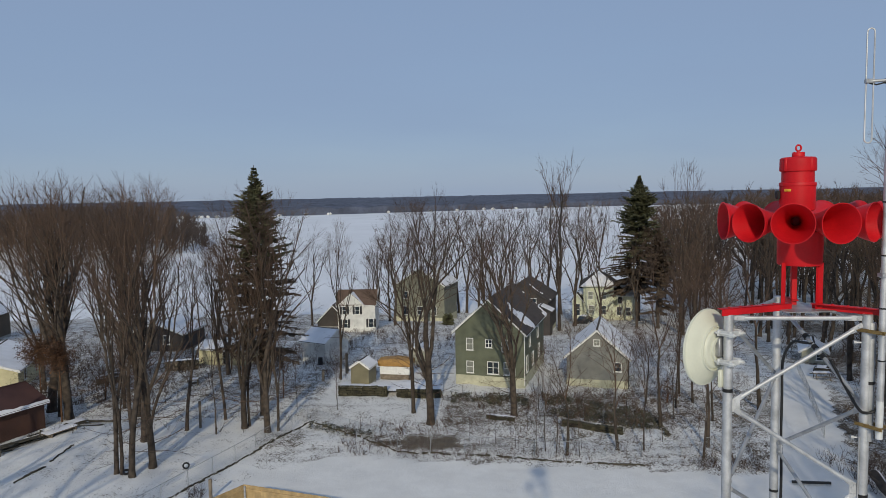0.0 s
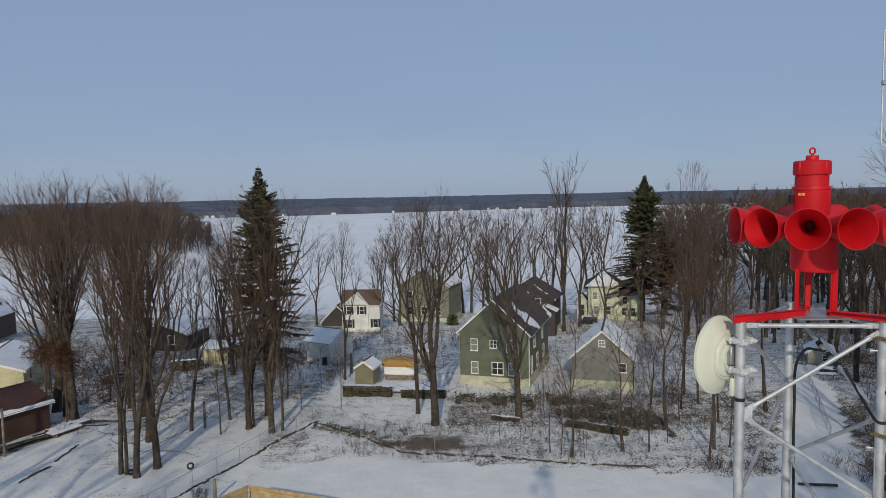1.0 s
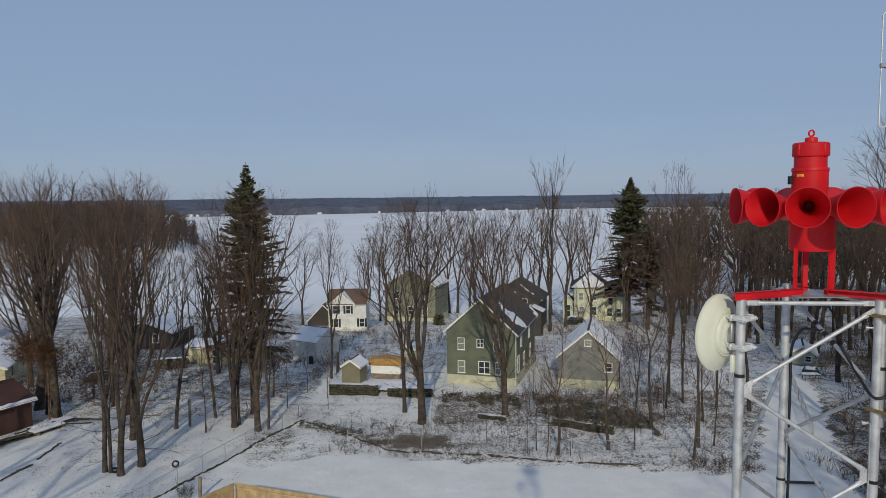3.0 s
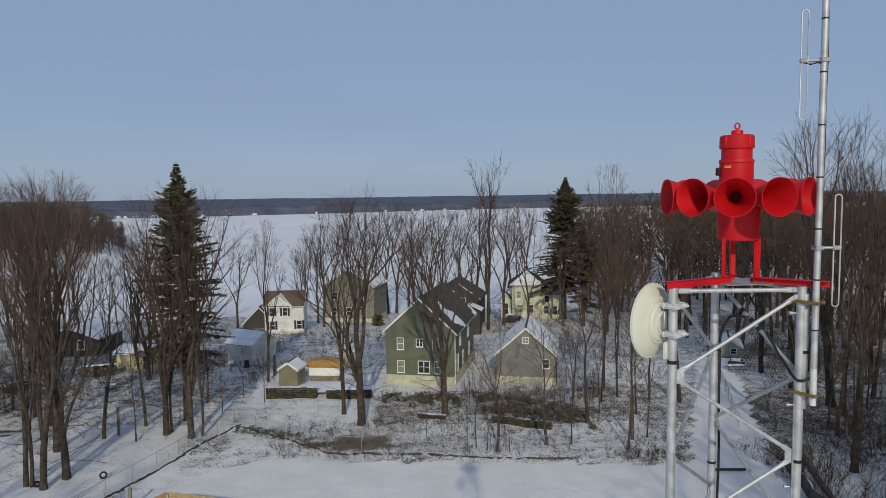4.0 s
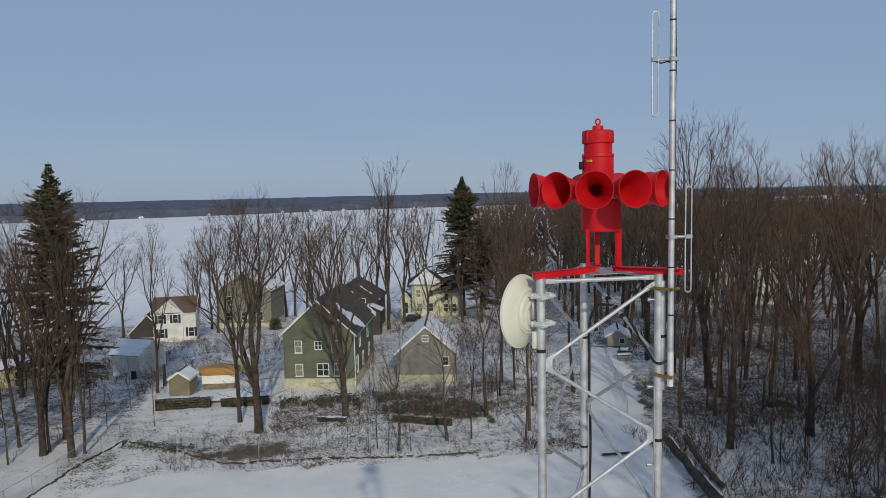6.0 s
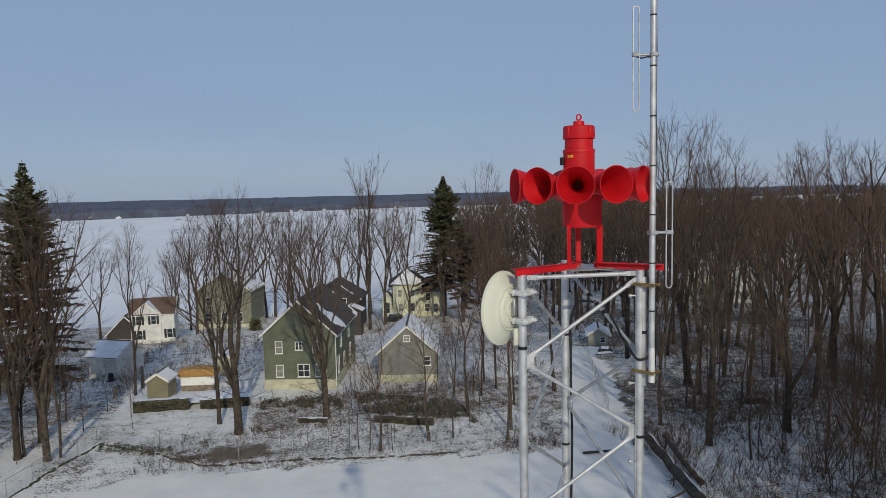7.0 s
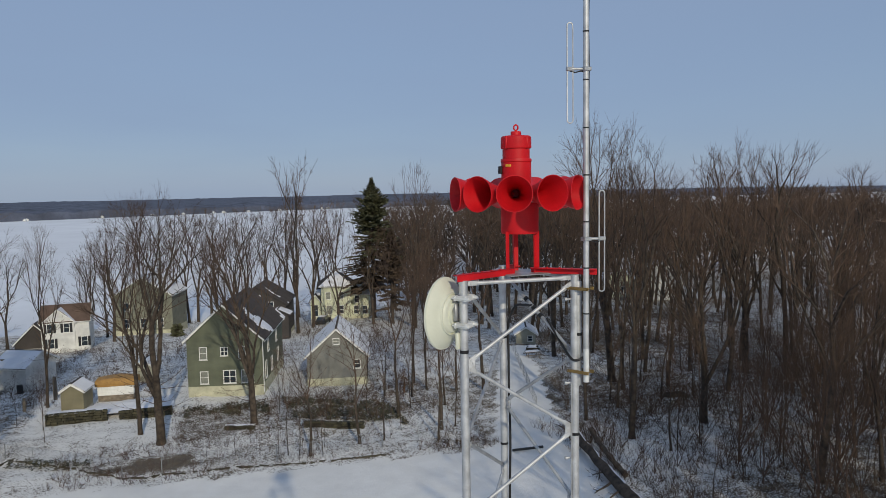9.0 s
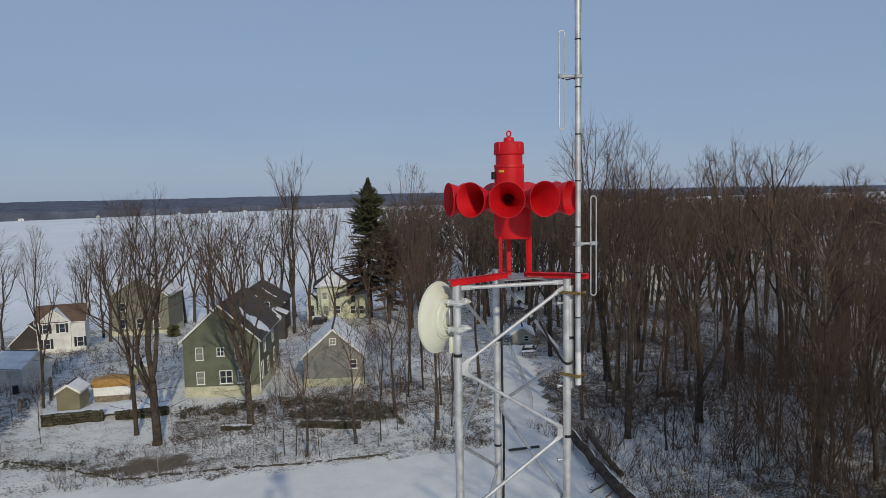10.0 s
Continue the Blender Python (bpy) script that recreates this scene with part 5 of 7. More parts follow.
while len(placed) < 162 and tries < 4000:
    tries += 1
    a, dist = radians(wrng.uniform(24, 66)), 52 + 110 * wrng.random() ** 1.4
    x, y = dist * math.sin(a), dist * math.cos(a)
    if lane(x, y) < 3 or x < max(31, 26 + (y - 46) * 0.48) or (38 < x < 47 and 70 < y < 81) or (83 < x < 97 and 104 < y < 126) or (25 < x < 38 and 122 < y < 138):
        continue
    if min((x - u) ** 2 + (y - v) ** 2 for u, v in placed) < (7.6 if dist < 70 else 3.4 + dist * 0.018) ** 2:
        continue
    placed.append((x, y))
    top = 19.4 + 3.0 * noise.noise(Vector((x * 0.03, y * 0.03, 2))) + wrng.uniform(-1.8, 1.6) - ground_z(x, y) * 0.6 + 1.0 * (1 if 0.70 < x / y < 0.86 else 0) - 1.2 * step(1.1, 1.5, x / max(1, y))
    set_tree((FARWOOD * 4)[len(placed) % 10] if dist > 84 else (WOOD * 2 + TALL[:1] + VASE[:1])[len(placed) % 10], x, y, top - 1.0, 20.0, wrng.uniform(0.85, 1.2), turn=wrng.uniform(0, 360))
BRUSHY = ((36.0, 28.0, 12.5), (41.5, 26.0, 14.0), (46.0, 33.0, 14.5), (38.0, 36.0, 11.0), (49.0, 38.0, 15.0), (52.0, 31.0, 15.0), (44.5, 39.5, 12.5), (57.0, 40.0, 16.0), (34.2, 24.5, 10.0), (47.5, 27.0, 14.0), (55.0, 46.0, 14.0), (60.0, 34.0, 16.0),
          (43.0, 32.0, 13.0), (39.5, 29.5, 12.0), (50.0, 34.0, 14.5), (53.5, 37.0, 14.0), (46.5, 36.5, 11.0), (58.0, 46.0, 13.0), (63.0, 41.0, 16.0), (48.0, 43.0, 10.0), (36.5, 32.5, 8.0), (42.0, 36.0, 9.0), (56.0, 34.5, 15.0), (65.0, 48.0, 15.0))
for k, (x, y, h) in enumerate(BRUSHY):
    set_tree(BRUSH[k % 3], x, y, h * 0.92, 13.0, 1.0, turn=k * 67)
# unseen trees added beside and behind the view (two loops) to shadow it
for k, (x, y, h) in enumerate(((-27, 22, 20), (-34, 29, 21), (-24, 13, 19), (-41, 36, 21), (-21, 5, 20), (-31, 9, 21), (-48, 30, 20), (-38, 18, 20), (17, 3, 22), (21, 7, 22), (25, 8.5, 23), (29, 11.5, 22), (22, -3, 22), (27, 2, 23), (33, 8, 22), (18, -8, 22))):
    set_tree(FARWOOD[k % 3], x, y, h, 20.0, 1.1, turn=k * 31)
# unseen woods added to the right, shading the woodland floor
for k in range(24):
    y = wrng.uniform(-12, 30)
    x = wrng.uniform(max(31, y * 1.55 + 6), 82)
    set_tree(FARWOOD[k % 3], x, y, wrng.uniform(18, 22), 20.0, 1.1, turn=k * 47)
for k in range(44):
    y = wrng.uniform(90, 158)
    x = y * wrng.uniform(0.44, 0.66)
    if lane(x, y) > 3 and not (25 < x < 40 and y > 118) and min((x - u) ** 2 + (y - v) ** 2 for u, v in placed) > 9:
        placed.append((x, y))
        set_tree(FARWOOD[k % 3], x, y, 20.5 - ground_z(x, y) * 0.6 + wrng.uniform(-2.5, 1.0), 20.0, wrng.uniform(0.9, 1.2), turn=k * 59)
for k in range(52):
    x, y = wrng.uniform(30, 66), wrng.uniform(26, 66)
    if lane(x, y) > 2.5:
        set_tree(SLIM[k % 3], x, y, wrng.uniform(4, 12), 10.0, wrng.uniform(0.7, 1.2))


def conifer_meshes(seed, height, reach, bare, droop, ragged, spray=0.52, brown=-1.0):
    """A spruce: trunk and boughs in one mesh, needle sprays in another."""
    rng = random.Random(seed)
    wood, top, low = Geo(), Geo(), Geo()
    wood.tube([(0, 0, -0.3), (0, 0, 0.5), (0.05, 0, height * 0.5), (0, 0.03, height)], [0.40, 0.30, 0.17, 0.02], 9, caps=False)
    z = bare
    while z < height - 0.25:
        u = (z - bare) / (height - bare)
        ln = reach * ((1 - u) ** 0.68) * min(1.0, (1 - u) * 4.5 + 0.08) * (0.55 + 0.45 * min(1, u * 5 + 0.5)) + 0.15
        for k in range(rng.randint(7, 9)):
            if rng.random() < ragged * (1.7 - 1.5 * u):
                continue
            a, q = rng.uniform(0, 6.283), ln * rng.uniform(0.45, 1.2)
            d = Vector((math.cos(a), math.sin(a), 0.10 + 0.7 * u * u))
            pts = [Vector((0, 0, z))]
            for i in range(4):
                d = (d + Vector((0, 0, -droop * (1 - u) + (0.10 if i > 1 else 0)))).normalized()
                pts.append(pts[-1] + d * q / 4)
            wood.tube(pts, [0.035, 0.028, 0.02, 0.013, 0.006], 4, caps=False)
            count = int(5 + q * 5.5)
            green = low if u + rng.uniform(-0.15, 0.15) < brown else top
            for i in range(count):
                w = 0.18 + 0.82 * i / count
                c, dd, rr = along(pts, [d] * 5, [1] * 5, min(0.999, w))
                side = dd.cross(Vector((0, 0, 1))).normalized()
                for s in (-1, 1):
                    e = (dd * rng.uniform(0.4, 0.9) + side * s * rng.uniform(0.5, 1.0) + Vector((0, 0, rng.uniform(-0.55, 0.1)))).normalized()
                    ll = spray * rng.uniform(0.6, 1.4) * (1.15 - 0.5 * w) * (0.30 + 0.70 * min(1.0, (1 - u) * 4))
                    wd = e.cross(Vector((rng.uniform(-1, 1), rng.uniform(-1, 1), 1))).normalized() * ll * 0.22
                    k0 = len(green.v)
                    sag = Vector((0, 0, -0.05 * ll))
                    green.v.extend(tuple(v) for v in (c, c + e * ll * 0.45 + wd + sag, c + e * ll, c + e * ll * 0.45 - wd + sag, c + e * ll * 0.45 - Vector((0, 0, ll * 0.2))))
                    green.f.extend(((k0, k0 + 1, k0 + 2, k0 + 3), (k0, k0 + 4, k0 + 2)))
        z += rng.uniform(0.26, 0.40) * (1.15 - 0.5 * u)
    return wood.mesh("trunk", M_BARK), top.mesh("needles", M_NEEDLE, smooth=False), low.mesh("dead_needles", M_NEEDLEBROWN, smooth=False) if low.f else None


def build_conifer(name, seed, x, y, height, reach, bare, droop, ragged, label, material=None, brown=-1.0):
    t = thing(name, pose(x, y, ground_z(x, y) - 0.05), label, "tree")
    a, b, c = conifer_meshes(seed, height, reach, bare, droop, ragged, 0.62 if y < 90 else 0.8, brown)
    if material:
        b.materials[0] = material
    part("trunk", a, None, t)
    part("needles", b, None, t)
    if c:
        part("dead_needles", c, None, t, "browned lower boughs")


build_conifer("spruce", 1, -16.3, 61.6, 23.1, 4.6, 5.5, 0.15, 0.34, "tall ragged dark spruce with browned lower boughs", brown=0.5)
build_conifer("spruce", 2, 36.6, 122.6, 26.6, 7.0, 6.0, 0.17, 0.24, "dense dark green spruce beside the pale house", brown=0.3)
build_conifer("spruce", 3, 37.0, 113.0, 17.0, 4.2, 3.0, 0.12, 0.48, "browned half-dead spruce near the lake", M_NEEDLEBROWN)
for t in ALL_TREES:
    for o in list(t.children) + [t]:
        bpy.data.objects.remove(o)


def stem_stuff(name, label, spots, material, seed, spread=0.5):
    """Weeds and brush: thin leaning stems, too many to count."""
    rng = random.Random(seed)
    g = Geo()
    for x, y, h in spots:
        z = ground_z(x, y)
        for k in range(rng.randint(2, 4)):
            d = Vector((rng.uniform(-spread, spread), rng.uniform(-spread, spread), 1)).normalized()
            twig(g, Vector((x, y, z - 0.05)), d, h * rng.uniform(0.5, 1.1), 0.007 + 0.004 * h, rng)
            for j in range(2):
                twig(g, Vector((x, y, z)) + d * h * rng.uniform(0.25, 0.5), off(rng, d, 0.6, rng.uniform(0, 6.28)), h * 0.4, 0.006 + 0.002 * h, rng)
    solid(name, g, material, label, "brush", kind="stuff", smooth=False)


srng = random.Random(8)
strip = [(x, srng.uniform(field_edge(x) + 0.6, 58 if x < 0 else 66), srng.uniform(0.3, 1.3)) for x in (srng.uniform(-8, 24) for k in range(800))]
stem_stuff("weed_stalks", "dry weed stalks poking through thin snow", strip, M_TWIGRED, 1)
wood_spots = []
while len(wood_spots) < 1500:
    x, y = srng.uniform(27, 75), srng.uniform(24, 95)
    if lane(x, y) > 1.5 and x > 26 + (y - 46) * 0.45:
        wood_spots.append((x, y, 0.5 + 3.6 * srng.random() ** 1.8))
wood_spots += [(29.0 + (y - 40) * 0.25 + srng.uniform(-0.5, 4.5), y, srng.uniform(0.5, 2.4)) for y in (srng.uniform(28, 47) for k in range(190))]
wood_spots += [(29.3 + srng.uniform(-1.2, 2.6), srng.uniform(41.5, 48.5), srng.uniform(0.6, 2.0)) for k in range(90)] + [(srng.uniform(18.5, 23.5), srng.uniform(46.6, 48.6), srng.uniform(0.3, 1.0)) for k in range(110)]
wood_spots += [(srng.uniform(35, 66), srng.uniform(25, 52), srng.uniform(1.8, 5.0)) for k in range(420)]
stem_stuff("woodland_brush", "tangled bare brush on the woodland floor", wood_spots, M_TWIG, 2, 0.7)
yard = [(srng.uniform(-48, -13), srng.uniform(56, 100), srng.uniform(0.4, 1.8)) for k in range(330)] + [(srng.uniform(-44, -28), srng.uniform(64, 84), srng.uniform(0.6, 2.6)) for k in range(420)] + [(srng.uniform(-58, -34), srng.uniform(76, 112), srng.uniform(0.8, 2.8)) for k in range(380)]
stem_stuff("yard_brush", "bare scrub among the yard trees", yard, M_TWIG, 3, 0.6)
hedge = [(srng.uniform(-18.5, -9), srng.uniform(112.5, 115), srng.uniform(0.6, 1.6)) for k in range(70)] + [(srng.uniform(-13, -1), srng.uniform(73, 79), srng.uniform(0.5, 2.2)) for k in range(110)] \
    + [(srng.uniform(-30, -12), srng.uniform(77, 98), srng.uniform(0.6, 2.4)) for k in range(260)] + [(srng.uniform(20, 32), srng.uniform(68, 112), srng.uniform(0.6, 2.6)) for k in range(330)] + [(srng.uniform(-26, 28), srng.uniform(96, 150), srng.uniform(0.6, 2.0)) for k in range(240)] \
    + [(srng.uniform(-14, 3), srng.uniform(78, 112), srng.uniform(0.5, 2.2)) for k in range(300)]
stem_stuff("garden_scrub", "bare scrub and hedges round the houses", hedge, M_TWIG, 5, 0.6)
gate = [(-16.6 + srng.uniform(-0.5, 0.5), 44.3 + srng.uniform(-0.5, 0.5), srng.uniform(0.7, 1.5)) for k in range(16)]
stem_stuff("gate_shrub", "small bare shrub growing at the chain-link fence", gate, M_TWIG, 6, 0.6)
dense = [(srng.uniform(9.5, 23), srng.uniform(56, 67), srng.uniform(0.8, 2.2)) for k in range(130)] + [(srng.uniform(-1, 22), srng.uniform(64, 67), srng.uniform(0.5, 1.5)) for k in range(60)]
stem_stuff("shrub_thicket", "leafless shrubs below the houses", dense, M_TWIG, 4, 0.6)


def leaf_patch(name, label, x0, x1, yf, depth, n, seed):
    """Evergreen ground cover: small tilted leaves in clumps."""
    rng = random.Random(seed)
    g = Geo()
    for k in range(n):
        x = rng.uniform(x0, x1)
        y = yf(x) + rng.uniform(0, depth)
        if noise.noise(Vector((x * 0.7, y * 0.7, seed))) < -0.22 or noise.noise(Vector((x * 3.2, y * 3.2, seed + 3))) < 0.02:
            continue
        c = Vector((x, y, ground_z(x, y) + rng.uniform(0.02, 0.24)))
        a, s = rng.uniform(0, 6.28), rng.uniform(0.09, 0.20)
        e = Vector((math.cos(a), math.sin(a), rng.uniform(-0.5, 0.7))).normalized()
        w = e.cross(Vector((0, 0, 1))).normalized() * s * 0.5
        g.add([c, c + e * s * 0.6 + w, c + e * s * 1.3, c + e * s * 0.6 - w], [(0, 1, 2, 3)])
    solid(name, g, M_LEAF, label, "ground cover", kind="stuff", smooth=False)


leaf_patch("ivy_patch", "dark evergreen ground cover patched with snow", 10.2, 19.0, lambda x: 63.2 - (x - 10.2) * 0.72 - 3.4, 6.5, 13000, 31)
leaf_patch("ivy_patch", "dark low ground cover beside the green house", 1.2, 8.5, lambda x: 63.6 - (x - 1.2) * 0.2, 3.6, 5000, 32)
leaf_patch("leaf_litter", "dead leaves and grass along the fence foot", -11.5, -5.5, lambda x: 57.6 - (x + 11.5) * 0.62, 2.2, 1500, 33)


# ---- far woods ----
def far_woods():
    rng = random.Random(3)
    brown = Geo()

    def low_tree(x, y, h, g):
        z = ground_z(x, y)
        w = h * 0.012 + 0.12
        twig(g, Vector((x, y, z)), Vector((rng.uniform(-0.06, 0.06), rng.uniform(-0.06, 0.06), 1)).normalized(), h * 0.9, w * 0.95, rng, True)
        for k in range(24):
            u = rng.uniform(0.06, 0.92)
            a, e = rng.uniform(0, 6.28), rng.uniform(0.35, 0.95)
            d = Vector((math.cos(a) * e, math.sin(a) * e, 0.8)).normalized()
            p = Vector((x + math.cos(a) * h * 0.03, y + math.sin(a) * h * 0.03, z + h * u))
            ln = h * (0.36 - 0.22 * u)
            twig(g, p, d, ln, w * 0.5, rng, True)
            for j in range(3):
                twig(g, p + d * ln * rng.uniform(0.25, 0.7), off(rng, d, 0.6, rng.uniform(0, 6.28)), ln * 0.55, w * 0.36, rng, True)
    dark = Geo()
    for k in range(470):
        y = 318 + 150 * rng.random() ** 1.6
        s = rng.random() ** 1.15
        x = -0.345 * y + 2 - 260 * s
        g = brown if x > -0.66 * y + 8 * noise.noise(Vector((y * 0.05, 1, 1))) else dark
        low_tree(x, y, (rng.uniform(17, 21.5) + 4 * noise.noise(Vector((x * 0.03, y * 0.01, 9)))) * min(1.0, 0.62 + s * 6), g)
    solid("dark_woods", dark, M_DARKTWIG, "dark slate-brown woods behind a few shore houses", "woods", kind="stuff", smooth=False)
    solid("peninsula_woods", brown, M_FARTWIG, "brown leafless woods on a point of land across the ice", "woods", kind="stuff", smooth=False)
    g = Geo()
    for k in range(430):
        y = 132 + 330 * rng.random() ** 1.5
        x = 0.31 * y + 4 + (60 + y * 0.9) * rng.random() ** 1.45
        if min((x - u) ** 2 + (y - v) ** 2 for u, v in placed) < 16 or (80 < x < 100 and y < 128):
            continue
        low_tree(x, y, rng.uniform(17, 22) + 3.5 * noise.noise(Vector((x * 0.04, y * 0.02, 9))), g)
    solid("distant_woods", g, M_BACKTWIG, "dense brown woods reaching back from the shore", "woods", kind="stuff", smooth=False)
    # the far shore: a ridge of tree canopy
    g = Geo()
    nx, rows = 560, ((0, -2), (3, 8), (25, 9.5), (70, 10), (140, 10), (300, 11), (600, 11.5), (1000, 10.5), (1500, 8.5), (2200, 7))
    for i in range(nx):
        x = -2100 + 4200 * i / (nx - 1)
        far = 950 + 0.22 * min(900, max(-900, x)) + 40 * math.sin(x * 0.006)
        for dy, h in rows:
            j = 0.0 if h < 0 else (3.2 * noise.noise(Vector((x * 0.035, dy * 0.05, 4))) + 2.0 * noise.noise(Vector((x * 0.11, dy * 0.3, 8))) + 3.0 * noise.noise(Vector((x * 0.004, dy * 0.01, 1))))
            g.v.append((x, far + dy + 6 * noise.noise(Vector((x * 0.03, dy, 2))), LAKE_Z + h + j))
    k = len(rows)
    for i in range(nx - 1):
        for j in range(k - 1):
            g.f.append((i * k + j, (i + 1) * k + j, (i + 1) * k + j + 1, i * k + j + 1))
    # the ridge's haze comes from its painted colour
    solid("far_shore_woods", g, M_HAZEWOOD, "hazy wooded ridge along the far shore of the lake", "woods", kind="stuff", smooth=False)


far_woods()
frng = random.Random(12)
for k in range(34):
    x = frng.uniform(-330, -60) if k < 22 else frng.uniform(-60, 330)
    y = 944 + 0.22 * x + 40 * math.sin(x * 0.006) + frng.uniform(-3, 3)
    gable_house("shore_house", "small pale house on the far shore", (x, y), (x + frng.uniform(2.5, 5.0), y - frng.uniform(-1, 1)), 4, LAKE_Z + 0.3, frng.uniform(0.9, 1.9), frng.uniform(2.0, 3.0), (M_WHITE, M_GREY, M_WHITE, M_DARKWALL)[k % 4], M_SHINGLE, (0.6, 0.6), seed=30.0 + k, group="far shore houses", corner=False)


# ---- fences, walls and yard things ----
def chain_fence(label, pts, height=1.25, spacing=2.6):
    """Chain-link fence over the ground along pts: posts, top rails and a wire fabric."""
    t = thing("chain_link_fence", Matrix.Identity(4), label, "fence")
    fab = Geo()
    for a, b in zip(pts, pts[1:]):
        a, b = Vector(a), Vector(b)
        n = max(1, round((b - a).length / spacing))
        for i in range(n + 1):
            p = a.lerp(b, i / n)
            z = ground_z(p.x, p.y)
            end = i in (0, n)
            part("post", Geo().tube([(p.x, p.y, z - 0.3), (p.x, p.y, z + height + 0.04)], 0.034 if end else 0.026, 8), M_STEELDULL, t)
            if i < n:
                q = a.lerp(b, (i + 1) / n)
                zq = ground_z(q.x, q.y)
                part("rail", Geo().tube([(p.x, p.y, z + height), (q.x, q.y, zq + height)], 0.019, 6), M_STEELDULL, t)
                ln = (q - p).length
                k = int(ln / 0.16)
                for j in range(-int(height / 0.16), k):
                    for s in (0, 1):
                        u0, u1 = j / k, (j + height / 0.16) / k
                        v0, v1 = 0.0, 1.0
                        if u0 < 0:
                            v0, u0 = -u0 / (u1 - j / k), 0
                        if u1 > 1:
                            v1, u1 = (1 - j / k) / ((j + height / 0.16) / k - j / k), 1
                        if v1 <= v0:
                            continue
                        if s:
                            u0, u1 = 1 - u0, 1 - u1
                        A, B = p.lerp(q, u0), p.lerp(q, u1)
                        fab.tube([(A.x, A.y, z + (zq - z) * u0 + v0 * height), (B.x, B.y, z + (zq - z) * u1 + v1 * height)], 0.003, 3, caps=False)
    tagged(part("wire_fabric", fab, M_STEELDULL, t, smooth=False), kind="stuff")


chain_fence("grey chain-link fence running beside the snowy yard", [(-22.5, 34.5), (-11.9, 60.0)])
chain_fence("grey chain-link fence behind the field", [(-11.9, 60.0), (-3.4, 52.4), (7.2, 50.2), (15.2, 49.6), (21.5, 50.2)])
# a dark kerb of soil and timber at the foot of the fences
edge_rng = random.Random(4)
for pts in ([(-20.0, 40.6), (-11.6, 59.6)], [(-11.6, 59.6), (-3.4, 52.0)], [(-3.4, 52.0), (15.0, 47.9)]):
    a, b = Vector(pts[0]), Vector(pts[1])
    g = Geo()
    n = int((b - a).length / 0.28)
    for i in range(n):
        if edge_rng.random() < (0.25 if pts[0][0] > -5 else 0.05):
            continue
        p = a.lerp(b, (i + 0.5) / n)
        g.box(p.x + edge_rng.uniform(-0.1, 0.1), p.y + edge_rng.uniform(-0.1, 0.1), ground_z(p.x, p.y) + 0.04, edge_rng.uniform(0.25, 0.5), edge_rng.uniform(0.05, 0.14), edge_rng.uniform(0.06, 0.15),
              Matrix.Translation((p.x, p.y, 0)) @ Matrix.Rotation(math.atan2(b.y - a.y, b.x - a.x) + edge_rng.uniform(-0.3, 0.3), 4, "Z") @ Matrix.Translation((-p.x, -p.y, 0)), 0.02)
    solid("soil_ridge", g, M_STONE, "dark ridge of soil and dead grass under a fence", "soil", kind="stuff", smooth=False)


def stone_wall(label, a, b, z, h, th=0.4, seed=1, size=(0.45, 0.22), cover=1.0):
    """A dry stone retaining wall of single blocks."""
    t = thing("retaining_wall", Matrix.Identity(4), label, "wall", "retaining walls")
    rng = random.Random(seed)
    a, b = Vector(a), Vector(b)
    d = (b - a).normalized()
    ang = math.atan2(d.y, d.x)
    ln, row, zz = (b - a).length, 0, z
    while zz < z + h - 0.05:
        hh, s = size[1] * rng.uniform(0.85, 1.15), -rng.random() * size[0] * 0.5
        while s < ln:
            w = size[0] * rng.uniform(0.5, 1.9)
            s0, s1 = max(0, s), min(ln, s + w)
            if s1 - s0 > 0.1:
                c = a + d * (s0 + s1) / 2
                q = Matrix.Translation((c.x, c.y, zz + hh / 2)) @ Matrix.Rotation(ang + rng.uniform(-0.04, 0.04), 4, "Z")
                part("stone", Geo().box(0, rng.uniform(-0.06, 0.06), rng.uniform(-0.02, 0.03), s1 - s0 - 0.02, th, hh - 0.01, q @ Matrix.Rotation(rng.uniform(-0.06, 0.06), 4, "Y"), 0.045), M_MOSSTONE, t, smooth=False)
            s += w
        zz += hh
        row += 1
    nrm = Vector((-d.y, d.x))
    cap = Geo()
    n = int(ln / 0.3)
    for i in range(n + 1):
        for j in range(4):
            p = a + d * (ln * i / n) + nrm * (0.12 - 0.28 * cover + j * 0.4 * cover)
            cap.v.append((p.x, p.y, z + h + 0.05 + (0.05 * noise.noise(Vector((p.x, p.y, seed))) if 0 < j < 3 else -0.04)))
    for i in range(n):
        for j in range(3):
            cap.f.append((i * 4 + j, (i + 1) * 4 + j, (i + 1) * 4 + j + 1, i * 4 + j + 1))
    part("snow_cap", cap, M_SNOW, t, "snow along the wall top")


stone_wall("low dark stone retaining wall below the garden shed", (-10.2, 67.3), (-5.2, 66.6), -0.1, 1.0, seed=1)
stone_wall("low dark stone retaining wall under the tarpaulined camper", (-4.3, 66.3), (0.2, 65.9), -0.1, 0.95, seed=2)
stone_wall("short snow-capped stone wall at the big tree", (4.2, 59.3), (6.6, 58.3), -0.1, 0.40, seed=3, cover=0.45)
stone_wall("low brown stone edging below the ivy bank", (10.6, 57.2), (15.2, 54.6), -0.1, 0.45, seed=4, cover=0.3)
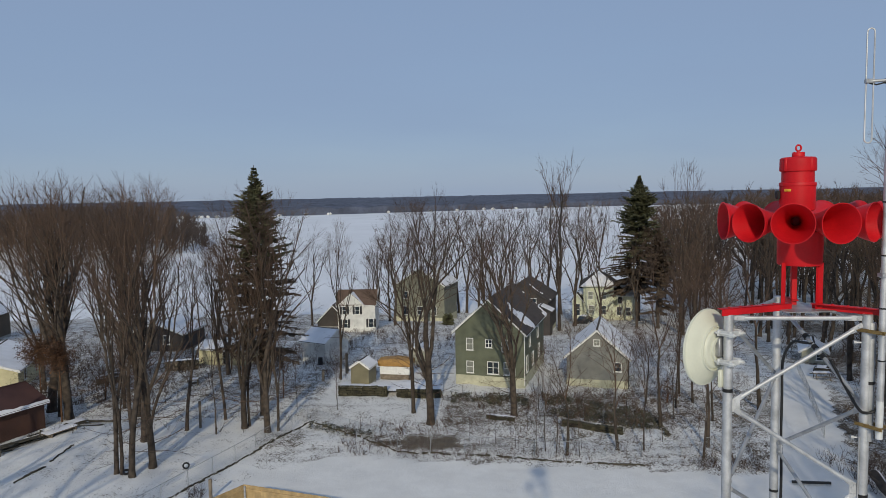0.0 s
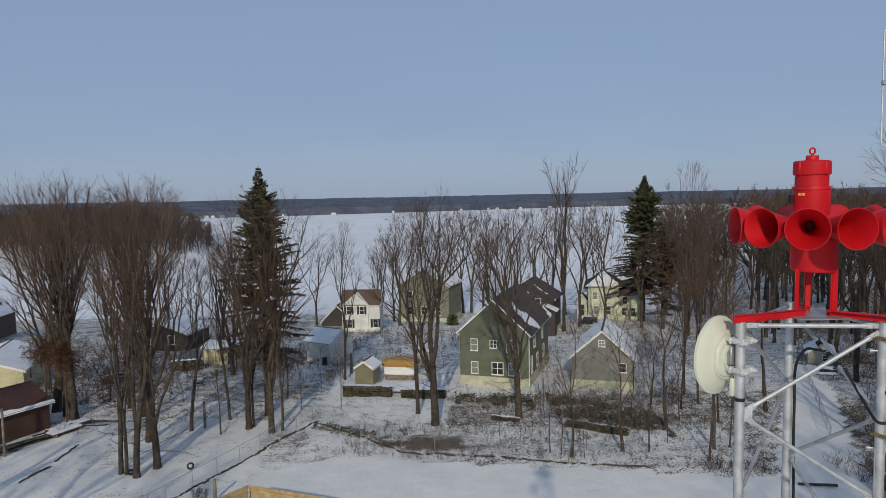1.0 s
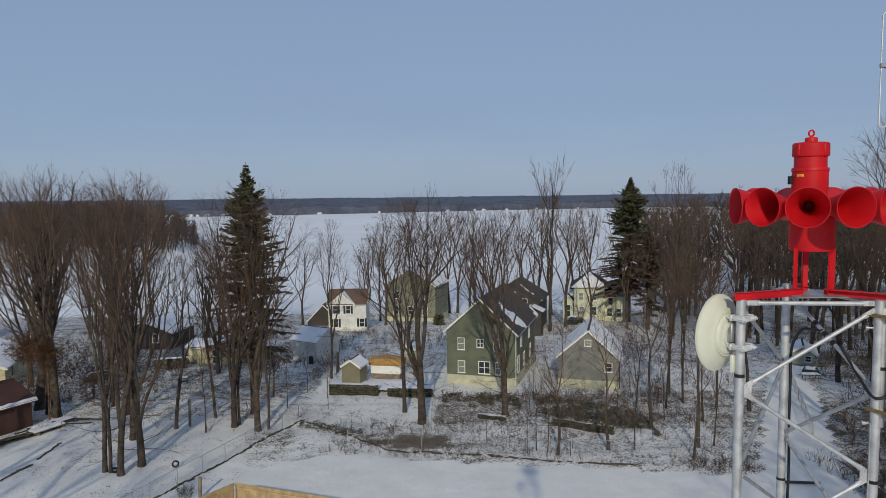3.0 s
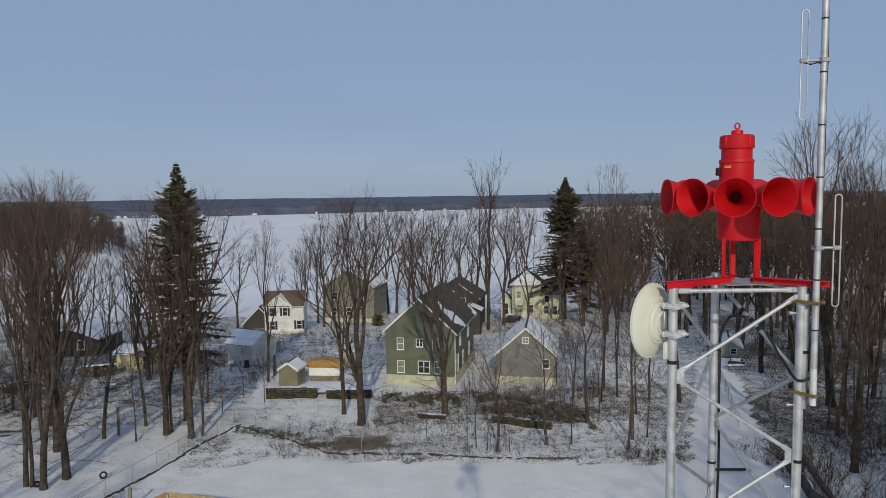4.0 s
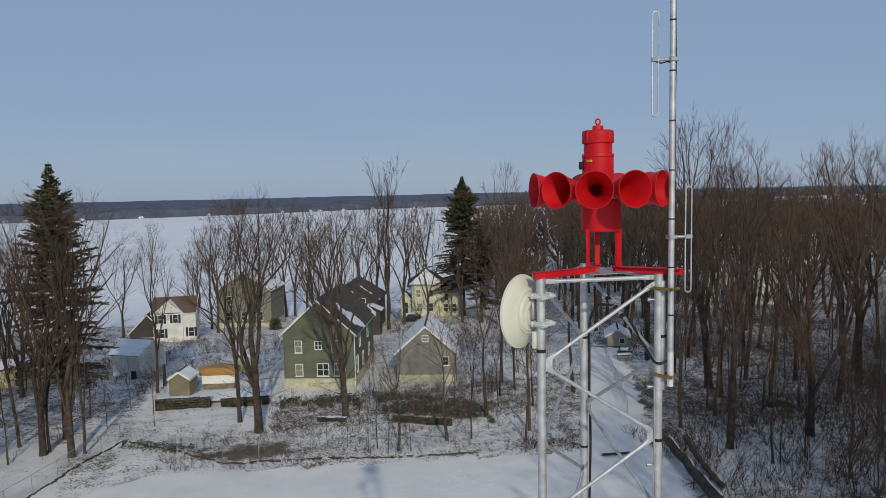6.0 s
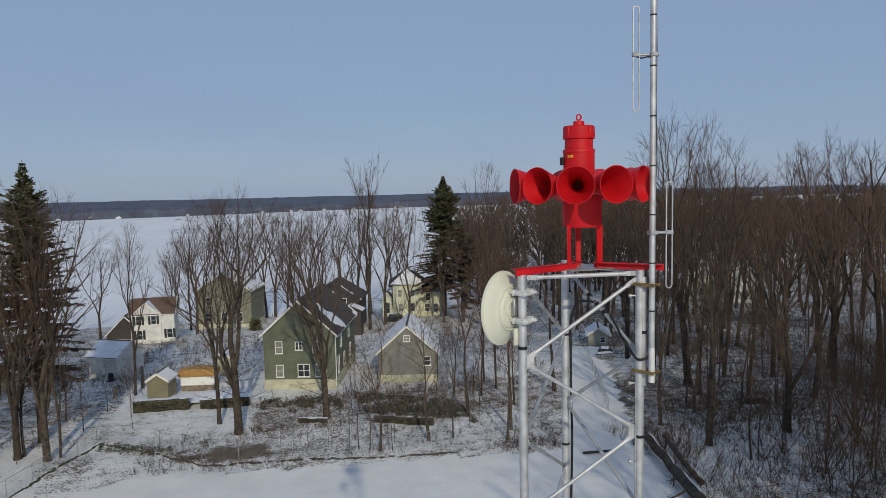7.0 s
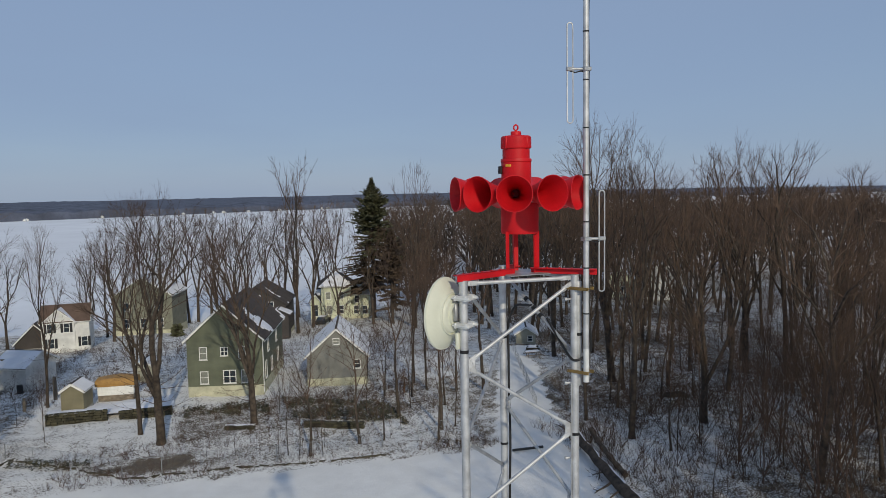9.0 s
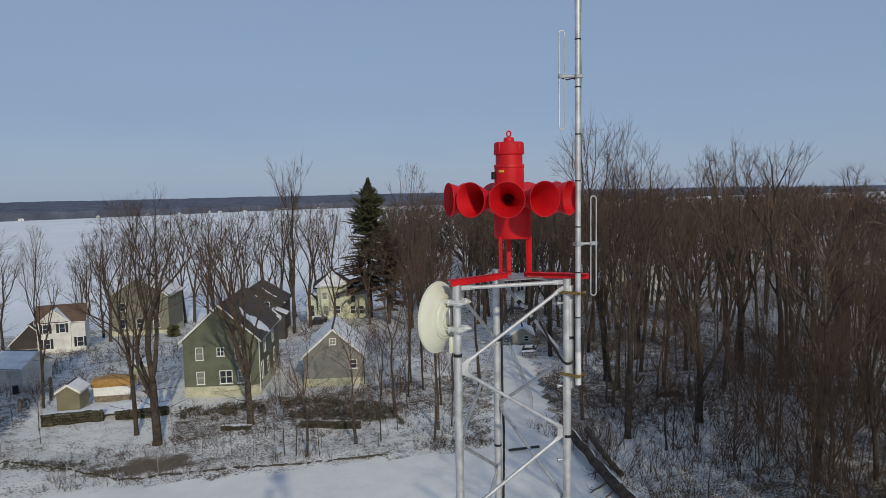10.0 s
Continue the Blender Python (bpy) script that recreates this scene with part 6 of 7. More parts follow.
# the terrace behind the shed walls
terr = Geo()
tx, ty = np.linspace(-10.4, 0.4, 30), np.linspace(67.65, 72.5, 16)
for y in ty:
    for x in tx:
        e = min(1, (72.5 - y) / 2.5)
        terr.v.append((x, y + 0.10 * noise.noise(Vector((x, y, 3))) + (-0.115 * (x + 10.4) if y < 67.9 else 0), 0.42 * e + 0.10 * noise.noise(Vector((x * 0.9, y * 0.9, 6)))))
terr.f = [(j * 30 + i, j * 30 + i + 1, (j + 1) * 30 + i + 1, (j + 1) * 30 + i) for j in range(15) for i in range(29)]
solid("terrace", terr, M_SNOW, "snow-covered garden terrace behind low walls", "ground", kind="structure")


def build_camper():
    m, w = frame_of((-6.5, 72.9), (-3.2, 72.2), 0.1)
    t = thing("camper_trailer", m, "white camper trailer under a faded orange tarpaulin", "trailer")
    part("body", Geo().box(w / 2, 1.0, 0.95, w, 2.0, 0.95, None, 0.06), M_TRIM, t, "dirty white trailer body")
    part("skirt", Geo().box(w / 2, 1.0, 0.22, w - 0.1, 1.9, 0.62, None, 0.03), M_WOOD, t)
    g = Geo()
    n = 14
    for i in range(n + 1):
        x = -0.15 + (w + 0.3) * i / n
        top = 2.0 + 0.22 * math.sin(math.pi * i / n)
        for y, z in ((-0.10, 1.42), (-0.12, 1.8), (0.05, top - 0.05), (1.0, top + 0.12), (2.0, top - 0.1), (2.12, 1.45)):
            g.v.append((x, y + 0.03 * noise.noise(Vector((x * 2, z * 2, 1))), z + 0.04 * noise.noise(Vector((x * 2.5, y * 2.5, 2)))))
    for i in range(n):
        for j in range(5):
            g.f.append((i * 6 + j, (i + 1) * 6 + j, (i + 1) * 6 + j + 1, i * 6 + j + 1))
    g.f.append(tuple(range(5, -1, -1)))
    g.f.append(tuple(n * 6 + j for j in range(6)))
    part("tarpaulin", g, M_ORANGE, t, "faded orange tarpaulin stretched over the top")


build_camper()


def build_tyre(x, y, tilt, turn, label):
    t = thing("tyre", pose(x, y, ground_z(x, y) + 0.25, 0, 0, turn) @ Matrix.Rotation(radians(tilt), 4, "X"), label, "tyre", "old tyres")
    part("rubber", Geo().lathe([(0.15, -0.07), (0.21, -0.09), (0.25, -0.075), (0.265, -0.035), (0.265, 0.035), (0.25, 0.075), (0.21, 0.09), (0.15, 0.07), (0.145, 0), (0.15, -0.07)], 28), M_RUBBER, t)


build_tyre(-19.0, 49.3, 78, 15, "old black tyre standing in the snow as a swing")
build_tyre(-23.0, 48.3, 25, 40, "old black tyre leaning at a tree foot")


def build_post(x, y, h, r, label, name="wooden_post"):
    z = ground_z(x, y)
    return solid(name, Geo().tube([(x, y, z - 0.3), (x + 0.02, y, z + h * 0.5), (x + 0.03, y, z + h - 0.03), (x + 0.03, y, z + h)], [r * 1.05, r, r * 0.97, r * 0.85], 10), M_WOOD, label, "post")


build_post(-21.0, 58.2, 2.4, 0.11, "short dead trunk stub standing in the snow")
build_post(-15.4, 43.9, 1.5, 0.12, "weathered wooden gate post at the chain-link fence")
build_post(-10.5, 76.0, 2.3, 0.17, "dark wooden post behind the garden shed")
build_post(-35.0, 52.6, 3.9, 0.10, "weathered wooden post before the brown workshop")


def build_pole(x, y, h):
    z = ground_z(x, y)
    t = thing("utility_pole", pose(x, y, z), "weathered wooden utility pole beside the workshop", "pole")
    part("shaft", Geo().tube([(0, 0, -0.4), (0, 0, h)], [0.15, 0.11], 12), M_WOOD, t)
    part("meter_box", Geo().box(0.0, -0.2, 2.3, 0.3, 0.18, 0.5, None, 0.02), M_STEELDULL, t, "grey meter box")


build_pole(-36.5, 48.2, 8.2)


def build_barrel(x, y):
    t = thing("barrel", pose(x, y, ground_z(x, y)), "dark steel drum standing in the snow", "barrel")
    part("drum", Geo().lathe([(0.001, 0), (0.28, 0), (0.29, 0.03), (0.285, 0.30), (0.295, 0.31), (0.285, 0.33), (0.285, 0.58), (0.295, 0.60), (0.285, 0.62), (0.29, 0.88), (0.27, 0.88), (0.265, 0.85), (0.001, 0.85)], 20), M_SHUTTER, t)


build_barrel(-14.4, 81.2)


def build_bench_stack(x, y, turn):
    """Snow-covered timber lying on bearers."""
    t = thing("timber_stack", pose(x, y, ground_z(x, y), 0, 0, turn), "snow-topped stack of dark boards by the workshop", "timber", "timber stacks")
    for k in range(3):
        part("board", Geo().box(0, -0.5 + k * 0.5, 0.34, 3.0, 0.36, 0.07, None, 0.01), M_WOOD, t)
    for k in (-1.1, 1.1):
        part("bearer", Geo().box(k, 0, 0.15, 0.12, 1.4, 0.30, None, 0.01), M_WOOD, t)
    g = Geo()
    for i in range(13):
        for j in range(5):
            e = 1 if 0 < i < 12 and 0 < j < 4 else 0
            g.v.append((-1.45 + 2.9 * i / 12, -0.65 + 1.3 * j / 4, 0.375 + e * (0.10 + 0.05 * noise.noise(Vector((i * 0.5, j * 0.7, x))))))
    g.f = [(i * 5 + j, (i + 1) * 5 + j, (i + 1) * 5 + j + 1, i * 5 + j + 1) for i in range(12) for j in range(4)]
    part("snow", g, M_SNOW, t, "snow on the boards")


build_bench_stack(-33.2, 58.0, 62)


def build_lumber(x, y, turn, n, seed):
    """A loose heap of old dark boards."""
    rng = random.Random(seed)
    t = thing("lumber_heap", pose(x, y, ground_z(x, y), 0, 0, turn), "loose heap of dark weathered boards in the snow", "timber", "timber stacks")
    for k in range(n):
        q = pose(rng.uniform(-0.9, 0.9), rng.uniform(-0.5, 0.5), 0.06 + 0.045 * k, rng.uniform(-5, 5), rng.uniform(-4, 4), rng.uniform(-24, 24))
        part("board", Geo().box(0, 0, 0, rng.uniform(1.6, 3.4), rng.uniform(0.12, 0.28), 0.05, q, 0.006), M_STONE, t, smooth=False)


build_lumber(-34.6, 55.6, 62, 9, 1)
build_lumber(-35.4, 53.4, 50, 8, 2)
build_lumber(-34.0, 57.0, 70, 6, 3)
build_lumber(-31.0, 60.0, 20, 4, 4)
slab_m = pose(-36.4, 50.0, 0, 0, 0, 62)
slab = thing("concrete_block", slab_m, "snow-capped dark stone block by the workshop", "block")
part("block", Geo().box(0, 0, 0.25, 3.0, 1.4, 0.6, None, 0.04), M_STONE, slab, smooth=False)
part("snow_cap", Geo().box(0, 0, 0.6, 2.9, 1.3, 0.12, None, 0.05), M_SNOW, slab, "snow on the block")


def build_log():
    t = thing("fallen_log", Matrix.Identity(4), "thick fallen log with patches of snow along its top", "log")
    rng = random.Random(17)
    line = smooth_path([(26.2, 31.5, 0.42), (27.0, 35.5, 0.55), (28.0, 39.5, 0.72), (29.0, 43.6, 0.95)])
    rad = [0.40 - 0.005 * i + 0.06 * noise.noise(Vector((i * 0.6, 3, 1))) for i in range(len(line))]
    line = [p + Vector((0.10 * noise.noise(Vector((i * 0.5, 0, 4))), 0, 0.08 * noise.noise(Vector((i * 0.5, 5, 4))))) for i, p in enumerate(line)]
    part("trunk", Geo().tube(line, rad, 11), M_BARK, t)
    for k, (u, a, ln, r) in enumerate(((0.30, 200, 1.5, 0.09), (0.42, 215, 1.9, 0.11), (0.50, 190, 1.2, 0.07), (0.66, 230, 2.2, 0.10), (0.80, 60, 1.8, 0.08), (0.88, 110, 2.4, 0.07), (0.95, 20, 1.6, 0.08), (0.97, 165, 2.1, 0.07))):
        p = line[int(u * (len(line) - 1))]
        d = Vector((math.cos(radians(a)), math.sin(radians(a)), -0.30 if a > 180 else 0.55)).normalized()
        g = Geo()
        pts, dirs, rr = limb(g, rng, p, d, ln, r, 6, 5, 0.0, 0.22, 0.3)
        for q in range(6):
            c, e, cr = along(pts, dirs, rr, rng.uniform(0.3, 0.98))
            spray(g, c, off(rng, e, 0.7, rng.uniform(0, 6.283)), rng.uniform(0.4, 0.9), 0.014, rng, 3)
        part("branch_stub", g, M_BARK, t)
    # snow lies in broken stretches
    for a, b, wide in ((0, 4, 1.0), (5, 9, 0.8), (11, 13, 0.6), (14, 18, 0.9)):
        g = Geo()
        rows = min(b, len(line) - 1) - a + 1
        for i in range(a, a + rows):
            end = 0.35 if i in (a, a + rows - 1) else 1.0
            p, r = line[i], rad[i]
            for ang in (68, 48, 26, 4):
                q = radians(80 - (80 - ang) * wide * end)
                lift = 1.02 + (0.10 if ang in (48, 26) else 0) * end
                g.v.append((p.x + r * math.cos(q) * lift, p.y, p.z + r * math.sin(q) * lift + 0.01))
        g.f = [(i * 4 + j, i * 4 + j + 1, (i + 1) * 4 + j + 1, (i + 1) * 4 + j) for i in range(rows - 1) for j in range(3)]
        part("snow", g, M_SNOW, t, "snow patch on the log")


build_log()
side_log = [(28.9, 37.2, 0.15), (29.4, 39.5, 0.35), (30.1, 42.0, 0.60), (30.7, 44.0, 0.9)]
solid("broken_log", Geo().tube(smooth_path(side_log), [0.20 + 0.04 * math.sin(i * 2.1) for i in range(19)], 9), M_BARK, "broken dark log leaning beside the fallen trunk", "log")
bar = Geo().box(0, 0, 0, 2.5, 0.16, 0.16, Matrix.Translation((25.2, 44.3, 0.16)) @ Matrix.Rotation(radians(-8), 4, "Z"), 0.02)
solid("barrier_beam", bar, M_SHUTTER, "dark timber beam lying across the lane mouth", "beam", smooth=False)


def build_enclosure():
    """The plank enclosure whose far corner shows over the field."""
    t = thing("plank_enclosure", Matrix.Identity(4), "tan plank fence enclosure with its boards nailed to rails", "fence")
    c = Vector((-12.5, 41.8))
    for d, n in ((Vector((0.937, -0.350)), 42), (Vector((-0.60, -0.80)), 16)):
        ang = math.atan2(d.y, d.x)
        for k in range(n):
            p = c + d * (0.11 + 0.205 * k)
            part("board", Geo().box(p.x, p.y, 1.0, 0.198, 0.025, 2.0 + 0.02 * math.sin(k * 2.3), Matrix.Translation((p.x, p.y, 0)) @ Matrix.Rotation(ang, 4, "Z") @ Matrix.Translation((-p.x, -p.y, 0)), 0), M_PLANK, t, smooth=False)
        for z in (0.4, 1.72):
            e = c + d * (0.205 * n / 2)
            part("rail", Geo().box(e.x, e.y, z, 0.205 * n - 0.2, 0.13, 0.09, Matrix.Translation((e.x, e.y, 0)) @ Matrix.Rotation(ang, 4, "Z") @ Matrix.Translation((-e.x, -e.y, 0))), M_PLANK, t, smooth=False)
    part("corner_post", Geo().box(c.x + 0.08, c.y - 0.16, 0.95, 0.12, 0.12, 2.0, None, 0.01), M_STEELDULL, t, "grey corner post")


build_enclosure()


# ---- things along the lane and round the houses ----
chain_fence("thin chain-link fence along the snowy lane", [(39.6, 73.4), (35.2, 62.8), (30.9, 52.8)], 1.1, 2.8)


def build_picnic_table(x, y, turn):
    t = thing("picnic_table", pose(x, y, ground_z(x, y), 0, 0, turn), "weathered picnic table with snow on its top, beside the cabin", "table")
    part("tabletop", Geo().box(0, 0, 0.72, 1.9, 0.75, 0.05, None, 0.01), M_WOOD, t)
    for s in (-1, 1):
        part("bench_seat", Geo().box(0, s * 0.66, 0.43, 1.9, 0.26, 0.05, None, 0.01), M_WOOD, t)
        for e in (-0.65, 0.65):
            part("leg", Geo().tube([(e, s * 0.55, -0.05), (e, s * 0.2, 0.70)], 0.05, 4), M_WOOD, t, smooth=False)
    g = Geo()
    for i in range(9):
        for j in range(5):
            edge = 0 if i in (0, 8) or j in (0, 4) else 1
            g.v.append((-0.93 + 1.86 * i / 8, -0.36 + 0.72 * j / 4, 0.748 + edge * (0.12 + 0.03 * noise.noise(Vector((i * 0.7, j, 2))))))
    g.f = [(i * 5 + j, (i + 1) * 5 + j, (i + 1) * 5 + j + 1, i * 5 + j + 1) for i in range(8) for j in range(4)]
    part("snow", g, M_SNOW, t, "snow on the tabletop")


build_picnic_table(40.2, 69.6, -8)


def build_heap(x, y, turn, size, label, name="covered_heap", under=M_STONE, cover=M_SNOW):
    """Something low and lumpy with snow over it."""
    t = thing(name, pose(x, y, ground_z(x, y), 0, 0, turn), label, "heap", "snowy heaps")
    lx, ly, lz = size
    for nm, m, k, z0 in (("base", under, 1.0, -0.1), ("snow", cover, 0.86, lz * 0.55)):
        g = Geo()
        for i in range(15):
            for j in range(9):
                u, v = i / 14 * 2 - 1, j / 8 * 2 - 1
                h = max(0.0, 1 - abs(u) ** 4) * max(0.0, 1 - abs(v) ** 3)
                top = lz * (0.75 + 0.25 * noise.noise(Vector((u * 1.7, v * 1.7, x)))) * h ** 0.5
                g.v.append((u * lx / 2 * k, v * ly / 2 * k, (top if nm == "base" else max(z0 * (1 if h > 0.2 else 0.6), top + 0.05) if h > 0 else z0) if h > 0 else z0))
        g.f = [(i * 9 + j, (i + 1) * 9 + j, (i + 1) * 9 + j + 1, i * 9 + j + 1) for i in range(14) for j in range(8)]
        part(nm, g, m, t, "snow over the heap" if nm == "snow" else "")


build_heap(41.6, 72.0, -20, (1.7, 1.2, 0.9), "snow-covered barrow beside the pale cabin")
build_heap(-36.5, 74.5, 30, (3.2, 1.8, 1.0), "snow-dusted brush heap behind the yellow house")
build_heap(44.6, 50.0, -30, (2.4, 0.9, 0.5), "dark heap of rotting logs in the woods", cover=M_BARK)


def build_woodpile(x, y, turn, columns, rows, label):
    """Round logs stacked in a row, ends to the front, with snow on top."""
    t = thing("woodpile", pose(x, y, ground_z(x, y), 0, 0, turn), label, "firewood")
    rng = random.Random(int(columns * 7 + x))
    for r in range(rows):
        for c in range(columns):
            q = 0.13 + rng.uniform(-0.025, 0.02)
            cx, cz = -columns * 0.135 + 0.27 * c + (0.135 if r % 2 else 0), 0.12 + 0.235 * r
            part("log", Geo().tube([(cx, -0.30 + rng.uniform(-0.06, 0.06), cz), (cx, 0.30 + rng.uniform(-0.06, 0.06), cz)], q, 8), M_STONE if rng.random() < 0.6 else M_WOOD, t, smooth=False)
    g = Geo()
    n = columns + 1
    for i in range(n):
        for j in range(4):
            edge = 0 if j in (0, 3) or i in (0, n - 1) else 1
            g.v.append((-columns * 0.135 + 0.27 * i, -0.34 + 0.23 * j, 0.12 + 0.235 * rows + edge * (0.08 + 0.06 * noise.noise(Vector((i * 0.6, j, x))))))
    g.f = [(i * 4 + j, (i + 1) * 4 + j, (i + 1) * 4 + j + 1, i * 4 + j + 1) for i in range(n - 1) for j in range(3)]
    part("snow", g, M_SNOW, t, "snow on the stacked logs")


build_woodpile(-30.4, 79.4, 14, 14, 5, "dark firewood stack with a snowy top by the yellow outbuilding")


def build_side_table(x, y, turn):
    t = thing("garden_table", pose(x, y, ground_z(x, y), 0, 0, turn), "small dark wooden table standing in the snowy yard", "table")
    part("tabletop", Geo().box(0, 0, 0.62, 1.1, 0.7, 0.06, None, 0.01), M_WOOD, t)
    for a in (-0.45, 0.45):
        for b in (-0.26, 0.26):
            part("leg", Geo().box(a, b, 0.28, 0.08, 0.08, 0.66, None, 0.008), M_STONE, t, smooth=False)
    part("shelf", Geo().box(0, 0, 0.22, 0.95, 0.55, 0.04, None, 0.006), M_STONE, t)
    part("snow", Geo().box(0, 0, 0.70, 1.0, 0.6, 0.10, None, 0.04), M_SNOW, t, "snow on the table")


build_side_table(-26.5, 72.0, 12)


def build_car(x, y, turn):
    t = thing("car", pose(x, y, ground_z(x, y), 0, 0, turn), "dark parked car with snow on its roof beside the pale house", "car")
    body = Geo()
    prof = ((-2.1, 0.35), (-2.15, 0.75), (-1.95, 0.92), (-1.2, 0.98), (1.05, 0.98), (1.95, 0.86), (2.15, 0.68), (2.12, 0.35))
    for s, k in ((-0.84, 1.0), (0.84, 1.0)):
        body.v.extend((a * k, s, b) for a, b in prof)
    n = len(prof)
    body.f = [tuple(range(n)), tuple(range(2 * n - 1, n - 1, -1))] + [(i, i + n, (i + 1) % n + n, (i + 1) % n) for i in range(n)]
    part("body", body, M_SHUTTER, t, smooth=False)
    cab = Geo()
    prof = ((-1.7, 0.97), (-1.2, 1.42), (0.25, 1.45), (1.0, 0.97))
    for s in (-1, 1):
        cab.v.extend((a, s * (0.78 if b < 1 else 0.62), b) for a, b in prof)
    cab.f = [(0, 1, 2, 3), (7, 6, 5, 4)] + [(i, i + 4, (i + 1) % 4 + 4, (i + 1) % 4) for i in range(4)]
    part("cabin", cab, M_GLASS, t, "dark glazed cabin", smooth=False)
    part("snow", Geo().box(-0.45, 0, 1.47, 1.4, 1.15, 0.08, None, 0.03), M_SNOW, t, "snow on the roof")
    for a in (-1.3, 1.35):
        for s in (-0.8, 0.8):
            w = part("wheel", Geo().lathe([(0.12, -0.1), (0.29, -0.1), (0.32, -0.06), (0.32, 0.06), (0.29, 0.1), (0.12, 0.1)], 16, Matrix.Translation((a, s, 0.31)) @ Matrix.Rotation(math.pi / 2, 4, "X")), M_RUBBER, t)
            part("rim", Geo().lathe([(0.001, -0.08), (0.17, -0.09), (0.17, 0.09), (0.001, 0.08)], 12, Matrix.Translation((a, s, 0.31)) @ Matrix.Rotation(math.pi / 2, 4, "X")), M_STEELDULL, w)


build_car(26.4, 121.2, 60)
build_conifer("evergreen_bush", 9, 1.75, 123.6, 2.2, 1.0, 0.1, 0.05, 0.0, "small dark cone-shaped evergreen by the lakeside house")
build_post(10.4, 152.0, 3.2, 0.12, "dark mooring post standing at the frozen shore")
build_post(2.3, 144.5, 2.0, 0.14, "dark wooden post near the lakeside house")
build_post(-12.6, 72.4, 1.3, 0.14, "short dark stump beside the garden shed")


# pallets and old ruts by the workshop
def build_pallet(x, y, turn):
    t = thing("pallet", pose(x, y, ground_z(x, y), 0, 0, turn), "snow-topped wooden pallet by the workshop", "pallet", "pallets")
    for k in (-0.5, 0, 0.5):
        part("bearer", Geo().box(0, k, 0.12, 1.9, 0.12, 0.26, None, 0.008), M_STONE, t, smooth=False)
    for k in range(6):
        part("board", Geo().box(-0.85 + 0.34 * k, 0, 0.27, 0.2, 1.2, 0.04, None, 0.006), M_STONE, t, smooth=False)
    g = Geo()
    for i in range(9):
        for j in range(5):
            edge = 0 if i in (0, 8) or j in (0, 4) else 1
            g.v.append((-0.92 + 1.84 * i / 8, -0.58 + 1.16 * j / 4, 0.295 + edge * (0.10 + 0.05 * noise.noise(Vector((i * 0.6, j, x))))))
    g.f = [(i * 5 + j, (i + 1) * 5 + j, (i + 1) * 5 + j + 1, i * 5 + j + 1) for i in range(8) for j in range(4)]
    part("snow", g, M_SNOW, t, "snow on the pallet")


build_pallet(-33.9, 58.4, 62)
build_pallet(-33.2, 60.2, 55)
# thin sunken tubes stand in for the dark ruts
for k, (a, b) in enumerate((((-30.7, 47.4), (-30.15, 50.4)), ((-30.25, 51.3), (-30.4, 54.9)))):
    g = Geo()
    rr = random.Random(k)
    n = 11
    pts = [(a[0] + (b[0] - a[0]) * i / n + rr.uniform(-0.08, 0.08), a[1] + (b[1] - a[1]) * i / n, ground_z(a[0], a[1] + (b[1] - a[1]) * i / n) + 0.05 + rr.uniform(-0.04, 0.03)) for i in range(n + 1)]
    g.tube(pts, [0.05 + rr.uniform(0, 0.05) for i in range(n + 1)], 7)
    solid("fallen_pole", g, M_STONE, "dark broken rut in the snow, built as a half-sunk tube", "pole")


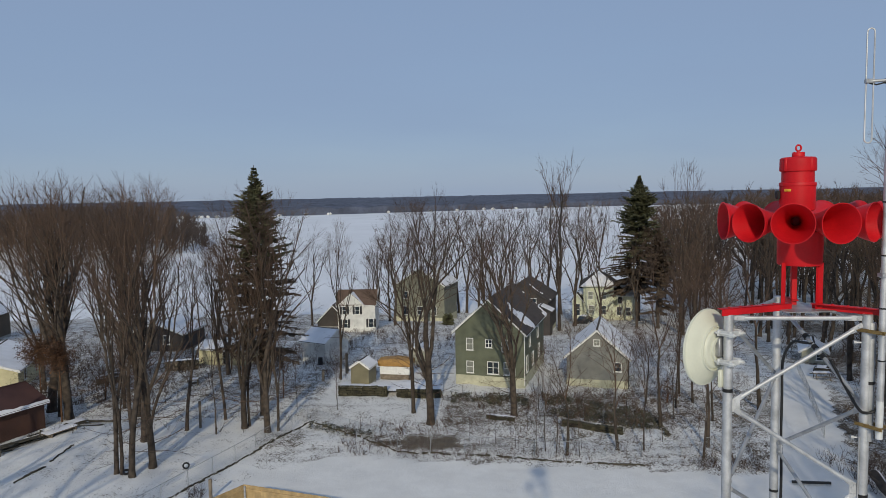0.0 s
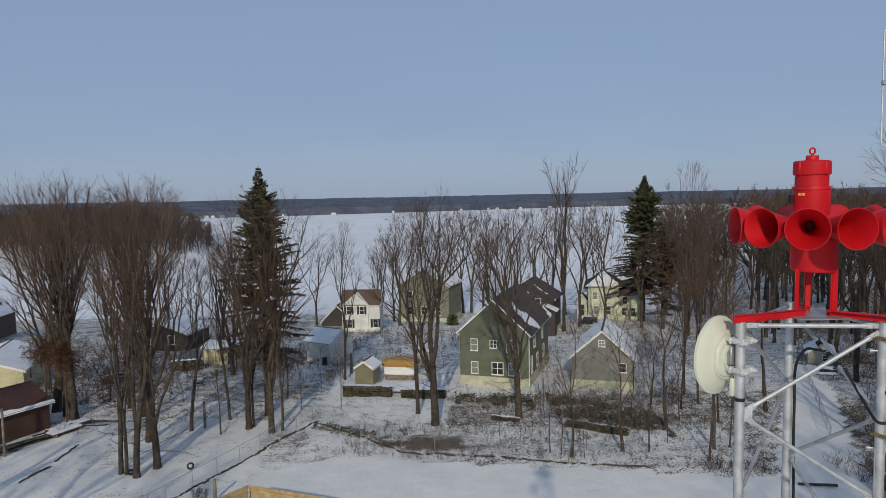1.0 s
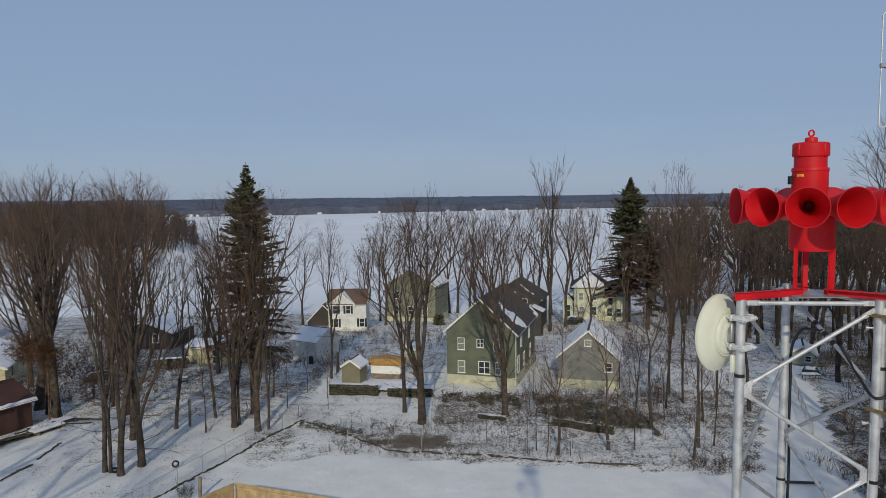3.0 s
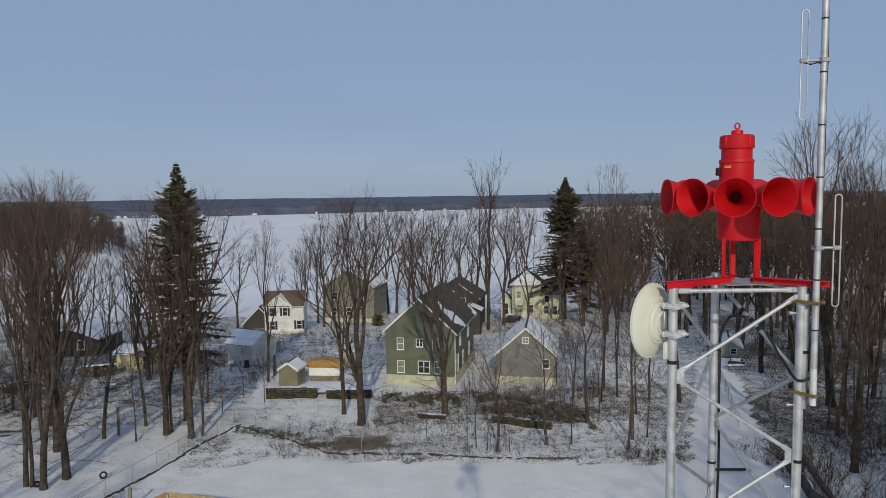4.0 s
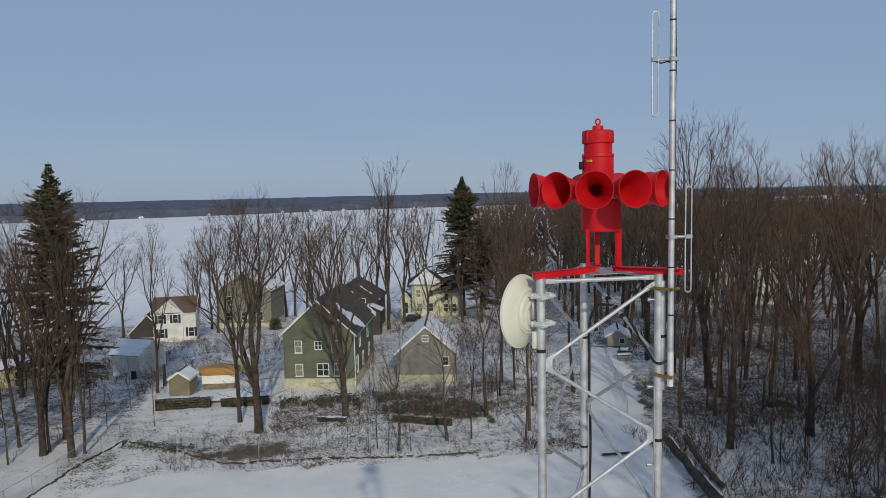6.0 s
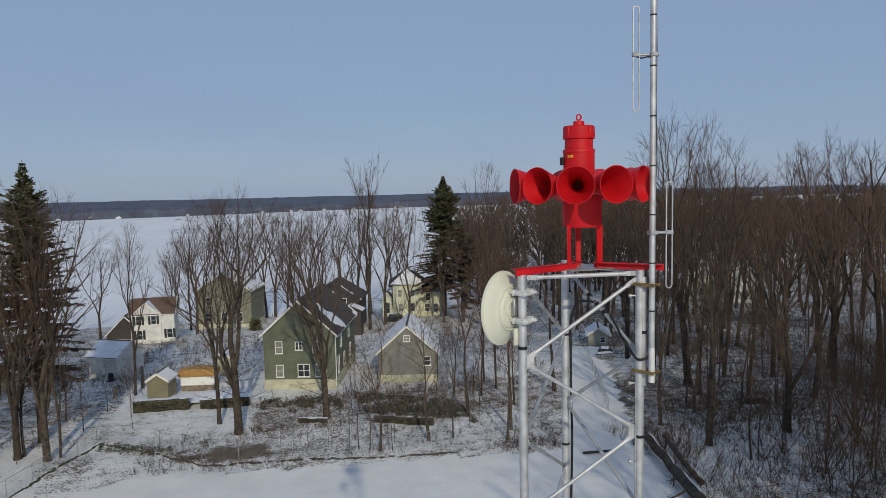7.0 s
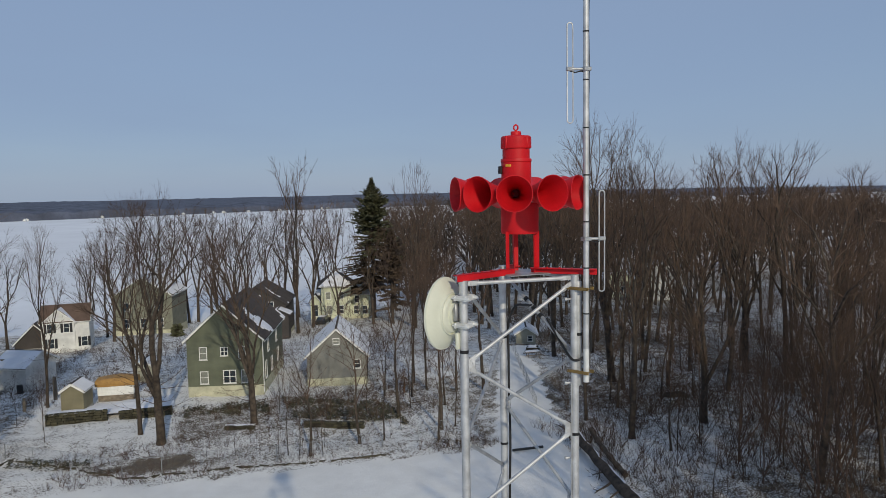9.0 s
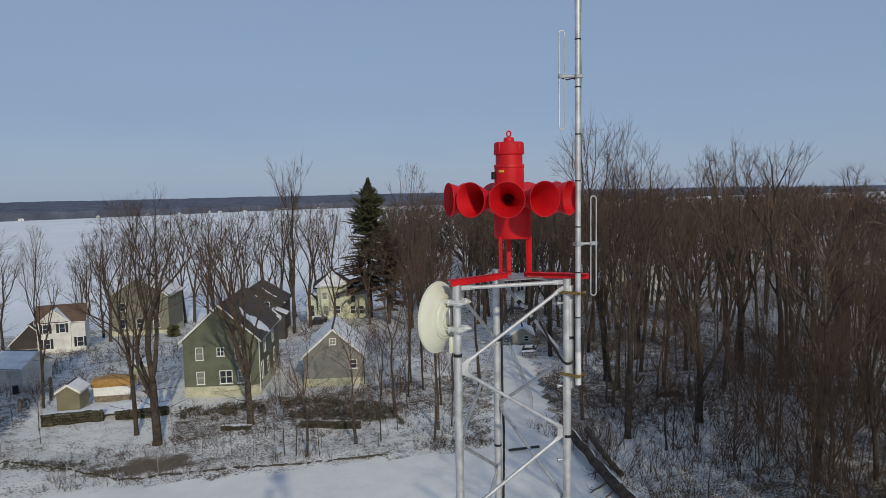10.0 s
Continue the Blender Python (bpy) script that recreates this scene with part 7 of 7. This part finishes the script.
# brown leaves that still hang on a low tree and on limbs of the yard trees
def dead_leaves(label, spots, seed):
    rng = random.Random(seed)
    g = Geo()
    for cx, cy, cz, rx, rz, n in spots:
        z0 = ground_z(cx, cy)
        g.tube([(cx, cy, z0 - 0.1), (cx + 0.1, cy, z0 + cz * 0.6), (cx, cy + 0.1, z0 + cz + rz * 0.6)], [0.09, 0.06, 0.02], 6, caps=False)
        for k in range(n):
            d = Vector((rng.gauss(0, 1), rng.gauss(0, 1), rng.gauss(0, 1))).normalized()
            q = rng.random() ** 0.45
            lump = 1 + 0.45 * noise.noise(d * 1.8 + Vector((cx, cy, cz)))
            c = Vector((cx, cy, z0 + cz)) + Vector((d.x * rx, d.y * rx, d.z * rz)) * q * lump
            if noise.noise(c * 1.4) < -0.25:
                continue
            a, s = rng.uniform(0, 6.28), rng.uniform(0.09, 0.17)
            e = Vector((math.cos(a), math.sin(a), rng.uniform(-1.2, 0.3))).normalized()
            w = e.cross(Vector((0, 0, 1))).normalized() * s * 0.45
            g.add([c, c + e * s * 0.55 + w, c + e * s * 1.2, c + e * s * 0.55 - w], [(0, 1, 2, 3)])
            if k % 6 == 0:
                twig(g, c - d * 0.8, d, 1.0, 0.012, rng, True)
    solid("leafy_oak_brush", g, M_DEADLEAF, label, "shrub", kind="stuff", smooth=False)


dead_leaves("low oak brush that keeps its brown dead leaves", ((-36.2, 60.6, 6.8, 1.7, 1.7, 3400), (-34.2, 60.2, 6.3, 1.5, 1.6, 2600), (-40.0, 69.5, 4.2, 1.6, 1.9, 1400), (-33.8, 67.5, 2.2, 1.6, 1.5, 1000), (-24.5, 79.0, 2.2, 1.8, 1.5, 1100), (-15.6, 66.5, 3.2, 1.2, 1.3, 700), (21.5, 62.5, 1.5, 1.4, 1.2, 500)), 41)


# clipped evergreens before the white house
for k, (x, y, h) in enumerate(((-59.6, 77.6, 3.4), (-58.2, 77.4, 2.9), (-57.0, 78.2, 3.1), (-58.0, 80.0, 2.6), (-61.0, 86.6, 2.8), (-61.6, 78.0, 3.2))):
    build_conifer("evergreen_shrub", 60 + k, x, y, h, 0.75, 0.05, 0.03, 0.0, "narrow dark evergreen shrub beside the white house")


gable_house("point_house", "small white house at the foot of the woods on the point", (-246.0, 338.0), (-240.0, 340.0), 7, -5.6, 2.8, 4.6, M_WHITE, M_SHINGLE, (0.95, 0.95), seed=41.0, floor_dip=2.0, corner=False)
